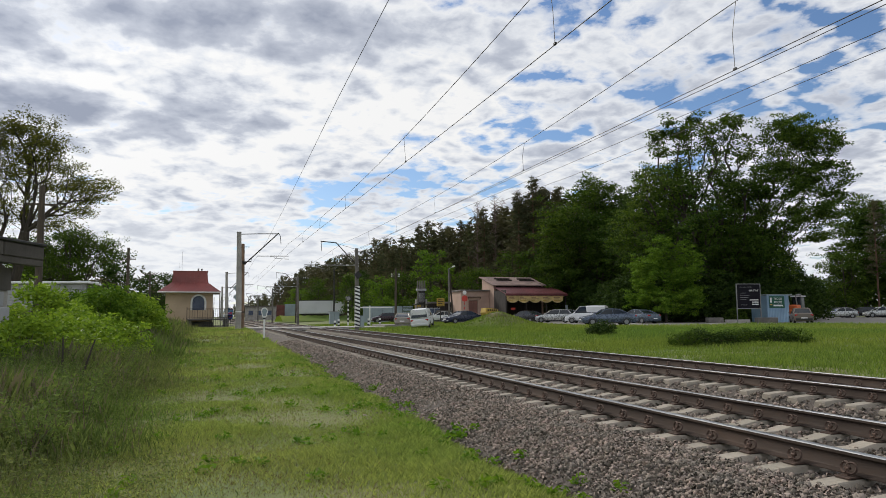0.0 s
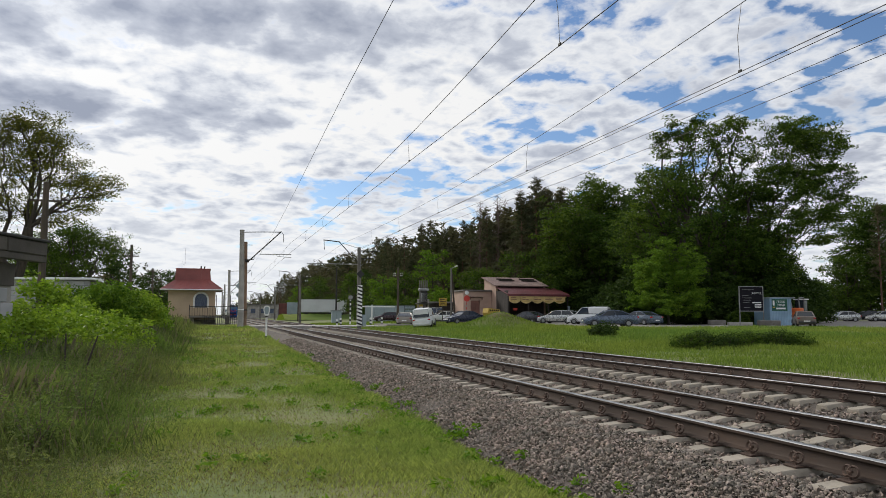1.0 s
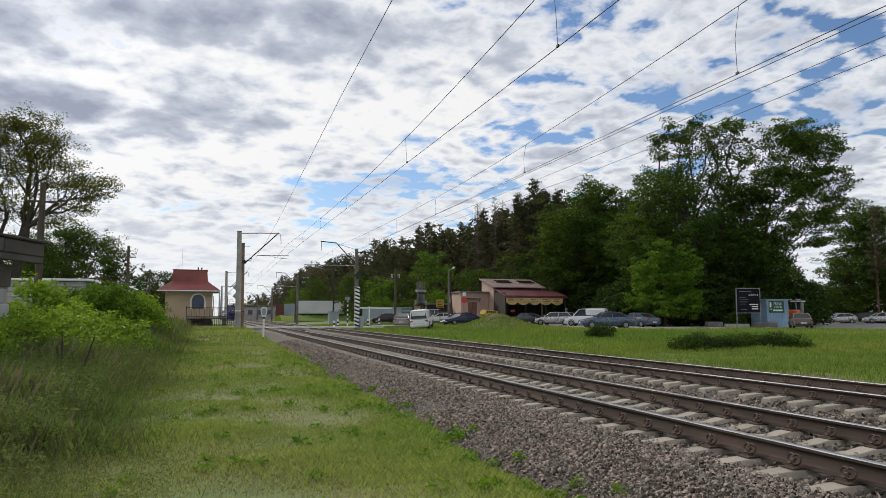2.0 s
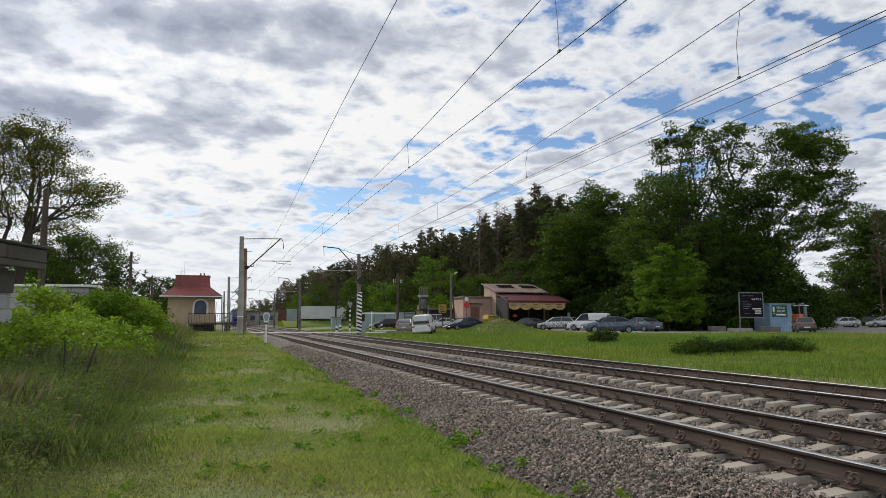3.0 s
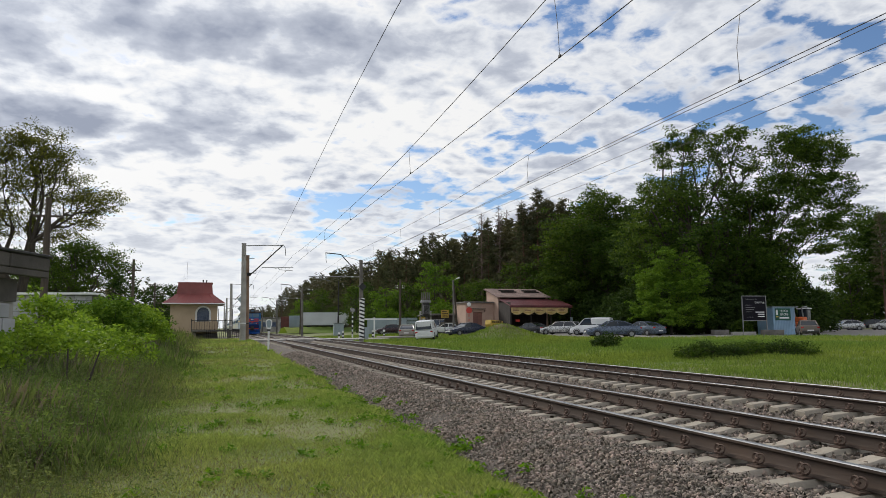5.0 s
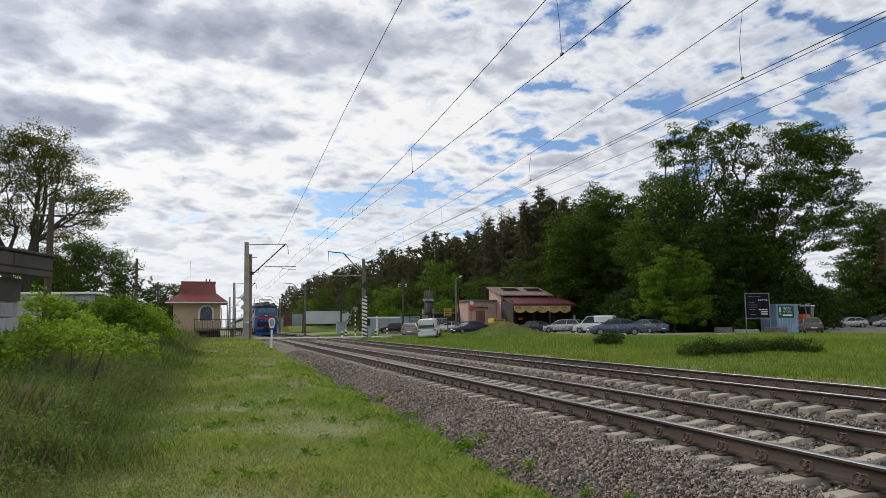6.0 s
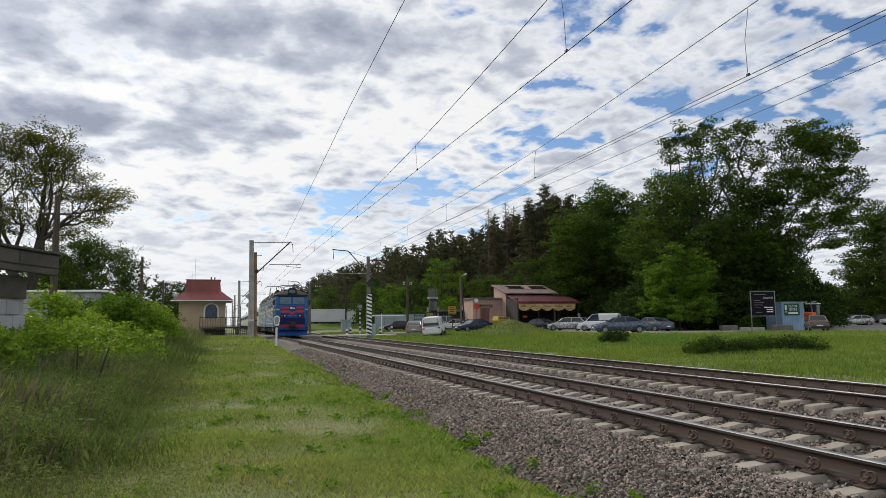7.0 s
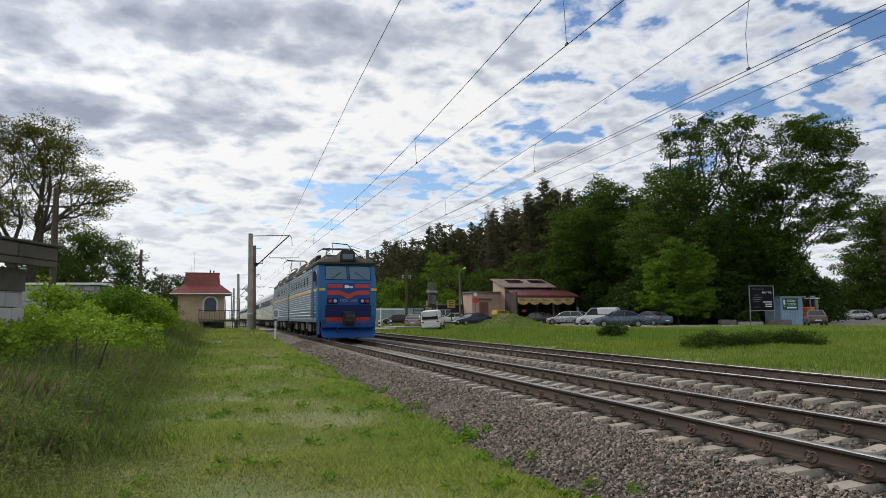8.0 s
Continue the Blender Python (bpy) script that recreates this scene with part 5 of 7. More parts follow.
# inner trees of the grove: their shade is put into the darker leaf colour
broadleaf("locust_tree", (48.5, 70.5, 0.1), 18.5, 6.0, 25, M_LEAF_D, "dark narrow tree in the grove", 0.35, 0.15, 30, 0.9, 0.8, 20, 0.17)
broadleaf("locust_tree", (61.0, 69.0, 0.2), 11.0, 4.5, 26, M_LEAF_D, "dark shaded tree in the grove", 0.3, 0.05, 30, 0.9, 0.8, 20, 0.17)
# forest edge and understorey
for i, (x, y, h, r_, mat, lab) in enumerate((
        (40.7, 98, 12.0, 4.6, M_LEAF, "green broadleaved tree at the forest edge"), (36.5, 103, 9.5, 4.0, M_LEAF, "green broadleaved tree at the forest edge"),
        (31.8, 114, 13.5, 4.2, M_LEAF_M, "bright young tree before dark pines"), (27.5, 117, 9.5, 3.6, M_LEAF, "green broadleaved tree at the forest edge"),
        (23.5, 117, 8.5, 3.4, M_LEAF_M, "bright young tree before dark pines"), (20.5, 128, 9.5, 3.8, M_LEAF, "green broadleaved tree at the forest edge"),
        (24.5, 140, 11, 4.4, M_LEAF_D, "dark broadleaved tree at the forest edge"), (19.0, 165, 11, 4.2, M_LEAF, "green broadleaved tree at the forest edge"),
        (17.0, 185, 9, 4.0, M_LEAF_M, "bright young tree before dark pines"), (45.5, 92, 13, 4.5, M_LEAF_D, "dark broadleaved tree behind the shop"),
        (50.0, 88, 15, 5.0, M_LEAF_D, "dark broadleaved tree behind the shop"), 
        (88.5, 78.5, 11, 4.0, M_LEAF, "green broadleaved tree at the yard's edge"), (103, 74, 17, 6.0, M_LEAF, "green broadleaved tree at the yard's edge"),
        (116, 113, 9.5, 5.0, M_LEAF, "green trees beyond the yard"), (104, 110, 9, 4.5, M_LEAF_L, "bright green trees beyond the yard"), (126, 118, 9.5, 5.0, M_LEAF_D, "dark trees beyond the yard"),
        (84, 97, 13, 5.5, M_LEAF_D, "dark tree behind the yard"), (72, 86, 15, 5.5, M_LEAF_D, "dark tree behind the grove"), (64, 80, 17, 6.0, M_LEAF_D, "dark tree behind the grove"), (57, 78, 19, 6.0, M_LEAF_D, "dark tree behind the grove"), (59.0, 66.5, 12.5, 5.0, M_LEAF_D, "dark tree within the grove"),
        (-18.5, 100, 10.5, 4.2, M_LEAF_D, "rounded dark green tree beyond the bushes"),
        (-24.0, 88, 9.5, 4.2, M_LEAF_D, "rounded dark green tree beyond the bushes"), (-14.5, 128, 9.0, 4.0, M_LEAF_D, "dark green tree beyond the crossing house"),
        (-20.0, 64, 6.5, 3.4, M_LEAF, "green tree beyond the garage"), (-29, 70, 9, 4.5, M_LEAF_D, "rounded dark green tree beyond the bushes"), (-11.5, 140, 8.5, 3.6, M_LEAF_D, "dark green tree beyond the crossing house"))):
    broadleaf("broadleaf_tree", (x, y, gz(x, y)), h, r_, 60 + i, mat, lab, 0.16, 0.03, 28, 0.95, 0.8, 22, 0.16)
grown_tree("broadleaf_tree", (-15.3, 54.7, 0.1), ((-3.2, 0, 6.1, 1.9, 1.3), (-1.3, 0.7, 6.6, 2.1, 1.3), (0.7, -0.6, 6.9, 2, 1.1), (2.5, 0.2, 6.1, 1.4, 1.1), (-0.6, -0.6, 4.8, 3.3, 1.1)),
           33, M_LEAF, "small spreading twiggy tree behind the garage", 320, 0.2, 0.12, 2, 0.55, 24, 0.085, 0.5, thin=0.15)
grown_tree("locust_tree", (-17.3, 47.0, 0.1), ((-1.4, 0, 13.3, 1.8, 1.4), (0.5, 0.5, 13.5, 1.6, 1.3), (1.8, -0.5, 12.3, 1.5, 1.1), (-0.2, 0.3, 11, 2.3, 1.5), (2.5, -0.3, 10.2, 1.9, 1.1), (4.1, 0, 9.3, 1.7, 0.9), (5.6, 0.3, 9.7, 0.8, 0.4), (-0.8, -0.6, 8.4, 1.8, 1.4), (3.3, 0.2, 8.2, 1.5, 0.6), (-4, -0.4, 11.8, 2.4, 2.4), (-3.8, 0, 8.7, 2.4, 1.6), (1.3, 0.5, 7.4, 1.6, 0.7)),
           31, M_LEAF_S, "sparse-leaved locust tree with open limbs against the sky", 720, 0.27, 0.3, 3, 0.60, 26, 0.078, 0.45, thin=0.15)


def bush(x, y, h, r_, seed, mat, label, size=0.07, name="bush", per=16, dens=5.0, clump=0.22, group="bushes", sink=0.1):
    """A many-stemmed shrub: thin stems from one foot, leaves in loose clumps."""
    r = np.random.RandomState(seed)
    t = thing(name, pose(x, y, gz(x, y)), label, "bush", group)
    lo, st = [], B()
    for i in range(11):
        a, q = 2.4 * i, math.sqrt((i + 0.5) / 11) * 0.72
        z = h * (0.78 - 0.5 * q * q) * r.uniform(0.75, 1.12)
        s = r_ * r.uniform(0.30, 0.48)
        lo.append((q * r_ * math.cos(a), q * r_ * math.sin(a), z, s, min(s, h * 0.36)))
        st.tube([(0.15 * q * r_ * math.cos(a), 0.15 * q * r_ * math.sin(a), -sink), (0.6 * q * r_ * math.cos(a), 0.6 * q * r_ * math.sin(a), z * 0.6), (q * r_ * math.cos(a), q * r_ * math.sin(a), z)], [0.03, 0.02, 0.008], 5)
    for i in range(8):
        a = 2.4 * i + 1
        lo.append((0.8 * r_ * math.cos(a), 0.8 * r_ * math.sin(a), h * r.uniform(0.15, 0.35), r_ * 0.32, h * 0.2))
    part("woody_base", st, M_BARK, t)
    V, F = leaf_cloud(r, crown_points(r, lo, dens, 0.5), clump, per, size, 0.7)
    part("foliage", raw_mesh("foliage", V, F, mat), None, t)


for i, (x, y, h, r_) in enumerate(((-10.6, 9.6, 1.55, 1.2), (-9.7, 11.2, 1.6, 1.2), (-10.8, 12.8, 1.9, 1.3), (-9.2, 13.2, 1.65, 1.2), (-8.6, 15.4, 1.6, 1.2), (-9.8, 16.2, 1.9, 1.3), (-8.2, 17.4, 1.45, 1.1), (-7.9, 19.4, 1.4, 1.1), (-9.0, 19.6, 1.75, 1.3), (-12.2, 11.5, 1.7, 1.2))):
    bush(x, y, h, r_, 100 + i, M_LEAF_L, "bright yellow-green leafy shrub in the tall grass", 0.056, per=23, dens=5.5)
for i, (x, y, h, r_) in enumerate(((-10.5, 22.6, 3.1, 1.0), (-10.4, 25.5, 1.9, 1.3), (-9.2, 28.5, 2.7, 1.6), (-8.9, 31.0, 2.75, 1.8), (-8.6, 32.5, 2.3, 1.5), (-8.7, 36.0, 2.0, 1.5), (-10.2, 36.0, 2.6, 1.8), (-9.2, 40.5, 1.8, 1.5), (-10.8, 33.0, 2.4, 1.8), (-10.2, 44, 2.0, 1.8), (-12.8, 27, 1.5, 1.5))):
    bush(x, y, h, r_, 130 + i, M_LEAF_L if i % 3 != 2 else M_LEAF_M, "leafy green maple shrub among the bushes", 0.075, dens=4.2, clump=0.28, per=22)
for i, (x, y, h, r_) in enumerate(((15.3, 29.3, 0.75, 0.8), (14.9, 28.8, 0.6, 0.6))):
    bush(x, y, h, r_, 160 + i, M_LEAF_D, "low dark shrub in the meadow", 0.05, dens=8, clump=0.15)
for i in range(7):
    bush(11.9 + i * 0.62, 17.6 - i * 0.22 + 0.25 * math.sin(i * 2), 0.62 + 0.1 * math.sin(i * 3), 0.62, 170 + i, M_LEAF_D if i % 3 else M_LEAF, "low dark bramble in the meadow grass", 0.038, dens=10, clump=0.14)
# undergrowth in the dark leaf colour, which stands for the shade beneath the crowns
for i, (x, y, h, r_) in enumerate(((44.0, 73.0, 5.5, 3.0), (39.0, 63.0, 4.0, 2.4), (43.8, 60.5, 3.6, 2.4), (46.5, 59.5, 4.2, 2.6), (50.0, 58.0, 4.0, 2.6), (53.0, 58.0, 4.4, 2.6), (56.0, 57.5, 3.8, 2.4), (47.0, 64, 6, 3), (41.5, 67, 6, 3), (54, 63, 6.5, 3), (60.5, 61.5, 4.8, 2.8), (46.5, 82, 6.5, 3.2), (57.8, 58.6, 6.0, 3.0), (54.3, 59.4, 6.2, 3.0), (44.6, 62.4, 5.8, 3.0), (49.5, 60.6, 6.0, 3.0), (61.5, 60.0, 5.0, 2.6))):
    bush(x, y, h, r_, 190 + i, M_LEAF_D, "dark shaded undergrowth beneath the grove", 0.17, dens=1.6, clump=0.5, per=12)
for i, (x, y, h, r_) in enumerate(((18.5, 108, 3.5, 2.2), (21.5, 107, 4.2, 2.4), (25.5, 104, 4.0, 2.4), (29.5, 101, 5, 2.6), (46.4, 54.3, 1.7, 0.9))):
    bush(x, y, h, r_, 220 + i, M_LEAF_M if i % 2 else M_LEAF, "bright green shrub at the forest edge", 0.15, dens=1.8, clump=0.45, per=12)


def mistletoe():
    r = np.random.RandomState(5)
    for x, y, z, s in ((47.9, 63.5, 22.8, 0.55), (46.3, 65.1, 22.9, 0.32), (45.2, 65.4, 22, 0.35), (49.3, 64, 24.6, 0.3), (51.7, 61.2, 21.8, 0.55), (50.2, 63.8, 24.4, 0.35), (46.6, 63.9, 22.6, 0.35), (53.5, 62.7, 24.3, 0.4), (57.1, 58.3, 23.2, 0.4), (58.5, 57.9, 22.1, 0.4), (61.1, 57, 20.7, 0.5), (61.1, 57, 18.3, 0.4)):
        t = thing("mistletoe", pose(x, y, z), "dark round mistletoe clump high in a locust", "mistletoe", "mistletoe")
        V, F = leaf_cloud(r, r.normal(size=(46, 3)) * s * 0.62, 0.28, 16, 0.085, 1.0, 0.35)
        tagged(part("leaf_ball", raw_mesh("leaf_ball", V, F, M_LEAF_D), None, t), kind="stuff")


mistletoe()


# ---- grass ----
def blades(r, x, y, h, w, lean=0.5):
    """Bent blades of two segments, as triangles."""
    n = len(x)
    z = ground_z(x, y) - 0.01
    a, b = r.uniform(0, 6.2832, n), r.uniform(0, 6.2832, n)
    dx, dy = np.cos(a) * w, np.sin(a) * w
    lx, ly = np.cos(b) * h * lean * r.rand(n), np.sin(b) * h * lean * r.rand(n)
    P = np.stack([np.stack([x - dx, y - dy, z], 1), np.stack([x + dx, y + dy, z], 1), np.stack([x + lx * 0.35 + dx * 0.7, y + ly * 0.35 + dy * 0.7, z + h * 0.6], 1),
                  np.stack([x + lx, y + ly, z + h * 0.97], 1)], 1)
    k = np.arange(n)[:, None] * 4
    return P.reshape(-1, 3), np.concatenate([k + [[0, 1, 2]], k + [[0, 2, 3]]], 1).reshape(-1, 3)


def lawn(name, parts_, mat, label):
    V, F, k = [], [], 0
    for v, f in parts_:
        V.append(v), F.append(f + k)
        k += len(v)
    tagged(new(name, raw_mesh(name, np.concatenate(V), np.concatenate(F), mat)), label, "grass", kind="stuff")


def make_grass():
    r = np.random.RandomState(17)
    short, dry, tall, seed, right = [], [], [], [], []

    def patchy(x, y, s=0.5):
        return np.array([noise.noise((a * s, b * s, 7.0)) for a, b in zip(x, y)])

    # mown strip between the tall weeds and the ballast
    for y0, y1, n, hm, w in ((-12, -2.5, 10000, 0.06, 0.009), (-2.5, 2, 95000, 0.034, 0.0023), (2, 6, 135000, 0.038, 0.0026), (6, 14, 110000, 0.045, 0.0045), (14, 30, 60000, 0.07, 0.010), (30, 62, 26000, 0.10, 0.024)):
        x, y = r.uniform(-10.0, -1.75, n), r.uniform(y0, y1, n)
        thin = r.rand(n) > 0.85 * smooth(-5.4, -9.6, x)
        x, y = x[thin], y[thin]
        n = len(x)
        edge = -1.92 + 0.22 * np.sin(y * 1.7) + 0.14 * np.sin(y * 4.1) + 0.12 * np.sin(y * 9.3 + 2 * np.sin(y * 2.9))
        keep = (x < edge) | (r.rand(n) < 0.10)
        x, y = x[keep], y[keep]
        p = patchy(x, y)
        h = hm * r.uniform(0.5, 1.5, len(x)) * (1 + 0.9 * p) * (1 + 0.9 * smooth(-3.2, -2.0, x))
        d = r.rand(len(x)) < np.clip(0.34 - 0.7 * p, 0.06, 0.75) * (1 - 0.7 * smooth(-3.6, -2.4, x))
        short.append(blades(r, x[~d], y[~d], np.maximum(h[~d], 0.02), w, 0.9))
        dry.append(blades(r, x[d], y[d], np.maximum(h[d] * 0.75, 0.015), w, 1.3))
    # tall rough growth on the left
    for y0, y1, n, w in ((-1, 6, 36000, 0.0012), (6, 14, 34000, 0.0022), (14, 30, 20000, 0.0055), (30, 60, 9000, 0.016)):
        x, y = r.normal(-8.5, 1.75, n), r.uniform(y0, y1, n)
        ok = (x < -4.6) & (x > -14)
        x, y = x[ok], y[ok]
        n = len(x)
        rise = smooth(-5.3, -8.9, x + 0.35 * np.sin(y * 0.8) + 0.25 * np.sin(y * 2.3))
        h = (0.06 + 0.46 * rise) * (1 + 0.45 * smooth(6, 13, y)) * r.uniform(0.5, 1.4, n) * (1 + 0.5 * patchy(x, y, 0.35))
        s = r.rand(n) < 0.16
        tall.append(blades(r, x[~s], y[~s], h[~s], w, 0.5))
        seed.append(blades(r, x[s], y[s], h[s] * 1.18, w * 0.7, 0.35))
    # meadow beyond the tracks
    for x0, x1, y0, y1, n, h0, w in ((7.5, 15, 4, 22, 36000, 0.14, 0.007), (14, 27, 5, 27, 45000, 0.13, 0.009), (7.5, 26, 20, 45, 42000, 0.17, 0.014), (14, 48, 8, 46, 42000, 0.17, 0.016), (7.6, 25, 44, 98, 30000, 0.17, 0.028), (14, 23, 47, 56, 11000, 0.17, 0.013)):
        x, y = r.uniform(x0, x1, n), r.uniform(y0, y1, n)
        p = patchy(x, y, 0.25)
        h = h0 * r.uniform(0.5, 1.5, n) * (1 + 0.5 * p)
        right.append(blades(r, x, y, h, w, 0.6))
    lawn("mown_grass", short, M_BLADE, "short mown green grass beside the ballast")
    lawn("dry_grass", dry, M_DRY, "pale dry stalks among the grass")
    lawn("tall_grass", tall, M_TALL, "tall rough grass and weeds")
    lawn("seed_grass", seed, M_SEED, "brownish seeding grass stalks")
    lawn("meadow_grass", right, M_MEADOW, "lush green meadow grass beyond the tracks")
    # broad weeds creeping into the ballast and dotted over the lawn
    n = 330
    y = r.uniform(-1.5, 24, n)
    y = y + 0.5 * np.sin(y * 2.1)
    x = np.where(r.rand(n) < 0.6, -2.15 + r.normal(0, 0.30, n), r.uniform(-6.5, -2.2, n))
    c = np.stack([x, y, ground_z(x, y) + 0.05], 1)
    c[:, 2] = np.maximum(c[:, 2], np.interp(x, [-2.35, -1.95, -1.45, -1.0], [-0.72, -0.5, -0.38, -0.265]) + 0.04)
    V, F = leaf_cloud(r, c, 0.11, 26, 0.034, 0.6, 0.4)
    tagged(new("broadleaf_weeds", raw_mesh("broadleaf_weeds", V, F, M_HERB)), "bright broad-leaved weeds along the ballast edge", "weeds", kind="stuff")
    # small leaves and hazy flower heads all through the rough growth
    n = 12000
    x, y = r.normal(-8.4, 1.6, n), -0.5 + 22 * r.rand(n) ** 1.3
    ok = x < -5.3
    x, y = x[ok], y[ok]
    top = (0.06 + 0.60 * smooth(-5.3, -8.4, x)) * r.uniform(0.0, 1.0, len(x)) ** 0.6 * (1.1 + 0.45 * smooth(6, 13, y))
    V, F = leaf_cloud(r, np.stack([x, y, ground_z(x, y) + top], 1), 0.11, 12, 0.019, 1.2, 0.30)
    tagged(new("rough_weeds", raw_mesh("rough_weeds", V, F, M_TALL)), "small-leaved weeds all through the tall grass", "weeds", kind="stuff")
    n = 3000
    x, y = r.normal(-8.4, 1.5, n), 1.5 + 26 * r.rand(n) ** 1.2
    V, F = leaf_cloud(r, np.stack([x, y, ground_z(x, y) + (0.62 + 0.25 * smooth(6, 13, y)) * smooth(-5.5, -8.6, x) * r.uniform(0.8, 1.25, n)], 1), 0.10, 12, 0.009, 1.6, 0.3)
    tagged(new("flower_haze", raw_mesh("flower_haze", V, F, M_SEED)), "fine brownish flower heads of tall grass", "weeds", kind="stuff")
    # mugwort and twiggy stalks in the left growth
    for i in range(26):
        x, y = -6.6 - abs(r.normal(0, 1)) * 1.9, r.uniform(2.2, 16)
        h = r.uniform(0.55, 1.0)
        t = thing("tall_weed", pose(x, y, gz(x, y)), "tall leafy weed stalk in rough grass", "weed", "tall weeds")
        st, pts = B(), []
        for k in range(6):
            a, q = 2.4 * k, r.uniform(0.1, 0.3)
            e = (q * math.cos(a), q * math.sin(a), h * r.uniform(0.7, 1.1))
            st.tube([(0, 0, -0.05), (e[0] * 0.4, e[1] * 0.4, e[2] * 0.5), e], [0.006, 0.005, 0.002], 4)
            pts += [(e[0] * u, e[1] * u, e[2] * u) for u in (0.35, 0.5, 0.65, 0.8, 0.92, 1.0)]
        tagged(part("stalk", st, M_DEADN, t), kind="stuff")
        V, F = leaf_cloud(r, np.array(pts), 0.09, 9, 0.03, 1.0, 0.3)
        tagged(part("leafage", raw_mesh("leafage", V, F, M_TALL), None, t), kind="stuff")
    for x, y, a, h in ((-7.75, 10.8, 3, 1.2), (-7.55, 10.9, -14, 1.2)):
        t = thing("dead_stalk", pose(x, y, gz(x, y), 0, -a, 0), "dead dark upright weed stalk", "weed", "dead stalks")
        part("stalk", B().tube([(0, 0, -0.05), (0.01, 0, h * 0.6), (0.03, 0, h)], [0.014, 0.022, 0.014], 6), M_BARK, t)


M_TALL = material("tall_weed", (0.125, 0.205, 0.05), 0.75, vary=0.3, scale=0.5, bump=0, spec=0.1, tint=(0.185, 0.215, 0.085), island=0.4, through_light=0.4)
M_SEED = material("seed_heads", (0.18, 0.17, 0.10), 0.8, vary=0.3, scale=0.5, bump=0, tint=(0.17, 0.14, 0.10), island=0.35, through_light=0.3)
make_grass()


# ---- cars ----
M_TYRE = material("tyre_rubber", (0.02, 0.02, 0.02), 0.85, vary=0.2, scale=10, bump=0.2)
M_RIM = material("alloy_rim", (0.24, 0.245, 0.25), 0.35, 0.8, vary=0.1, scale=10, bump=0)
M_TRIM = material("black_trim", (0.025, 0.025, 0.026), 0.6, vary=0.15, scale=8, bump=0.05)
M_TAIL = material("red_tail_lamp", (0.35, 0.012, 0.012), 0.2, vary=0.1, scale=8, bump=0)
M_HEAD = material("clear_head_lamp", (0.42, 0.44, 0.45), 0.3, 0.0, vary=0.1, scale=8, bump=0)
CARS = {
    # length, width, height, then (x, z) of bonnet nose, bonnet back, roof front, roof back, tail top, tail end
    "sedan": (4.7, 1.82, 1.44, ((0.0, 0.72), (0.27, 0.96), (0.44, 1.44), (0.68, 1.42), (0.86, 1.05), (0.985, 0.98))),
    "estate": (4.65, 1.80, 1.48, ((0.0, 0.72), (0.25, 0.96), (0.42, 1.46), (0.86, 1.46), (0.97, 1.02), (0.99, 0.95))),
    "hatch": (4.0, 1.70, 1.42, ((0.0, 0.70), (0.26, 0.93), (0.44, 1.40), (0.76, 1.40), (0.955, 1.02), (0.98, 0.92))),
    "van": (4.4, 1.80, 1.85, ((0.0, 0.78), (0.20, 1.08), (0.36, 1.80), (0.965, 1.85), (0.985, 1.1), (0.99, 0.95))),
    "saloon": (4.1, 1.62, 1.44, ((0.0, 0.80), (0.30, 0.93), (0.42, 1.43), (0.68, 1.43), (0.80, 0.98), (0.99, 0.93))),
}


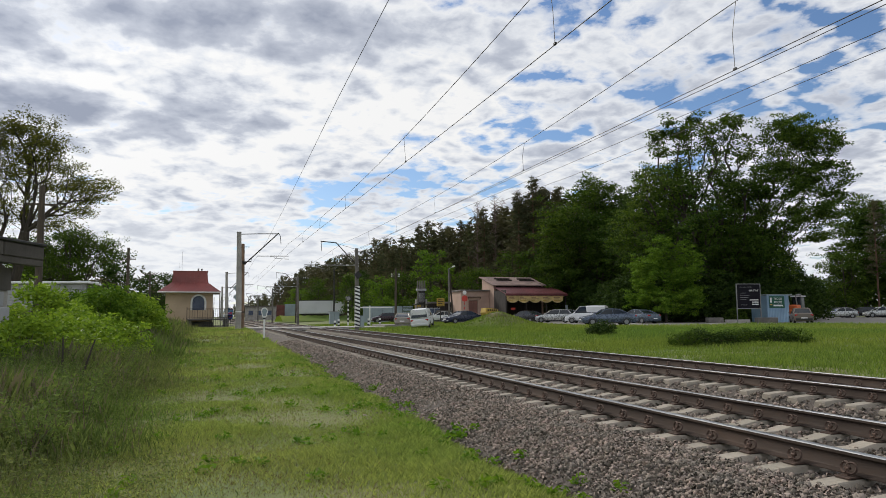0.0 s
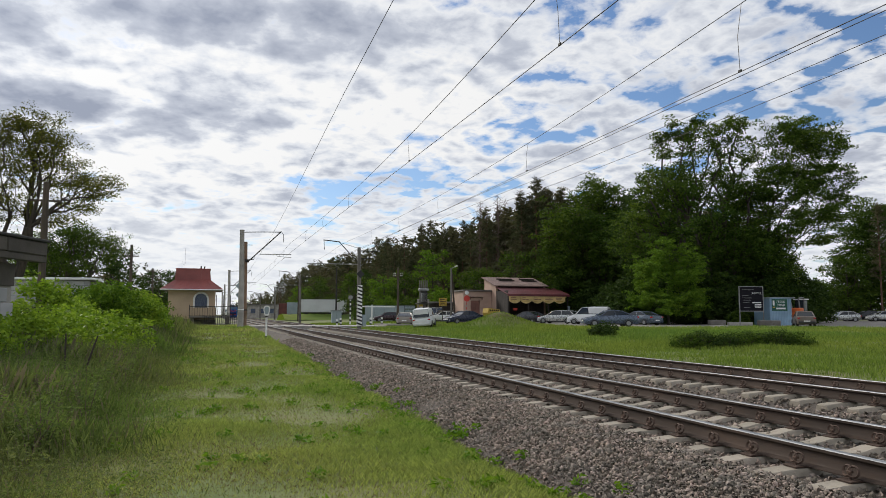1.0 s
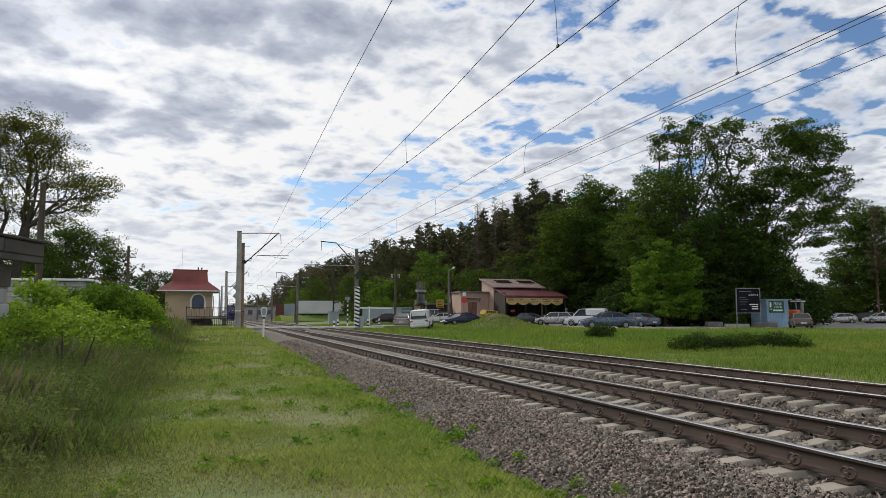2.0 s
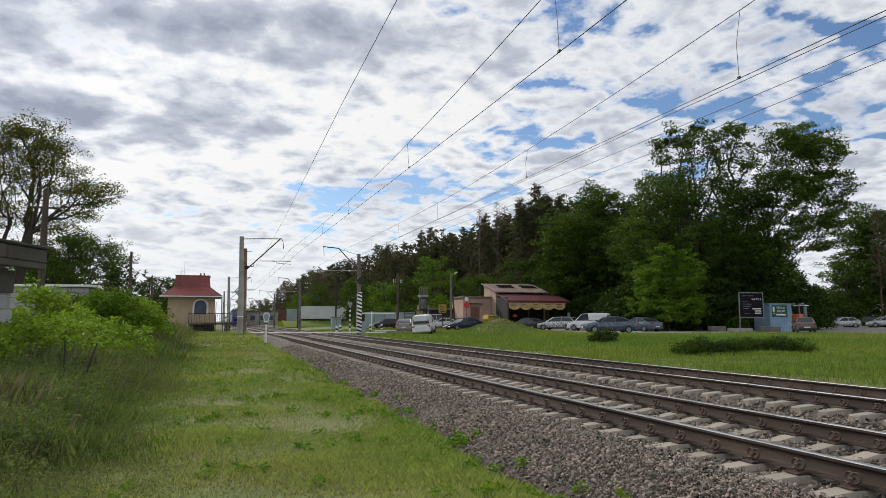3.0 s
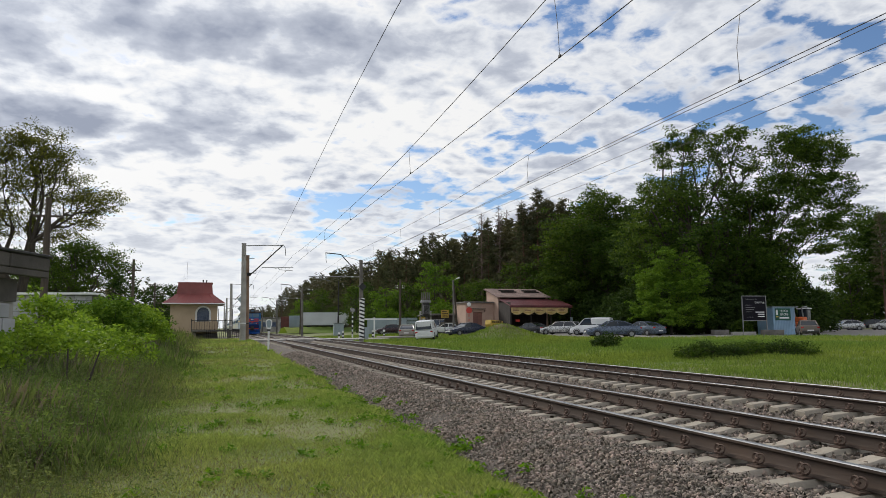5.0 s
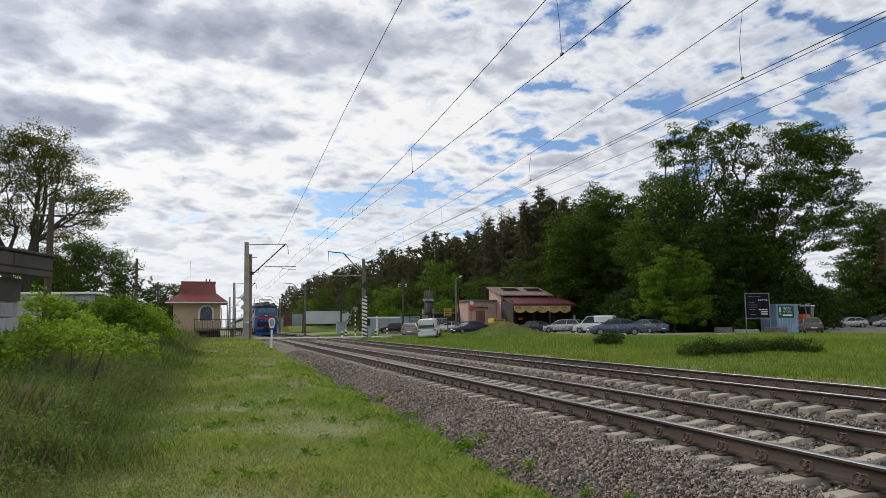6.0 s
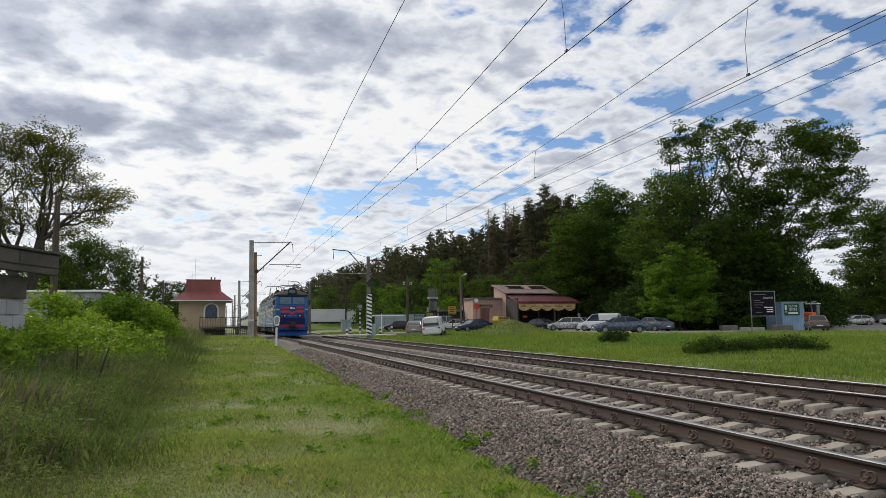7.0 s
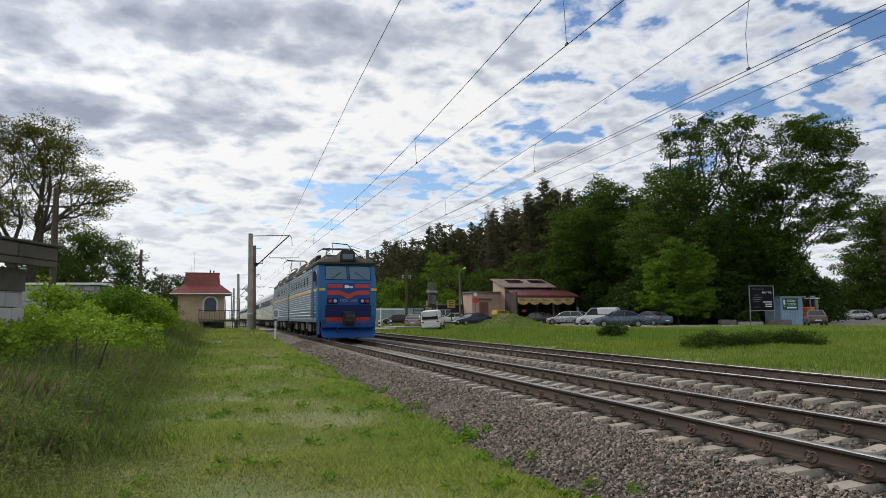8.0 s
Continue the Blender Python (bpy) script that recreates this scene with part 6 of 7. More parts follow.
def car(kind, x, y, heading, paint, label, group="parked cars", lift=0.06, tilt=0.0, pitch=0.0, panel_rear=False):
    """A parked car, its nose towards local +x: shell, glasshouse, roof, wheels, lamps, bumpers."""
    L, W, H, pr = CARS[kind]
    t = thing(kind if kind in ("van", ) else "car", pose(x, y, gz(x, y) + lift, tilt, pitch, heading), label, "van" if kind == "van" else "car", group)
    X = lambda u: L / 2 - u * L
    (u0, z0), (u1, z1), (u2, z2), (u3, z3), (u4, z4), (u5, z5) = pr
    hw = W / 2

    def section(u, ztop, k=1.0, zb=0.24):
        w = hw * k
        return [(X(u), -w * 0.92, zb), (X(u), -w, zb + 0.18), (X(u), -w * 1.0, ztop - 0.18), (X(u), -w * 0.93, ztop - 0.03), (X(u), -w * 0.75, ztop),
                (X(u), w * 0.75, ztop), (X(u), w * 0.93, ztop - 0.03), (X(u), w * 1.0, ztop - 0.18), (X(u), w, zb + 0.18), (X(u), w * 0.92, zb)]
    bs = [section(0.0, z0 - 0.06, 0.80, 0.30), section(0.015, z0, 0.9), section(0.07, z0 + 0.05, 0.97), section(u1, z1), section((u1 + u4) / 2, (z1 + z4) / 2), section(u4 if u4 < 0.95 else 0.93, z4), section(0.965, z5, 0.96), section(0.99, z5 - 0.04, 0.90), section(1.0, z5 - 0.2, 0.84, 0.32)]
    body = part("body", B().loft(bs), paint, t)
    # glasshouse
    g = lambda u, z, w: [(X(u), -w, z), (X(u), w, z)]
    a, b_, c, d = g(u1 + 0.01, z1 - 0.05, hw * 0.93), g(u2, z2 - 0.05, hw * 0.74), g(u3, z3 - 0.05, hw * 0.74), g(u4, z4 - 0.05, hw * 0.92)
    part("glasshouse", B().add([*a, *b_, *c, *d], [(0, 1, 3, 2), (2, 3, 5, 4), (4, 5, 7, 6), (0, 2, 4, 6), (1, 7, 5, 3), (0, 6, 7, 1)]), M_GLASS, t, "dark tinted glass")
    ro = [(X(u2 - 0.01), -hw * 0.76, z2 - 0.06), (X(u2 + 0.05), -hw * 0.72, z2), (X((u2 + u3) / 2), -hw * 0.70, max(z2, z3) + 0.02), (X(u3 - 0.03), -hw * 0.72, z3), (X(u3 + 0.01), -hw * 0.76, z3 - 0.06)]
    part("roof", B().loft([[p, (p[0], -p[1], p[2]), (p[0], -p[1] * 1.02, p[2] - 0.05), (p[0], p[1] * 1.02, p[2] - 0.05)] for p in ro]), paint, t)
    um = (u2 + u3) / 2
    for s in (-1, 1):
        part("pillar", B().tube([(X(u1 + 0.01), s * hw * 0.93, z1 - 0.05), (X(u2), s * hw * 0.745, z2 - 0.05)], 0.035, 5), paint, t)
        part("pillar", B().tube([(X(u3), s * hw * 0.745, z3 - 0.05), (X(u4), s * hw * 0.92, z4 - 0.05)], 0.05, 5), paint, t)
        part("pillar", B().tube([(X(um), s * hw * 0.945, z1 - 0.02), (X(um), s * hw * 0.75, max(z2, z3) - 0.04)], 0.035, 5), paint, t)
    if kind == "van":
        part("cargo_side", B().box(X(0.97), X(0.52), -hw * 0.90, hw * 0.90, 1.0, 1.80, 0.08), paint, t)
        part("rear_window", B().box(X(0.978), X(0.969), -hw * 0.72, hw * 0.72, 1.12, 1.62, 0.02), paint if panel_rear else M_GLASS, t)
    for s in (-1, 1):
        for u in (0.175, 0.80):
            w = part("wheel", B().tube([(X(u), s * (hw - 0.20), 0.31), (X(u), s * (hw - 0.17), 0.31), (X(u), s * (hw - 0.02), 0.31), (X(u), s * (hw + 0.005), 0.31)], [0.28, 0.31, 0.31, 0.28], 18), M_TYRE, t)
            part("rim", B().tube([(X(u), s * (hw - 0.02), 0.31), (X(u), s * (hw + 0.012), 0.31)], [0.20, 0.19], 14), M_RIM, w)
            part("wheel_arch", B().tube([(X(u) + 0.37 * math.cos(q), s * (hw + 0.001), 0.31 + 0.37 * math.sin(q)) for q in [math.pi * i / 8 for i in range(9)]], 0.03, 4), M_TRIM, body)
        part("headlight", B().box(X(0.055), X(0.012), s * hw * 0.55, s * hw * 0.86, z0 - 0.12, z0 + 0.0, 0.03), M_HEAD, t)
        part("taillight", B().box(X(0.998), X(0.955), s * hw * 0.62, s * hw * 0.94, z5 - 0.24, z5 - 0.08, 0.03), M_TAIL, t)
        part("mirror", B().box(X(u1 + 0.06), X(u1 + 0.03), s * (hw + 0.02), s * (hw + 0.16), z1 + 0.0, z1 + 0.12, 0.03), paint, t)
        part("door_handle", B().box(X(um + 0.05), X(um + 0.02), s * (hw + 0.001), s * (hw + 0.02), z1 - 0.16, z1 - 0.13), M_TRIM, t)
        part("sill", B().box(X(0.72), X(0.26), s * (hw - 0.08), s * (hw - 0.01), 0.20, 0.30, 0.02), M_TRIM, t)
    part("front_bumper", B().box(X(0.02), X(-0.008), -hw * 0.82, hw * 0.82, 0.28, 0.44, 0.04), M_TRIM if kind == "saloon" else paint, t)
    part("grille", B().box(X(0.02), X(-0.004), -hw * 0.42, hw * 0.42, 0.50, z0 - 0.10, 0.02), M_TRIM, t)
    part("rear_bumper", B().box(X(1.012), X(0.975), -hw * 0.86, hw * 0.86, 0.30, 0.50, 0.04), M_TRIM if kind == "saloon" else paint, t)
    for u in (-0.006, 1.008):
        part("number_plate", B().box(X(u) - 0.01, X(u) + 0.01, -0.26, 0.26, 0.46, 0.57), M_WHITE, t)
    return t


def car_paint(name, c, metal=0.3, rough=0.28):
    m = material(name, c, rough, metal, vary=0.06, scale=1.5, bump=0)
    m.node_tree.nodes["Principled BSDF"].inputs["Coat Weight"].default_value = 0.15
    return m


P_BLUEGREY = car_paint("paint_steel_blue", (0.095, 0.12, 0.165), 0.5)
P_SILVER = car_paint("paint_silver", (0.42, 0.43, 0.42), 0.6)
P_WHITE = car_paint("paint_white", (0.70, 0.71, 0.72), 0.0, 0.35)
P_NAVY = car_paint("paint_navy", (0.012, 0.018, 0.04), 0.2)
P_BLACK = car_paint("paint_black", (0.014, 0.015, 0.018), 0.2)
P_PLUM = car_paint("paint_plum", (0.035, 0.016, 0.022), 0.3)
P_GREIGE = car_paint("paint_faded_beige", (0.26, 0.235, 0.20), 0.1, 0.45)
P_BEIGE = car_paint("paint_beige_brown", (0.13, 0.105, 0.085), 0.1, 0.45)
P_TEAL = car_paint("paint_grey_blue", (0.085, 0.11, 0.14), 0.4)
P_GOLD = car_paint("paint_pale_gold", (0.52, 0.36, 0.20), 0.3)

car("sedan", 27.6, 48.6, 164, P_BLUEGREY, "steel-blue saloon parked at the edge of the car park")
car("van", 32.9, 61.2, 136, P_WHITE, "white small delivery van among parked cars")
car("sedan", 36.4, 57.0, 100, P_TEAL, "grey-blue older saloon under the trees")
car("estate", 31.9, 66.2, 128, P_SILVER, "silver estate car before the shop")
car("sedan", 30.4, 71.0, 112, P_BLACK, "black saloon before the shop canopy")
car("sedan", 21.7, 69.6, 196, P_NAVY, "dark navy saloon by the earth mound")
car("sedan", 25.0, 86.5, 158, P_WHITE, "white saloon beside the low shed")
car("van", 14.5, 60.8, 66, P_WHITE, "white van leaning on uneven ground, seen from behind", tilt=-4, pitch=-3, panel_rear=True)
car("hatch", 15.0, 69.9, 70, P_GREIGE, "faded beige older hatchback on the grass")
car("hatch", 18.7, 93.8, 176, P_PLUM, "dark plum hatchback by the sheet fence")
car("saloon", 47.4, 47.0, 52, P_BEIGE, "worn beige-brown older saloon beside the kiosk")
for kind, x, y, a, p, lab in (("estate", 77.2, 70.6, 150, P_BLACK, "dark estate car in the far yard"), ("hatch", 75.6, 68.0, 152, P_SILVER, "silver hatchback in the far yard"),
                              ("sedan", 79.4, 67.6, 148, P_BLACK, "black saloon in the far yard"), ("hatch", 79.0, 64.8, 150, P_SILVER, "silver hatchback in the far yard"),
                              ("sedan", 82.2, 65.0, 146, P_GOLD, "pale gold saloon in the far yard"), ("sedan", 86.0, 64.0, 150, P_BLACK, "black saloon in the far yard")):
    car(kind, x, y, a, p, lab)


# ---- the train ----
M_LBLUE = material("loco_light_blue", (0.021, 0.118, 0.30), 0.45, spec=0.25, vary=0.08, scale=1.5, bump=0.03, stain=0.15, stain_color=(0.06, 0.09, 0.12))
M_MBLUE = material("loco_royal_blue", (0.010, 0.062, 0.25), 0.45, spec=0.25, vary=0.08, scale=1.5, bump=0.03, stain=0.12, stain_color=(0.02, 0.04, 0.1))
M_DBLUE = material("loco_navy", (0.007, 0.016, 0.085), 0.5, spec=0.2, vary=0.1, scale=1.5, bump=0.03)
M_SIDE = material("loco_side_grey_blue", (0.10, 0.16, 0.235), 0.45, 0.1, vary=0.1, scale=1.2, bump=0.03, stain=0.2, stain_color=(0.13, 0.15, 0.17))
M_RIB = material("loco_rib_pale", (0.28, 0.36, 0.45), 0.42, 0.2, vary=0.08, scale=2, bump=0.02)
M_STRIPE_R = material("loco_red", (0.43, 0.036, 0.026), 0.42, vary=0.08, scale=2, bump=0.02)
M_STRIPE_Y = material("loco_yellow", (0.62, 0.40, 0.07), 0.45, vary=0.08, scale=2, bump=0.02)
M_ROOFD = material("loco_roof_brown", (0.036, 0.030, 0.027), 0.8, spec=0.2, vary=0.25, scale=2, bump=0.15, stain=0.3, stain_color=(0.07, 0.058, 0.05))
M_UNDER = material("underframe_grime", (0.035, 0.030, 0.027), 0.9, vary=0.3, scale=5, bump=0.3, stain=0.4, stain_color=(0.08, 0.06, 0.045))
M_COACH = material("coach_pale", (0.42, 0.46, 0.49), 0.45, vary=0.08, scale=1, bump=0.03, stain=0.15, stain_color=(0.25, 0.26, 0.26))
M_COACH_Y = material("coach_cream_rib", (0.60, 0.56, 0.36), 0.45, 0.1, vary=0.08, scale=1, bump=0.02)
# pale blue base colour stands in for bright sky mirrored in the glass
M_WIND = glass_mat("windscreen", (0.07, 0.13, 0.19), 0.08)
M_LAMP = material("headlamp_glass", (0.34, 0.36, 0.38), 0.2, vary=0.05, scale=8, bump=0)

FACE = ((0.92, 0.30, 1.46), (1.05, 0.26, 1.49), (1.70, 0.24, 1.50), (2.68, 0.24, 1.50), (3.62, 0.66, 1.46))


def face_y(z):
    return float(np.interp(z, [f[0] for f in FACE], [f[1] for f in FACE]))


def plan_ring(z, f, w, back):
    return [(-w, back, z), (-w, f + 0.42, z), (-w + 0.05, f + 0.20, z), (-w + 0.20, f + 0.06, z), (-w + 0.45, f, z), (w - 0.45, f, z), (w - 0.20, f + 0.06, z), (w - 0.05, f + 0.20, z), (w, f + 0.42, z), (w, back, z)]


def bogie(t, y):
    bg = part("bogie", B().box(-1.22, -1.05, y - 2.2, y + 2.2, 0.45, 0.85, 0.06).box(1.05, 1.22, y - 2.2, y + 2.2, 0.45, 0.85, 0.06).box(-1.05, 1.05, y - 0.3, y + 0.3, 0.45, 0.8, 0.05)
              .box(-1.30, -1.20, y - 1.75, y - 1.25, 0.4, 0.8, 0.05).box(-1.30, -1.20, y + 1.25, y + 1.75, 0.4, 0.8, 0.05).tube([(-1.26, y - 0.7, 0.45), (-1.26, y - 0.7, 1.0)], 0.11, 8).tube([(-1.26, y + 0.7, 0.45), (-1.26, y + 0.7, 1.0)], 0.11, 8), M_UNDER, t)
    return bg


def wheelset(t, y, r=0.6):
    b = B()
    for s in (-1, 1):
        b.tube([(s * 0.72, 0, 0), (s * 0.74, 0, 0), (s * 0.755, 0, 0), (s * 0.87, 0, 0)], [r + 0.03, r + 0.03, r, r], 24)
        for k in range(6):
            b.box(s * 0.875, s * 0.90, -0.05, 0.05, 0.12, r - 0.08, m=pose(0, 0, 0, k * 60))
    b.tube([(-0.95, 0, 0), (0.95, 0, 0)], 0.09, 10)
    return part("wheelset", b, M_UNDER, t, m=pose(0, y, r))


def pantograph(t, y, z=4.25, h=1.0):
    p = part("pantograph", B().box(-0.7, 0.7, y - 0.9, y + 0.9, z, z + 0.06, 0.02), M_IRON, t, "raised steel pantograph" if h > 0.8 else "folded steel pantograph")
    fr = B()
    for s in (-1, 1):
        if h > 0.8:
            fr.tube([(s * 0.5, y + 0.1, z), (s * 0.45, y - 0.9, z + h * 0.5), (s * 0.35, y + 0.0, z + h)], 0.025, 5)
            fr.tube([(s * 0.5, y - 0.1, z), (s * 0.45, y + 0.9, z + h * 0.5), (s * 0.35, y + 0.0, z + h)], 0.025, 5)
        else:
            fr.tube([(s * 0.5, y - 1.1, z + 0.12), (s * 0.45, y + 1.1, z + 0.2), (s * 0.35, y, z + h)], 0.025, 5)
    part("frame", fr, M_IRON, p)
    for o in (-0.25, 0.25):
        part("collector_head", B().tube([(-1.0, y + o, z + h - 0.12), (-0.75, y + o, z + h + 0.05), (0.75, y + o, z + h + 0.05), (1.0, y + o, z + h - 0.12)], 0.03, 6), M_IRON, p)
    for x in (-0.6, 0.6):
        for o in (-0.8, 0.8):
            part("insulator", B().tube([(x, y + o, z - 0.25), (x, y + o, z - 0.15), (x, y + o, z)], [0.07, 0.10, 0.06], 8), M_WHITE, p)


def loco_section(cab, label):
    t = thing("locomotive", pose(0.8, 279.5 if cab else 296.3, 0), label, "locomotive", "train")
    end = 16.3
    rings = [plan_ring(z, f if cab else 0.15, w if cab else 1.5, end) for z, f, w in FACE]
    body = part("body", B().loft(rings), M_LBLUE if cab else M_SIDE, t, "light blue body shell")
    rr = [(3.625, 0.50, 1.52), (3.72, 0.52, 1.53), (3.86, 0.85, 1.42), (4.02, 1.35, 1.15), (4.14, 2.0, 0.75), (4.17, 2.6, 0.3)] if cab else [(3.625, 0.15, 1.52), (3.72, 0.15, 1.53), (3.86, 0.2, 1.42), (4.02, 0.3, 1.15), (4.14, 0.4, 0.75), (4.17, 0.5, 0.3)]
    roof = part("roof", B().loft([plan_ring(z, f, w, end) for z, f, w in rr]), M_ROOFD, t, "dark brown roof")
    y0 = 2.75 if cab else 0.3
    for s in (-1, 1):
        sd = part("side_panel", B().box(s * 1.502, s * 1.512, y0, end - 0.1, 1.05, 3.55), M_SIDE, t, "ribbed grey-blue side")
        for k in range(19):
            z = 1.14 + k * 0.127
            part("rib", B().tube([(s * 1.515, y0 + 0.02, z), (s * 1.515, end - 0.12, z)], 0.030, 6), M_RIB, sd)
        part("stripe", B().box(s * 1.512, s * 1.552, y0, end - 0.1, 2.27, 2.40, 0.005), M_STRIPE_Y, sd, "yellow waist stripe")
        for i in range(7):
            y = y0 + 1.9 + i * 1.55
            w = part("side_window", B().box(s * 1.512, s * 1.556, y, y + 0.42, 2.74, 3.14, 0.02), M_GLASS, sd)
            part("window_frame", B().box(s * 1.512, s * 1.56, y - 0.05, y + 0.47, 3.143, 3.19).box(s * 1.512, s * 1.56, y - 0.05, y + 0.47, 2.69, 2.737), M_SIDE, w)
        part("sole_bar", B().box(s * 1.40, s * 1.515, y0 - 1.9 if cab else y0, end, 0.90, 1.045, 0.01), M_SIDE, t)
        for i in range(9):
            y = y0 + 0.3 + i * 1.5
            lv = part("roof_grille", B().prism([(s * 1.48, 3.58), (s * 1.56, 3.58), (s * 1.22, 4.26), (s * 1.02, 4.28), (s * 1.0, 3.95)], "y", y, y + 1.12), M_UNDER if i % 4 != 2 else M_COACH_Y, t, "slanted roof grille")
            for q in range(3):
                part("louvre", B().tube([(s * (1.52 - 0.085 * q), y + 0.04, 3.70 + 0.17 * q), (s * (1.52 - 0.085 * q), y + 1.24, 3.70 + 0.17 * q)], 0.018, 4), M_ROOFD, lv)
        if cab:
            dr = part("cab_door", B().box(s * 1.502, s * 1.518, 2.0, 2.65, 0.95, 3.4, 0.01), M_LBLUE, t)
            part("door_window", B().box(s * 1.518, s * 1.524, 2.12, 2.52, 2.45, 3.2, 0.004), M_GLASS, dr)
            part("handrail", B().tube([(s * 1.56, 1.95, 1.0), (s * 1.56, 1.95, 2.3)], 0.02, 5).tube([(s * 1.56, 2.7, 1.0), (s * 1.56, 2.7, 2.3)], 0.02, 5), M_STEEL, dr)
            part("cab_side_window", B().box(s * 1.501, s * 1.508, 0.95, 1.7, 2.55, 3.35, 0.004), M_GLASS, t)
            part("side_stripe", B().box(s * 1.502, s * 1.512, 0.66, 2.0, 2.27, 2.40), M_STRIPE_Y, t)
            part("mirror", B().box(s * 1.56, s * 1.72, 0.80, 0.88, 2.75, 3.25, 0.02), M_BLACK, t)
            for k in range(9):
                part("cab_rib", B().tube([(s * 1.505, 1.05, 1.25 + k * 0.127), (s * 1.505, 1.9, 1.25 + k * 0.127)], 0.018, 5), M_RIB, t)
        for y in (4.5, 8.2, 11.8):
            part("equipment_box", B().box(s * 1.05, s * 1.42, y - 0.7, y + 0.6, 0.35, 0.86, 0.05), M_UNDER, t)
        part("vent_pipe", B().tube([(s * 1.38, 6.0, 0.9), (s * 1.38, 6.0, 0.5)], 0.05, 6), M_STEEL, t)
    part("underframe", B().box(-1.3, 1.3, 0.6, end - 0.3, 0.72, 0.915, 0.03), M_UNDER, t)
    part("roof_pipe", B().tube([(-0.5, 3.2, 4.3), (-0.5, end - 1, 4.3)], 0.04, 5).tube([(0.35, 3.2, 4.35), (0.35, end - 1, 4.35)], 0.03, 5), M_ROOFD, roof)
    for i in range(6):
        part("roof_insulator", B().tube([(0.35, 3.6 + i * 2.2, 4.1), (0.35, 3.6 + i * 2.2, 4.34)], [0.09, 0.05], 8), M_DOOR, roof)
    part("roof_box", B().box(-0.7, 0.7, 8.5, 11.2, 4.1, 4.42, 0.08), M_ROOFD, roof)
    part("conductor_arch", B().tube([(-0.9, 2.2, 4.1), (-0.85, 2.1, 4.45), (-0.4, 2.05, 4.55), (0.5, 2.05, 4.55), (0.9, 2.1, 4.4)], 0.03, 6), M_STEEL, roof)
    pantograph(t, 4.6, 4.3, 0.42)
    if not cab:
        pantograph(t, 1.6 + 9.5, 4.3, 1.58)
    for y in (3.9, 12.5):
        bogie(t, y)
    sets = [wheelset(t, y) for y in (2.4, 5.4, 11.0, 14.0)]
    if cab:
        def panel(name, x0, x1, z0, z1, mat, parent, lift=0.012, lab=""):
            prof = [(face_y(z0) - lift, z0), (face_y(z1) - lift, z1), (face_y(z1) + 0.02, z1), (face_y(z0) + 0.02, z0)]
            return part(name, B().prism(prof, "x", x0, x1), mat, parent, lab)
        mask = panel("mask", -1.07, 1.07, 1.56, 2.66, M_MBLUE, t, 0.012, "royal blue face panel")
        for x0, x1 in ((-1.05, -0.30), (0.30, 1.05)):
            panel("red_band", x0, x1, 2.42, 2.60, M_STRIPE_R, mask, 0.022)
        for s in (-1, 1):
            q = [(s * 1.05, 2.28), (s * 0.42, 2.28), (0, 2.10), (0, 1.84), (s * 0.36, 2.05), (s * 1.05, 2.05)]
            part("red_chevron", B().prism(q, "y", 0.215, 0.24), M_STRIPE_R, mask, "red chevron band")
        part("emblem", B().box(-0.2, 0.0, 0.212, 0.23, 2.40, 2.55).box(0.02, 0.22, 0.212, 0.23, 2.46, 2.50).box(0.02, 0.22, 0.212, 0.23, 2.40, 2.44), M_WHITE, mask, "small white emblem")
        words("ЧС8 - 009", 0.2, M_STEEL, mask, pose(0.0, 0.222, 1.70, 90), "grey running number", 0.008)
        panel("lower_face", -1.15, 1.15, 1.08, 1.555, M_DBLUE, t, 0.010, "navy lower face")
        for s in (-1, 1):
            panel("red_stripe", s * 0.28 if s > 0 else -1.1, 1.1 if s > 0 else -0.28, 0.93, 1.075, M_STRIPE_R, t, 0.025)
            ws = part("windscreen", B().prism([(face_y(2.84) - 0.015, 2.84), (face_y(3.52) - 0.015, 3.52), (face_y(3.52) + 0.03, 3.52), (face_y(2.84) + 0.03, 2.84)], "x", s * 0.06, s * 1.12), M_WIND, t, "windscreen coloured pale for the sky it reflects")
            part("wiper", B().tube([(s * 0.9, face_y(2.86) - 0.04, 2.84), (s * 0.35, face_y(3.2) - 0.05, 3.22)], 0.014, 4), M_BLACK, ws)
            part("gasket", B().tube([(s * 0.06, face_y(2.82) - 0.02, 2.82), (s * 1.14, face_y(2.82) - 0.02, 2.82), (s * 1.14, face_y(3.54) - 0.02, 3.54), (s * 0.06, face_y(3.54) - 0.02, 3.54), (s * 0.06, face_y(2.82) - 0.02, 2.82)], 0.02, 4), M_DBLUE, ws)
            lc = part("lamp_housing", B().box(s * 0.55, s * 1.08, 0.14, 0.24, 1.62, 1.90, 0.06), M_DBLUE, t)
            part("headlight", B().tube([(s * 0.68, 0.12, 1.76), (s * 0.68, 0.15, 1.76)], 0.085, 14), M_LAMP, lc, "round headlamp behind clear glass")
            part("tail_lamp", B().tube([(s * 0.93, 0.12, 1.76), (s * 0.93, 0.15, 1.76)], 0.085, 14), M_TAIL, lc, "unlit red lamp")
            part("buffer_rail", B().tube([(s * 1.25, -0.05, 0.62), (s * 1.25, -0.05, 1.02), (s * 1.25, 0.25, 1.05)], 0.02, 5), M_BLACK, t)
            part("face_stripe", B().box(s * 1.16, s * 1.44, 0.255, 0.31, 2.27, 2.40), M_STRIPE_Y, t)
            part("brake_hose", B().tube([(s * 0.55, 0.15, 0.85), (s * 0.6, -0.12, 0.6), (s * 0.5, -0.08, 0.35)], 0.03, 6), M_BLACK, t)
        part("buffer_beam", B().box(-1.32, 1.32, 0.16, 0.5, 0.62, 0.925, 0.04), M_MBLUE, t, "royal blue buffer beam")
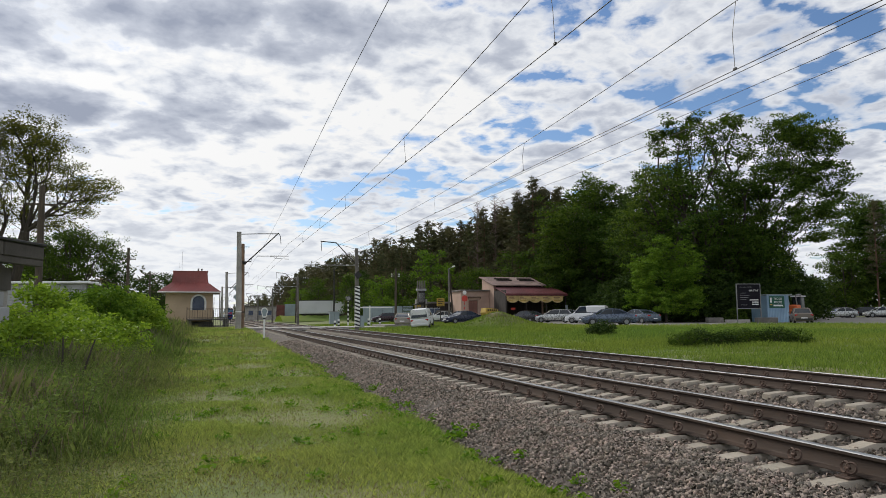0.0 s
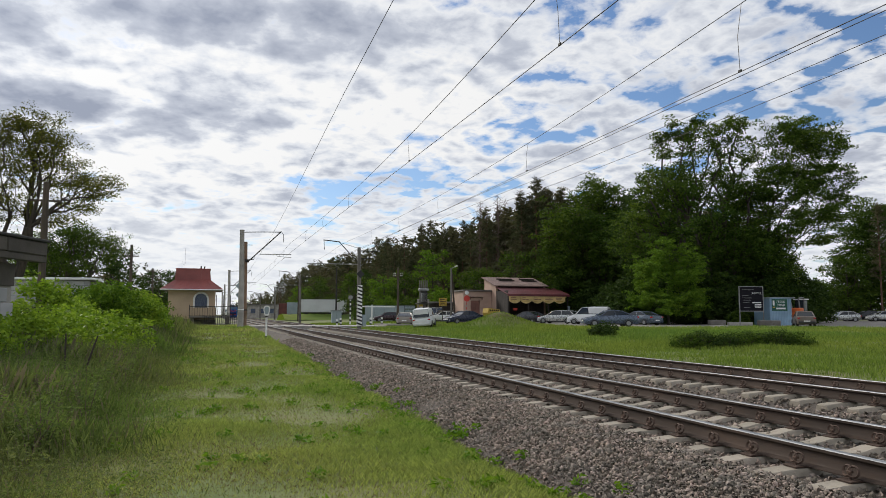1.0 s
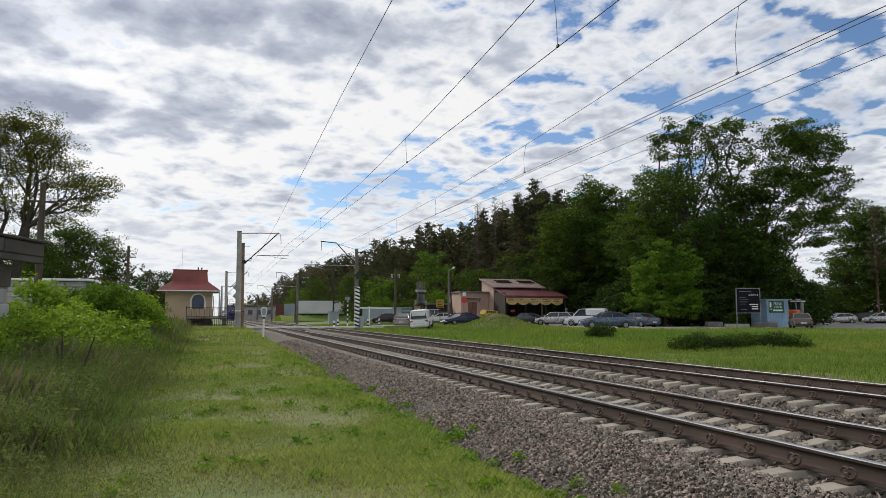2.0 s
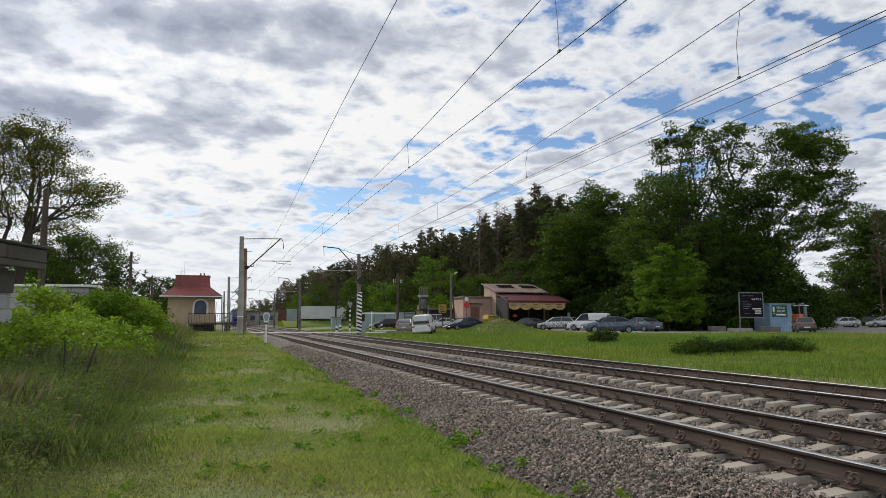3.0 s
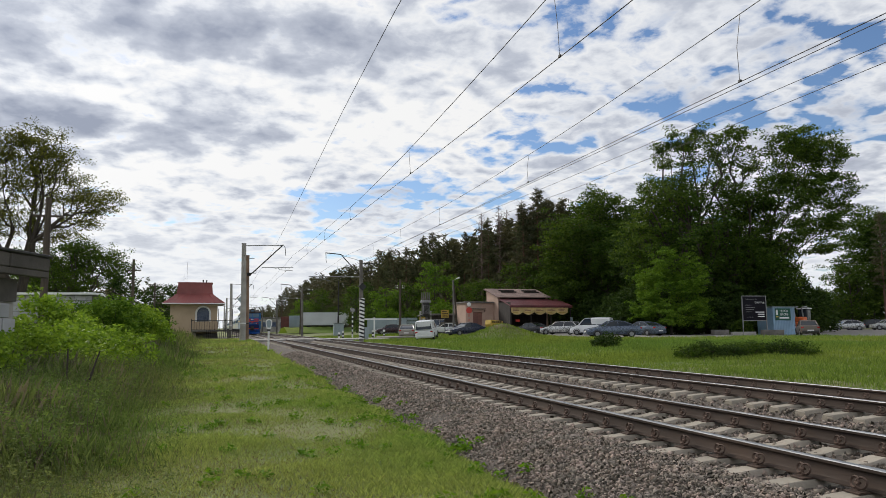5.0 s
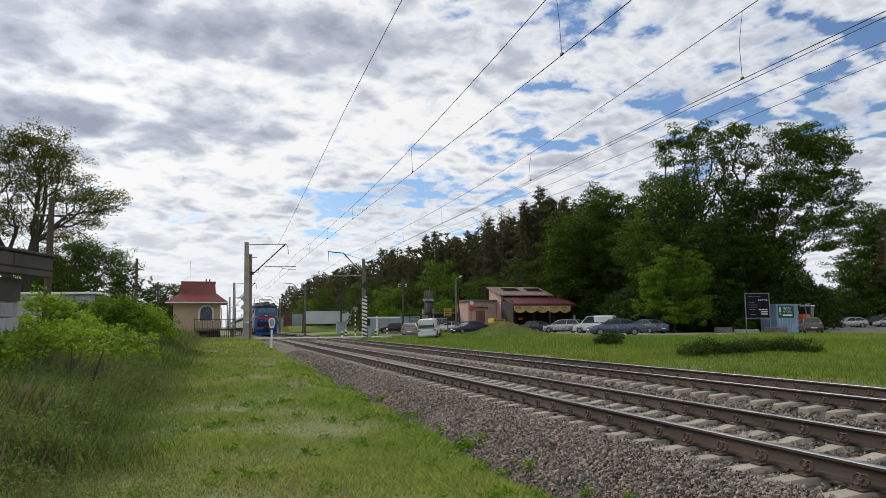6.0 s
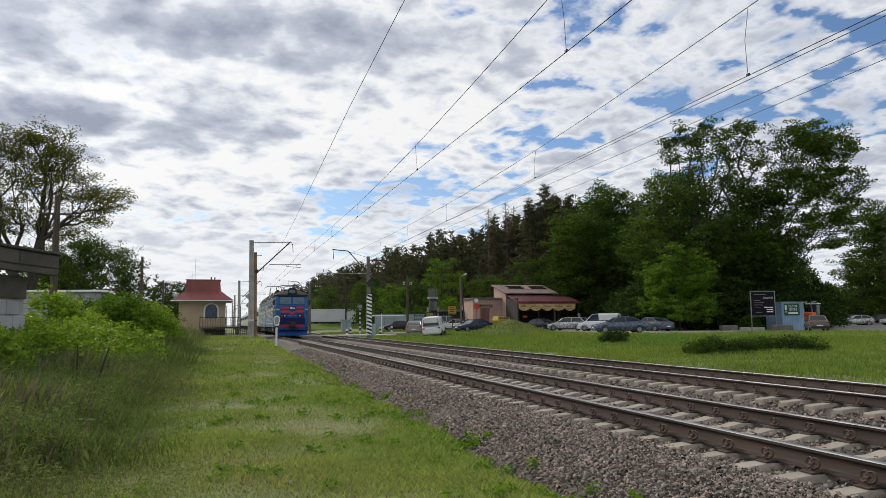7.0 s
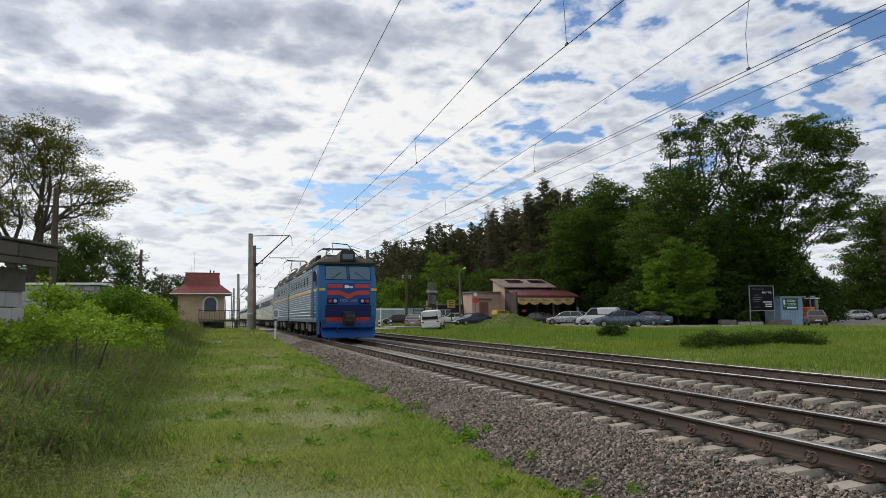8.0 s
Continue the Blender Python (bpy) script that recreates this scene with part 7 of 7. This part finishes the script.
        cp = part("coupler", B().box(-0.16, 0.16, -0.35, 0.3, 0.85, 1.18, 0.05).box(-0.26, 0.26, -0.45, -0.15, 0.88, 1.14, 0.06), M_UNDER, t, "rusty automatic coupler")
        part("coupler_pocket", B().box(-0.3, 0.3, 0.05, 0.2, 0.72, 1.28, 0.03), M_UNDER, cp)
        sk = B()
        sk.loft([[(-1.36, 0.45, 0.62), (1.36, 0.45, 0.62), (1.36, 0.55, 0.62), (-1.36, 0.55, 0.62)], [(-1.30, 0.05, 0.18), (1.30, 0.05, 0.18), (1.30, 0.15, 0.18), (-1.30, 0.15, 0.18)], [(-1.24, 0.05, 0.12), (1.24, 0.05, 0.12), (1.24, 0.15, 0.12), (-1.24, 0.15, 0.12)]])
        part("snow_plough", sk, M_MBLUE, t, "royal blue pilot plough")
        for s in (-1, 1):
            part("step_ladder", B().box(s * 1.36, s * 1.42, 0.5, 1.1, 0.3, 0.92, 0.02).box(s * 1.3, s * 1.48, 0.55, 1.05, 0.3, 0.34), M_MBLUE, t)
        hl = part("roof_lamp_housing", B().loft([[(-0.42, 0.55, 3.78), (0.42, 0.55, 3.78), (0.45, 1.6, 3.9), (-0.45, 1.6, 3.9)], [(-0.36, 0.62, 4.22), (0.36, 0.62, 4.22), (0.38, 1.7, 4.22), (-0.38, 1.7, 4.22)], [(-0.26, 0.72, 4.36), (0.26, 0.72, 4.36), (0.28, 1.7, 4.3), (-0.28, 1.7, 4.3)]]), M_ROOFD, t)
        part("roof_lamp", B().box(-0.27, 0.27, 0.53, 0.60, 3.87, 4.15, 0.03), M_WIND, hl, "square roof headlamp")
    return t, sets


def coach():
    """A passenger coach: pale ribbed sides, band of windows, low arched roof."""
    t = thing("passenger_coach", pose(0.8, 330, 0), "pale grey passenger coach with ribbed sides and window band", "coach", "train")
    sec = [(-1.48, 0.95), (-1.52, 1.1), (-1.52, 3.15), (-1.44, 3.45), (-1.15, 3.85), (-0.65, 4.1), (0, 4.18), (0.65, 4.1), (1.15, 3.85), (1.44, 3.45), (1.52, 3.15), (1.52, 1.1), (1.48, 0.95)]
    part("body", B().prism(sec, "y", 0, 24.4), M_COACH, t)
    for s in (-1, 1):
        for k in range(7):
            part("rib", B().tube([(s * 1.525, 1.4, 1.2 + k * 0.13), (s * 1.525, 23.0, 1.2 + k * 0.13)], 0.026, 5), M_COACH_Y, t, "cream rib" if k == 0 else "")
        for k in range(4):
            part("roof_rib", B().tube([(s * (1.50 - 0.09 * k), 0.3, 3.28 + 0.12 * k), (s * (1.50 - 0.09 * k), 24.1, 3.28 + 0.12 * k)], 0.026, 5), M_COACH, t)
        for i in range(11):
            y = 2.2 + i * 1.85
            w = part("window", B().box(s * 1.515, s * 1.535, y, y + 1.0, 2.38, 2.98, 0.02), M_GLASS, t)
            part("window_frame", B().tube([(s * 1.535, y, 2.38), (s * 1.535, y + 1.0, 2.38), (s * 1.535, y + 1.0, 2.98), (s * 1.535, y, 2.98), (s * 1.535, y, 2.38)], 0.02, 4), M_SIDE, w)
        for y in (0.45, 23.05):
            d = part("door", B().box(s * 1.515, s * 1.54, y, y + 0.9, 0.98, 3.1, 0.01), M_COACH_Y, t)
            part("door_window", B().box(s * 1.541, s * 1.546, y + 0.2, y + 0.7, 2.3, 3.0), M_GLASS, d)
    part("underframe", B().box(-1.2, 1.2, 0.5, 23.9, 0.6, 0.945, 0.03).box(-1.35, 1.35, 8.5, 15.5, 0.3, 0.62, 0.05), M_UNDER, t)
    for y in (3.6, 20.8):
        bogie(t, y)
        for o in (-1.2, 1.2):
            wheelset(t, y + o, 0.475)
    for y in (-0.35, 24.42):
        part("gangway", B().box(-0.6, 0.6, y, y + 0.33, 1.1, 3.4, 0.05), M_BLACK, t)
    return t


LOCO, LOCO_SETS = loco_section(True, "blue electric locomotive section with red chevron face")
REAR, REAR_SETS = loco_section(False, "blue-grey rear section of the electric locomotive")


def raise_body(t, lift=0.2):
    """Lengthen the body upwards between sole bar and waist, so that cab, windows and roof sit higher above the rails."""
    for ob in t.children_recursive:
        if ob.name.startswith("wheelset"):
            continue
        if ob.name.startswith("lettering"):
            ob.location.z += lift
            continue
        for v in ob.data.vertices:
            v.co.z += lift * min(1.0, max(0.0, (v.co.z - 0.9) / 0.5))


raise_body(LOCO), raise_body(REAR)
COACHES = [coach()]
for i in range(1, 8):
    COACHES.append(copy_thing(COACHES[0], pose(0.8, 330 + 25.1 * i, 0)))


# ---- masts, poles and wires ----
def striped_post(parent, x, y, z0, z1, w, d, n, label="black and white hazard stripes"):
    """Slanted black bands on a white sleeve round a post."""
    sl = part("hazard_sleeve", B().box(x - w, x + w, y - d, y + d, z0, z1, 0.005), M_WHITE, parent, label)
    for i in range(n):
        z = z0 + (z1 - z0) * (i + 0.1) / n
        h = (z1 - z0) / n * 0.45
        part("stripe", B().prism([(x - w, z + h * 0.9), (x + w, z), (x + w, z + h), (x - w, z + h * 1.9)] if z + h * 1.9 < z1 else [(x - w, z + h * 0.4), (x + w, z), (x + w, z + h * 0.8), (x - w, z + h)], "y", y - d - 0.006, y + d + 0.006), M_BLACK, sl)


def insulator(parent, x, y, z, dx=0, dz=0.18, r=0.06):
    b = B()
    n = 4
    for i in range(n):
        a = i / n
        b.tube([(x + dx * a, y, z + dz * a), (x + dx * (a + 0.12), y, z + dz * (a + 0.12)), (x + dx * (a + 0.2), y, z + dz * (a + 0.2))], [r, r, r * 0.4], 8)
    part("insulator", b, M_WHITE, parent, "glazed insulator")


def left_mast(y, far=False):
    """Line mast on the near side: concrete column, rusty companion, diagonal bracket and registration arm."""
    z = gz(-3, y)
    t = thing("catenary_mast", pose(-3.1, y, z), "tapered grey concrete railway mast with a diagonal steel bracket", "catenary mast", "catenary masts")
    part("column", B().tube([(0, 0, -0.4), (0.0, 0, 3.5), (-0.08, 0, 7.75)], [0.24, 0.215, 0.175], 16), M_CONC, t)
    part("band", B().tube([(0, 0, 1.38), (0, 0, 1.46)], 0.245, 16), M_WHITE, t)
    part("cap", B().tube([(-0.08, 0, 7.75), (-0.08, 0, 7.80)], 0.19, 14), M_CONC_D, t)
    part("tie_rod", B().tube([(0.05, 0, 7.62), (1.5, 0.2, 7.72), (3.05, 0.5, 7.80)], 0.035, 6), M_STEEL, t)
    if not far:
        t2 = thing("steel_post", pose(-2.72, y + 1.5, z), "rust-brown round steel post beside the mast", "post")
        part("column", B().tube([(0, 0, -0.4), (-0.1, 0, 7.0)], [0.165, 0.15], 12), M_RUSTPOST, t2)
        part("clamp", B().tube([(0, 0, 5.3), (0, 0, 5.5)], 0.19, 10).tube([(0, 0, 1.35), (0, 0, 1.45)], 0.185, 10), M_IRON, t2)
        part("side_arm", B().tube([(0, 0, 6.75), (0.45, 0, 6.75)], 0.025, 5), M_STEEL, t2)
    br = part("bracket", B().tube([(0.5, 1.0, 5.35), (3.05, 0.5, 7.85)], 0.05, 8).tube([(0.2, 1.0, 5.5), (0.95, 1.0, 5.5), (0.95, 1.0, 5.75)], 0.03, 6), M_IRON, t, "dark diagonal bracket")
    part("hanger", B().tube([(3.05, 0.5, 7.85), (3.2, 0.4, 7.6), (3.25, 0.4, 6.95)], 0.025, 5), M_IRON, br)
    part("registration_arm", B().tube([(1.4, 0.8, 5.95), (3.9, 0.6, 5.98)], 0.03, 6).tube([(2.7, 0.7, 5.93), (2.8, 0.7, 5.8), (3.9, 0.6, 5.72)], 0.022, 5), M_STEEL, br)
    insulator(br, 2.4, 0.7, 5.95, 0.25, 0.0, 0.06)
    return t


left_mast(53.07)


def right_mast(y, stripes=False, x=7.15):
    z = gz(8.5, y)
    t = thing("catenary_mast", pose(x, y, z), "grey concrete railway mast with a cranked bracket" + (" and hazard stripes" if stripes else ""), "catenary mast", "catenary masts")
    part("column", B().tube([(0, 0, -0.5), (-0.05, 0, 4.0), (-0.1, 0, 7.3)], [0.20, 0.175, 0.15], 12), M_CONC_D, t)
    br = part("bracket", B().tube([(-0.1, 0, 5.85), (-1.35, 0, 7.15), (-1.9, 0, 7.75), (-3.3, 0, 7.86)], 0.045, 6), M_IRON, t, "dark cranked bracket")
    part("hanger", B().tube([(-3.25, 0, 7.86), (-3.2, 0, 7.0)], 0.025, 5), M_IRON, br)
    part("stay", B().tube([(-0.1, 0, 7.2), (-1.9, 0, 7.70)], 0.018, 4), M_IRON, br)
    part("registration_arm", B().tube([(-0.1, 0, 5.78), (-4.7, 0, 5.75), (-4.68, 0, 5.55)], 0.035, 6).tube([(-4.3, 0, 5.6), (-3.6, 0, 5.55), (-2.9, 0, 5.4)], 0.022, 5), M_STEEL, br)
    insulator(br, -1.0, 0, 5.78, 0.25, 0.0, 0.06)
    ca = part("cross_arm", B().box(-0.2, 1.6, -0.05, 0.05, 6.95, 7.03, 0.01).tube([(0.0, 0, 6.0), (1.2, 0, 6.95)], 0.03, 5).box(0.0, 1.1, -0.05, 0.05, 6.3, 6.37, 0.01), M_IRON, t)
    for q, zz in ((0.8, 7.03), (1.05, 7.03), (1.45, 7.03), (0.7, 6.37), (1.0, 6.37)):
        insulator(ca, q, 0, zz)
    if stripes:
        striped_post(t, 0.0, 0, 0.3, 3.9, 0.205, 0.205, 11)
        sg = part("signal_board", B().prism([(0.36, 4.9), (0.0, 5.26), (-0.36, 4.9), (0.0, 4.54)], "y", -0.26, -0.21), M_BLACK, t, "dark diamond board")
        part("ladder_box", B().box(0.25, 0.6, -0.2, 0.15, 0.3, 1.3, 0.02), M_GREYSHEET, t)
    return t


right_mast(56.6, True)
for y in (102, 149, 200, 255):
    right_mast(y)
for y in (106, 160, 215):
    left_mast(y, True)


def overhead(x, zc, zm, stagger, label):
    """Contact wire, sagging messenger and droppers over one track."""
    t = thing("overhead_line", pose(0, 0, 0), label, "overhead line", "overhead lines")
    cw, mw = [], []
    for i in range(140):
        y = -40 + 2.6 * i
        if y < 53.8:
            sag = zm + (0.85 if y < 29 else 0.32) * ((y - 29) / 25) ** 2 if y > -8 else zm + 1.86
        else:
            sag = zm + 0.32 * (2 * (((y - 53.8) / 51) % 1) - 1) ** 2
        xs = x + stagger * math.cos(math.pi * y / 53)
        cw.append((xs, y, zc)), mw.append((x + 0.3 * (xs - x), y, sag))
    part("contact_wire", B().tube(cw, 0.0095, 5), M_WIRE, t)
    part("messenger_wire", B().tube(mw, 0.0095, 5), M_WIRE, t)
    for y in (7.4, 16.4, 26.6, 36.0, 44.5, 60, 69, 78, 87, 96, -3, -12):
        i = min(range(len(cw)), key=lambda j: abs(cw[j][1] - y))
        a, b = cw[i], mw[i]
        part("dropper", B().tube([(a[0], a[1], zc), (a[0] - 0.03, a[1], (zc + b[2]) / 2), (b[0], b[1], b[2])], 0.006, 4), M_WIRE, t)
        part("dropper_clamp", B().box(a[0] - 0.02, a[0] + 0.02, a[1] - 0.04, a[1] + 0.04, zc - 0.005, zc + 0.045, 0.005), M_IRON, t)


overhead(0.8, 6.16, 6.78, 0.15, "contact and messenger wires over the near track")
overhead(5.2, 6.12, 6.93, -0.15, "contact and messenger wires over the far track")
fw = thing("feeder_wire", pose(0, 0, 0), "bare feeder wires strung along the masts", "wire", "feeder wires")
for pts in ([(-1.6, -30, 8.2), (-1.54, 9.7, 8.0), (-1.43, 16.7, 8.0), (-1.24, 24.7, 8.0), (-0.83, 42, 8.0), (-0.5, 60, 8.0), (-0.2, 110, 7.9), (0, 160, 7.9)],
            [(5.5, -40, 6.2), (5.35, 3.6, 6.17), (5.3, 20, 6.14), (5.2, 54, 6.16)],
            [(8.0, -40, 7.4), (8.0, 5.7, 6.95), (8.0, 10, 6.94), (8.0, 20, 6.98), (8.15, 56, 7.25), (8.1, 79, 6.9), (8.1, 102, 7.25), (8.1, 149, 7.25), (8.1, 255, 7.2)],
            [(8.5, -40, 7.2), (8.5, 6.2, 6.76), (8.5, 10.7, 6.70), (8.5, 20, 6.66), (8.55, 56, 7.25), (8.5, 79, 6.8), (8.5, 102, 7.25), (8.5, 149, 7.25), (8.5, 255, 7.2)]):
    part("strand", B().tube(pts, 0.0085, 5), M_WIRE, fw)


def whistle_post():
    t = thing("trackside_post", pose(-2.43, 33.6, gz(-2.43, 33.6)), "slim white trackside post with a rounded board", "trackside post")
    part("post", B().tube([(0, 0, -0.2), (0, 0, 1.45)], 0.055, 10), M_WHITE, t)
    part("foot", B().tube([(0, 0, -0.2), (0, 0, 0.14)], 0.06, 10), M_BLACK, t)
    prof = [(-0.10, 1.22), (0.10, 1.22), (0.17, 1.5)] + [(0.17 * math.cos(math.pi * i / 10), 1.58 + 0.17 * math.sin(math.pi * i / 10)) for i in range(11)] + [(-0.17, 1.5)]
    bd = part("board", B().prism(prof, "y", -0.085, -0.06), M_WHITE, t)
    part("inset", B().prism([(x * 0.72, 1.5 + (z - 1.5) * 0.72) for x, z in prof], "y", -0.092, -0.086), M_GREYSHEET, bd)
    part("collar", B().tube([(0, 0, 1.12), (0, 0, 1.2)], 0.07, 10), M_BLACK, t)


whistle_post()


def wooden_pole(x, y, h, arms, label, r=0.13, w=0.7, m=None):
    t = thing("utility_pole", pose(x, y, gz(x, y)), label, "utility pole", "utility poles")
    part("pole", B().tube([(0, 0, -0.4), (0.03, 0, h * 0.5), (0, 0, h)], [r * 1.15, r, r * 0.8], 10), m or M_WOOD, t)
    for z in arms:
        a = part("crossarm", B().box(-w, w, -0.05, 0.05, z - 0.05, z + 0.05, 0.01), M_WOOD, t)
        for q in (-0.9, -0.6, 0.6, 0.9):
            part("insulator", B().tube([(q * w, 0, z + 0.05), (q * w, 0, z + 0.12), (q * w, 0, z + 0.2)], [0.03, 0.05, 0.03], 8), M_WHITE, a)
    return t


wooden_pole(-13.55, 35.6, 7.7, (6.75,), "weathered wooden utility pole with one crossarm", 0.17, 0.72)
wooden_pole(-13.7, 75.6, 8.1, (6.9,), "wooden utility pole behind the bushes", 0.16, 0.75)
wooden_pole(-13.9, 105, 7.4, (6.9, 6.2, 5.4), "old wooden telegraph pole with three crossarms", 0.15, 0.8)
wooden_pole(17.5, 83.2, 7.2, (6.3, 6.05), "dark wooden pole with cable box at the fence", 0.16, 0.6)
p = wooden_pole(24.7, 82.8, 7.2, (), "concrete lamp pole leaning slightly by the car park", 0.13, 0.6, M_CONC_D)
part("brace", B().tube([(0.75, 0.4, -0.3), (0.15, 0.1, 6.5)], 0.12, 8), M_WOOD, p)
part("lamp_arm", B().tube([(0, 0, 7.1), (0.35, -0.3, 7.35)], 0.03, 6), M_STEEL, p)
part("lamp_head", B().loft([[(0.3, -0.42, 7.3), (0.5, -0.3, 7.3), (0.5, -0.3, 7.38), (0.3, -0.42, 7.38)], [(0.45, -0.75, 7.42), (0.72, -0.6, 7.42), (0.7, -0.6, 7.55), (0.46, -0.72, 7.55)]]), M_WHITE, p, "white street-lamp head")
for y, h in ((98, 8.2), (135, 8.2), (178, 8.0)):
    wooden_pole(11.9 if y < 120 else 10.5, y, h, (7.7,) if y > 120 else (), "tall dark signal pole beyond the crossing" if y < 120 else "wooden line pole far along the railway", 0.12, 0.6, M_IRON if y < 120 else None)


def transformer_station():
    t = thing("pole_transformer", pose(21.2, 84.0, 0.25), "grey pole-mounted transformer on two concrete legs", "transformer")
    for x in (-0.7, 0.7):
        part("leg", B().box(x - 0.1, x + 0.1, -0.1, 0.1, -0.4, 3.0, 0.02), M_CONC, t)
    part("deck", B().box(-1.0, 1.0, -0.6, 0.6, 2.3, 2.42, 0.02), M_IRON, t)
    tk = part("tank", B().box(-0.45, 0.45, -0.4, 0.4, 2.422, 4.1, 0.06), M_IRON, t)
    for i in range(6):
        part("fin", B().box(-0.4 + i * 0.15, -0.36 + i * 0.15, -0.5, -0.402, 2.6, 3.8), M_STEEL, tk)
    part("upper_box", B().box(-0.65, 0.65, -0.35, 0.35, 4.1, 4.4, 0.04), M_STEEL, t)
    for i in range(5):
        part("bushing", B().tube([(-0.5 + i * 0.25, 0, 4.4), (-0.5 + i * 0.25, 0, 5.5)], [0.10, 0.07], 8), M_CONC_D, t)


transformer_station()


def crossing_furniture():
    s = thing("crossing_signal", pose(10.6, 79.5, 0.15), "striped crossing signal post with round lamp head", "signal")
    part("post", B().tube([(0, 0, -0.3), (0, 0, 3.0)], 0.09, 8), M_WHITE, s)
    for i in range(5):
        part("band", B().tube([(0, 0, 0.2 + i * 0.55), (0, 0, 0.48 + i * 0.55)], 0.096, 8), M_BLACK, s)
    part("lamp_head", B().tube([(0, -0.15, 3.1), (0, 0.12, 3.1)], 0.3, 14), M_STEEL, s)
    part("hood", B().ring((0, -0.2, 3.1), (0, 1, 0), 0.28, 0.03, 14, 4), M_BLACK, s)
    c = thing("relay_cabinet", pose(9.5, 82.5, 0.15), "grey steel relay cabinet beside the crossing", "cabinet")
    part("cabinet_body", B().box(-0.7, 0.5, -0.4, 0.4, 0, 1.5, 0.03), M_GREYSHEET, c)
    part("cabinet_roof", B().box(-0.78, 0.58, -0.48, 0.48, 1.5, 1.56, 0.01), M_STEEL, c)
    part("door_seam", B().box(-0.11, -0.09, -0.41, -0.402, 0.1, 1.4), M_IRON, c)
    for x, y in ((7.9, 73.0), (8.6, 74.6), (11.0, 76.0), (12.2, 75.2), (13.4, 74.6), (16.5, 78.5)):
        b = thing("crossing_bollard", pose(x, y, gz(x, y)), "short black and white concrete bollard", "bollard", "crossing bollards")
        part("stem", B().box(-0.1, 0.1, -0.1, 0.1, -0.2, 0.95, 0.02), M_WHITE, b)
        for z in (0.1, 0.5):
            part("band", B().box(-0.104, 0.104, -0.104, 0.104, z, z + 0.22), M_BLACK, b)
    g = thing("boom_barrier", pose(11.2, 77.5, 0.15), "raised white crossing frame with pipes", "barrier")
    part("gantry", B().box(0, 0.12, 0, 0.12, -0.2, 2.2).box(1.6, 1.72, 0, 0.12, -0.2, 2.2).box(0.121, 4.5, 0.02, 0.10, 1.9, 2.05), M_WHITE, g)
    for x, y, h in ((-1.75, 82.0, 5.2), (-2.1, 66.8, 3.4)):
        d = thing("warning_sign", pose(x - 0.6, y, gz(x, y)), "diamond trackside sign on a striped post", "sign", "trackside signs")
        part("post", B().tube([(0, 0, -0.3), (0, 0, h)], 0.07, 8), M_WHITE, d)
        for i in range(6):
            part("band", B().tube([(0, 0, 0.3 + i * 0.5), (0, 0, 0.55 + i * 0.5)], 0.076, 8), M_BLACK, d)
        part("diamond", B().prism([(-0.5, h - 0.1), (0, h + 0.42), (0.5, h - 0.1), (0, h - 0.62)], "y", -0.11, -0.08), M_GREYSHEET, d)
    y = thing("yellow_notice", pose(23.5, 85.0, 0.25), "yellow notice board on a pole", "signboard")
    part("board", B().box(0.2, 1.3, -0.03, 0.03, 2.1, 3.2, 0.01), M_YELLOW, y)
    for k in range(4):
        part("lettering_bar", B().box(0.35, 1.15 - 0.15 * (k % 2), -0.04, -0.031, 2.2 + k * 0.24, 2.29 + k * 0.24), M_BLACK, y)
    part("post", B().box(0.7, 0.8, 0.031, 0.1, -0.3, 3.4), M_IRON, y)
    r = thing("road_sign", pose(25.5, 79.0, 0.25), "red stop sign and striped post at the crossing road", "road sign")
    part("post", B().tube([(0, 0, -0.3), (0, 0, 3.9)], 0.05, 8), M_STEEL, r)
    part("disc", B().tube([(0, -0.08, 3.0), (0, -0.05, 3.0)], 0.42, 8), M_RED, r)
    part("disc", B().tube([(0, -0.08, 3.75), (0, -0.05, 3.75)], 0.26, 16), M_WHITE, r)
    for i in range(4):
        part("band", B().tube([(0, 0, 0.4 + i * 0.6), (0, 0, 0.7 + i * 0.6)], 0.056, 8), M_RED, r)
    # rough yellow trough on the mound
    s = thing("yellow_bucket", pose(18.0, 52.6, 0.95, 0, 0, 15), "old yellow excavator bucket on the earth mound", "excavator bucket")
    part("shell", B().prism([(0, 0), (1.0, 0), (1.2, 0.65), (1.0, 0.72), (-0.1, 0.8), (-0.2, 0.4)], "y", 0, 0.8), M_YELLOW, s)
    for i in range(5):
        part("tooth", B().box(0.0 + i * 0.22, 0.1 + i * 0.22, -0.12, -0.003, 0.55, 0.68, 0.02), M_IRON, s)


crossing_furniture()


# ---- what moves: the train runs towards the camera at an even speed ----
TRAIN_START, SPEED = 279.5, 31.2


def motions():
    halves = [0.5 * i for i in range(17)]
    walk(LOCO, [(t, pose(0.87, TRAIN_START - SPEED * t, 0)) for t in halves])
    walk(REAR, [(t, pose(0.87, TRAIN_START + 16.6 - SPEED * t, 0)) for t in halves])
    for i, c in enumerate(COACHES):
        walk(c, [(t, pose(0.87, TRAIN_START + 33.8 + 25.1 * i - SPEED * t, 0)) for t in halves])
    for w in LOCO_SETS + REAR_SETS:
        y, z = w.location.y, w.location.z
        walk(w, [(k / FPS, pose(0, y, z, (84 * k) % 360)) for k in range(241)])


motions()
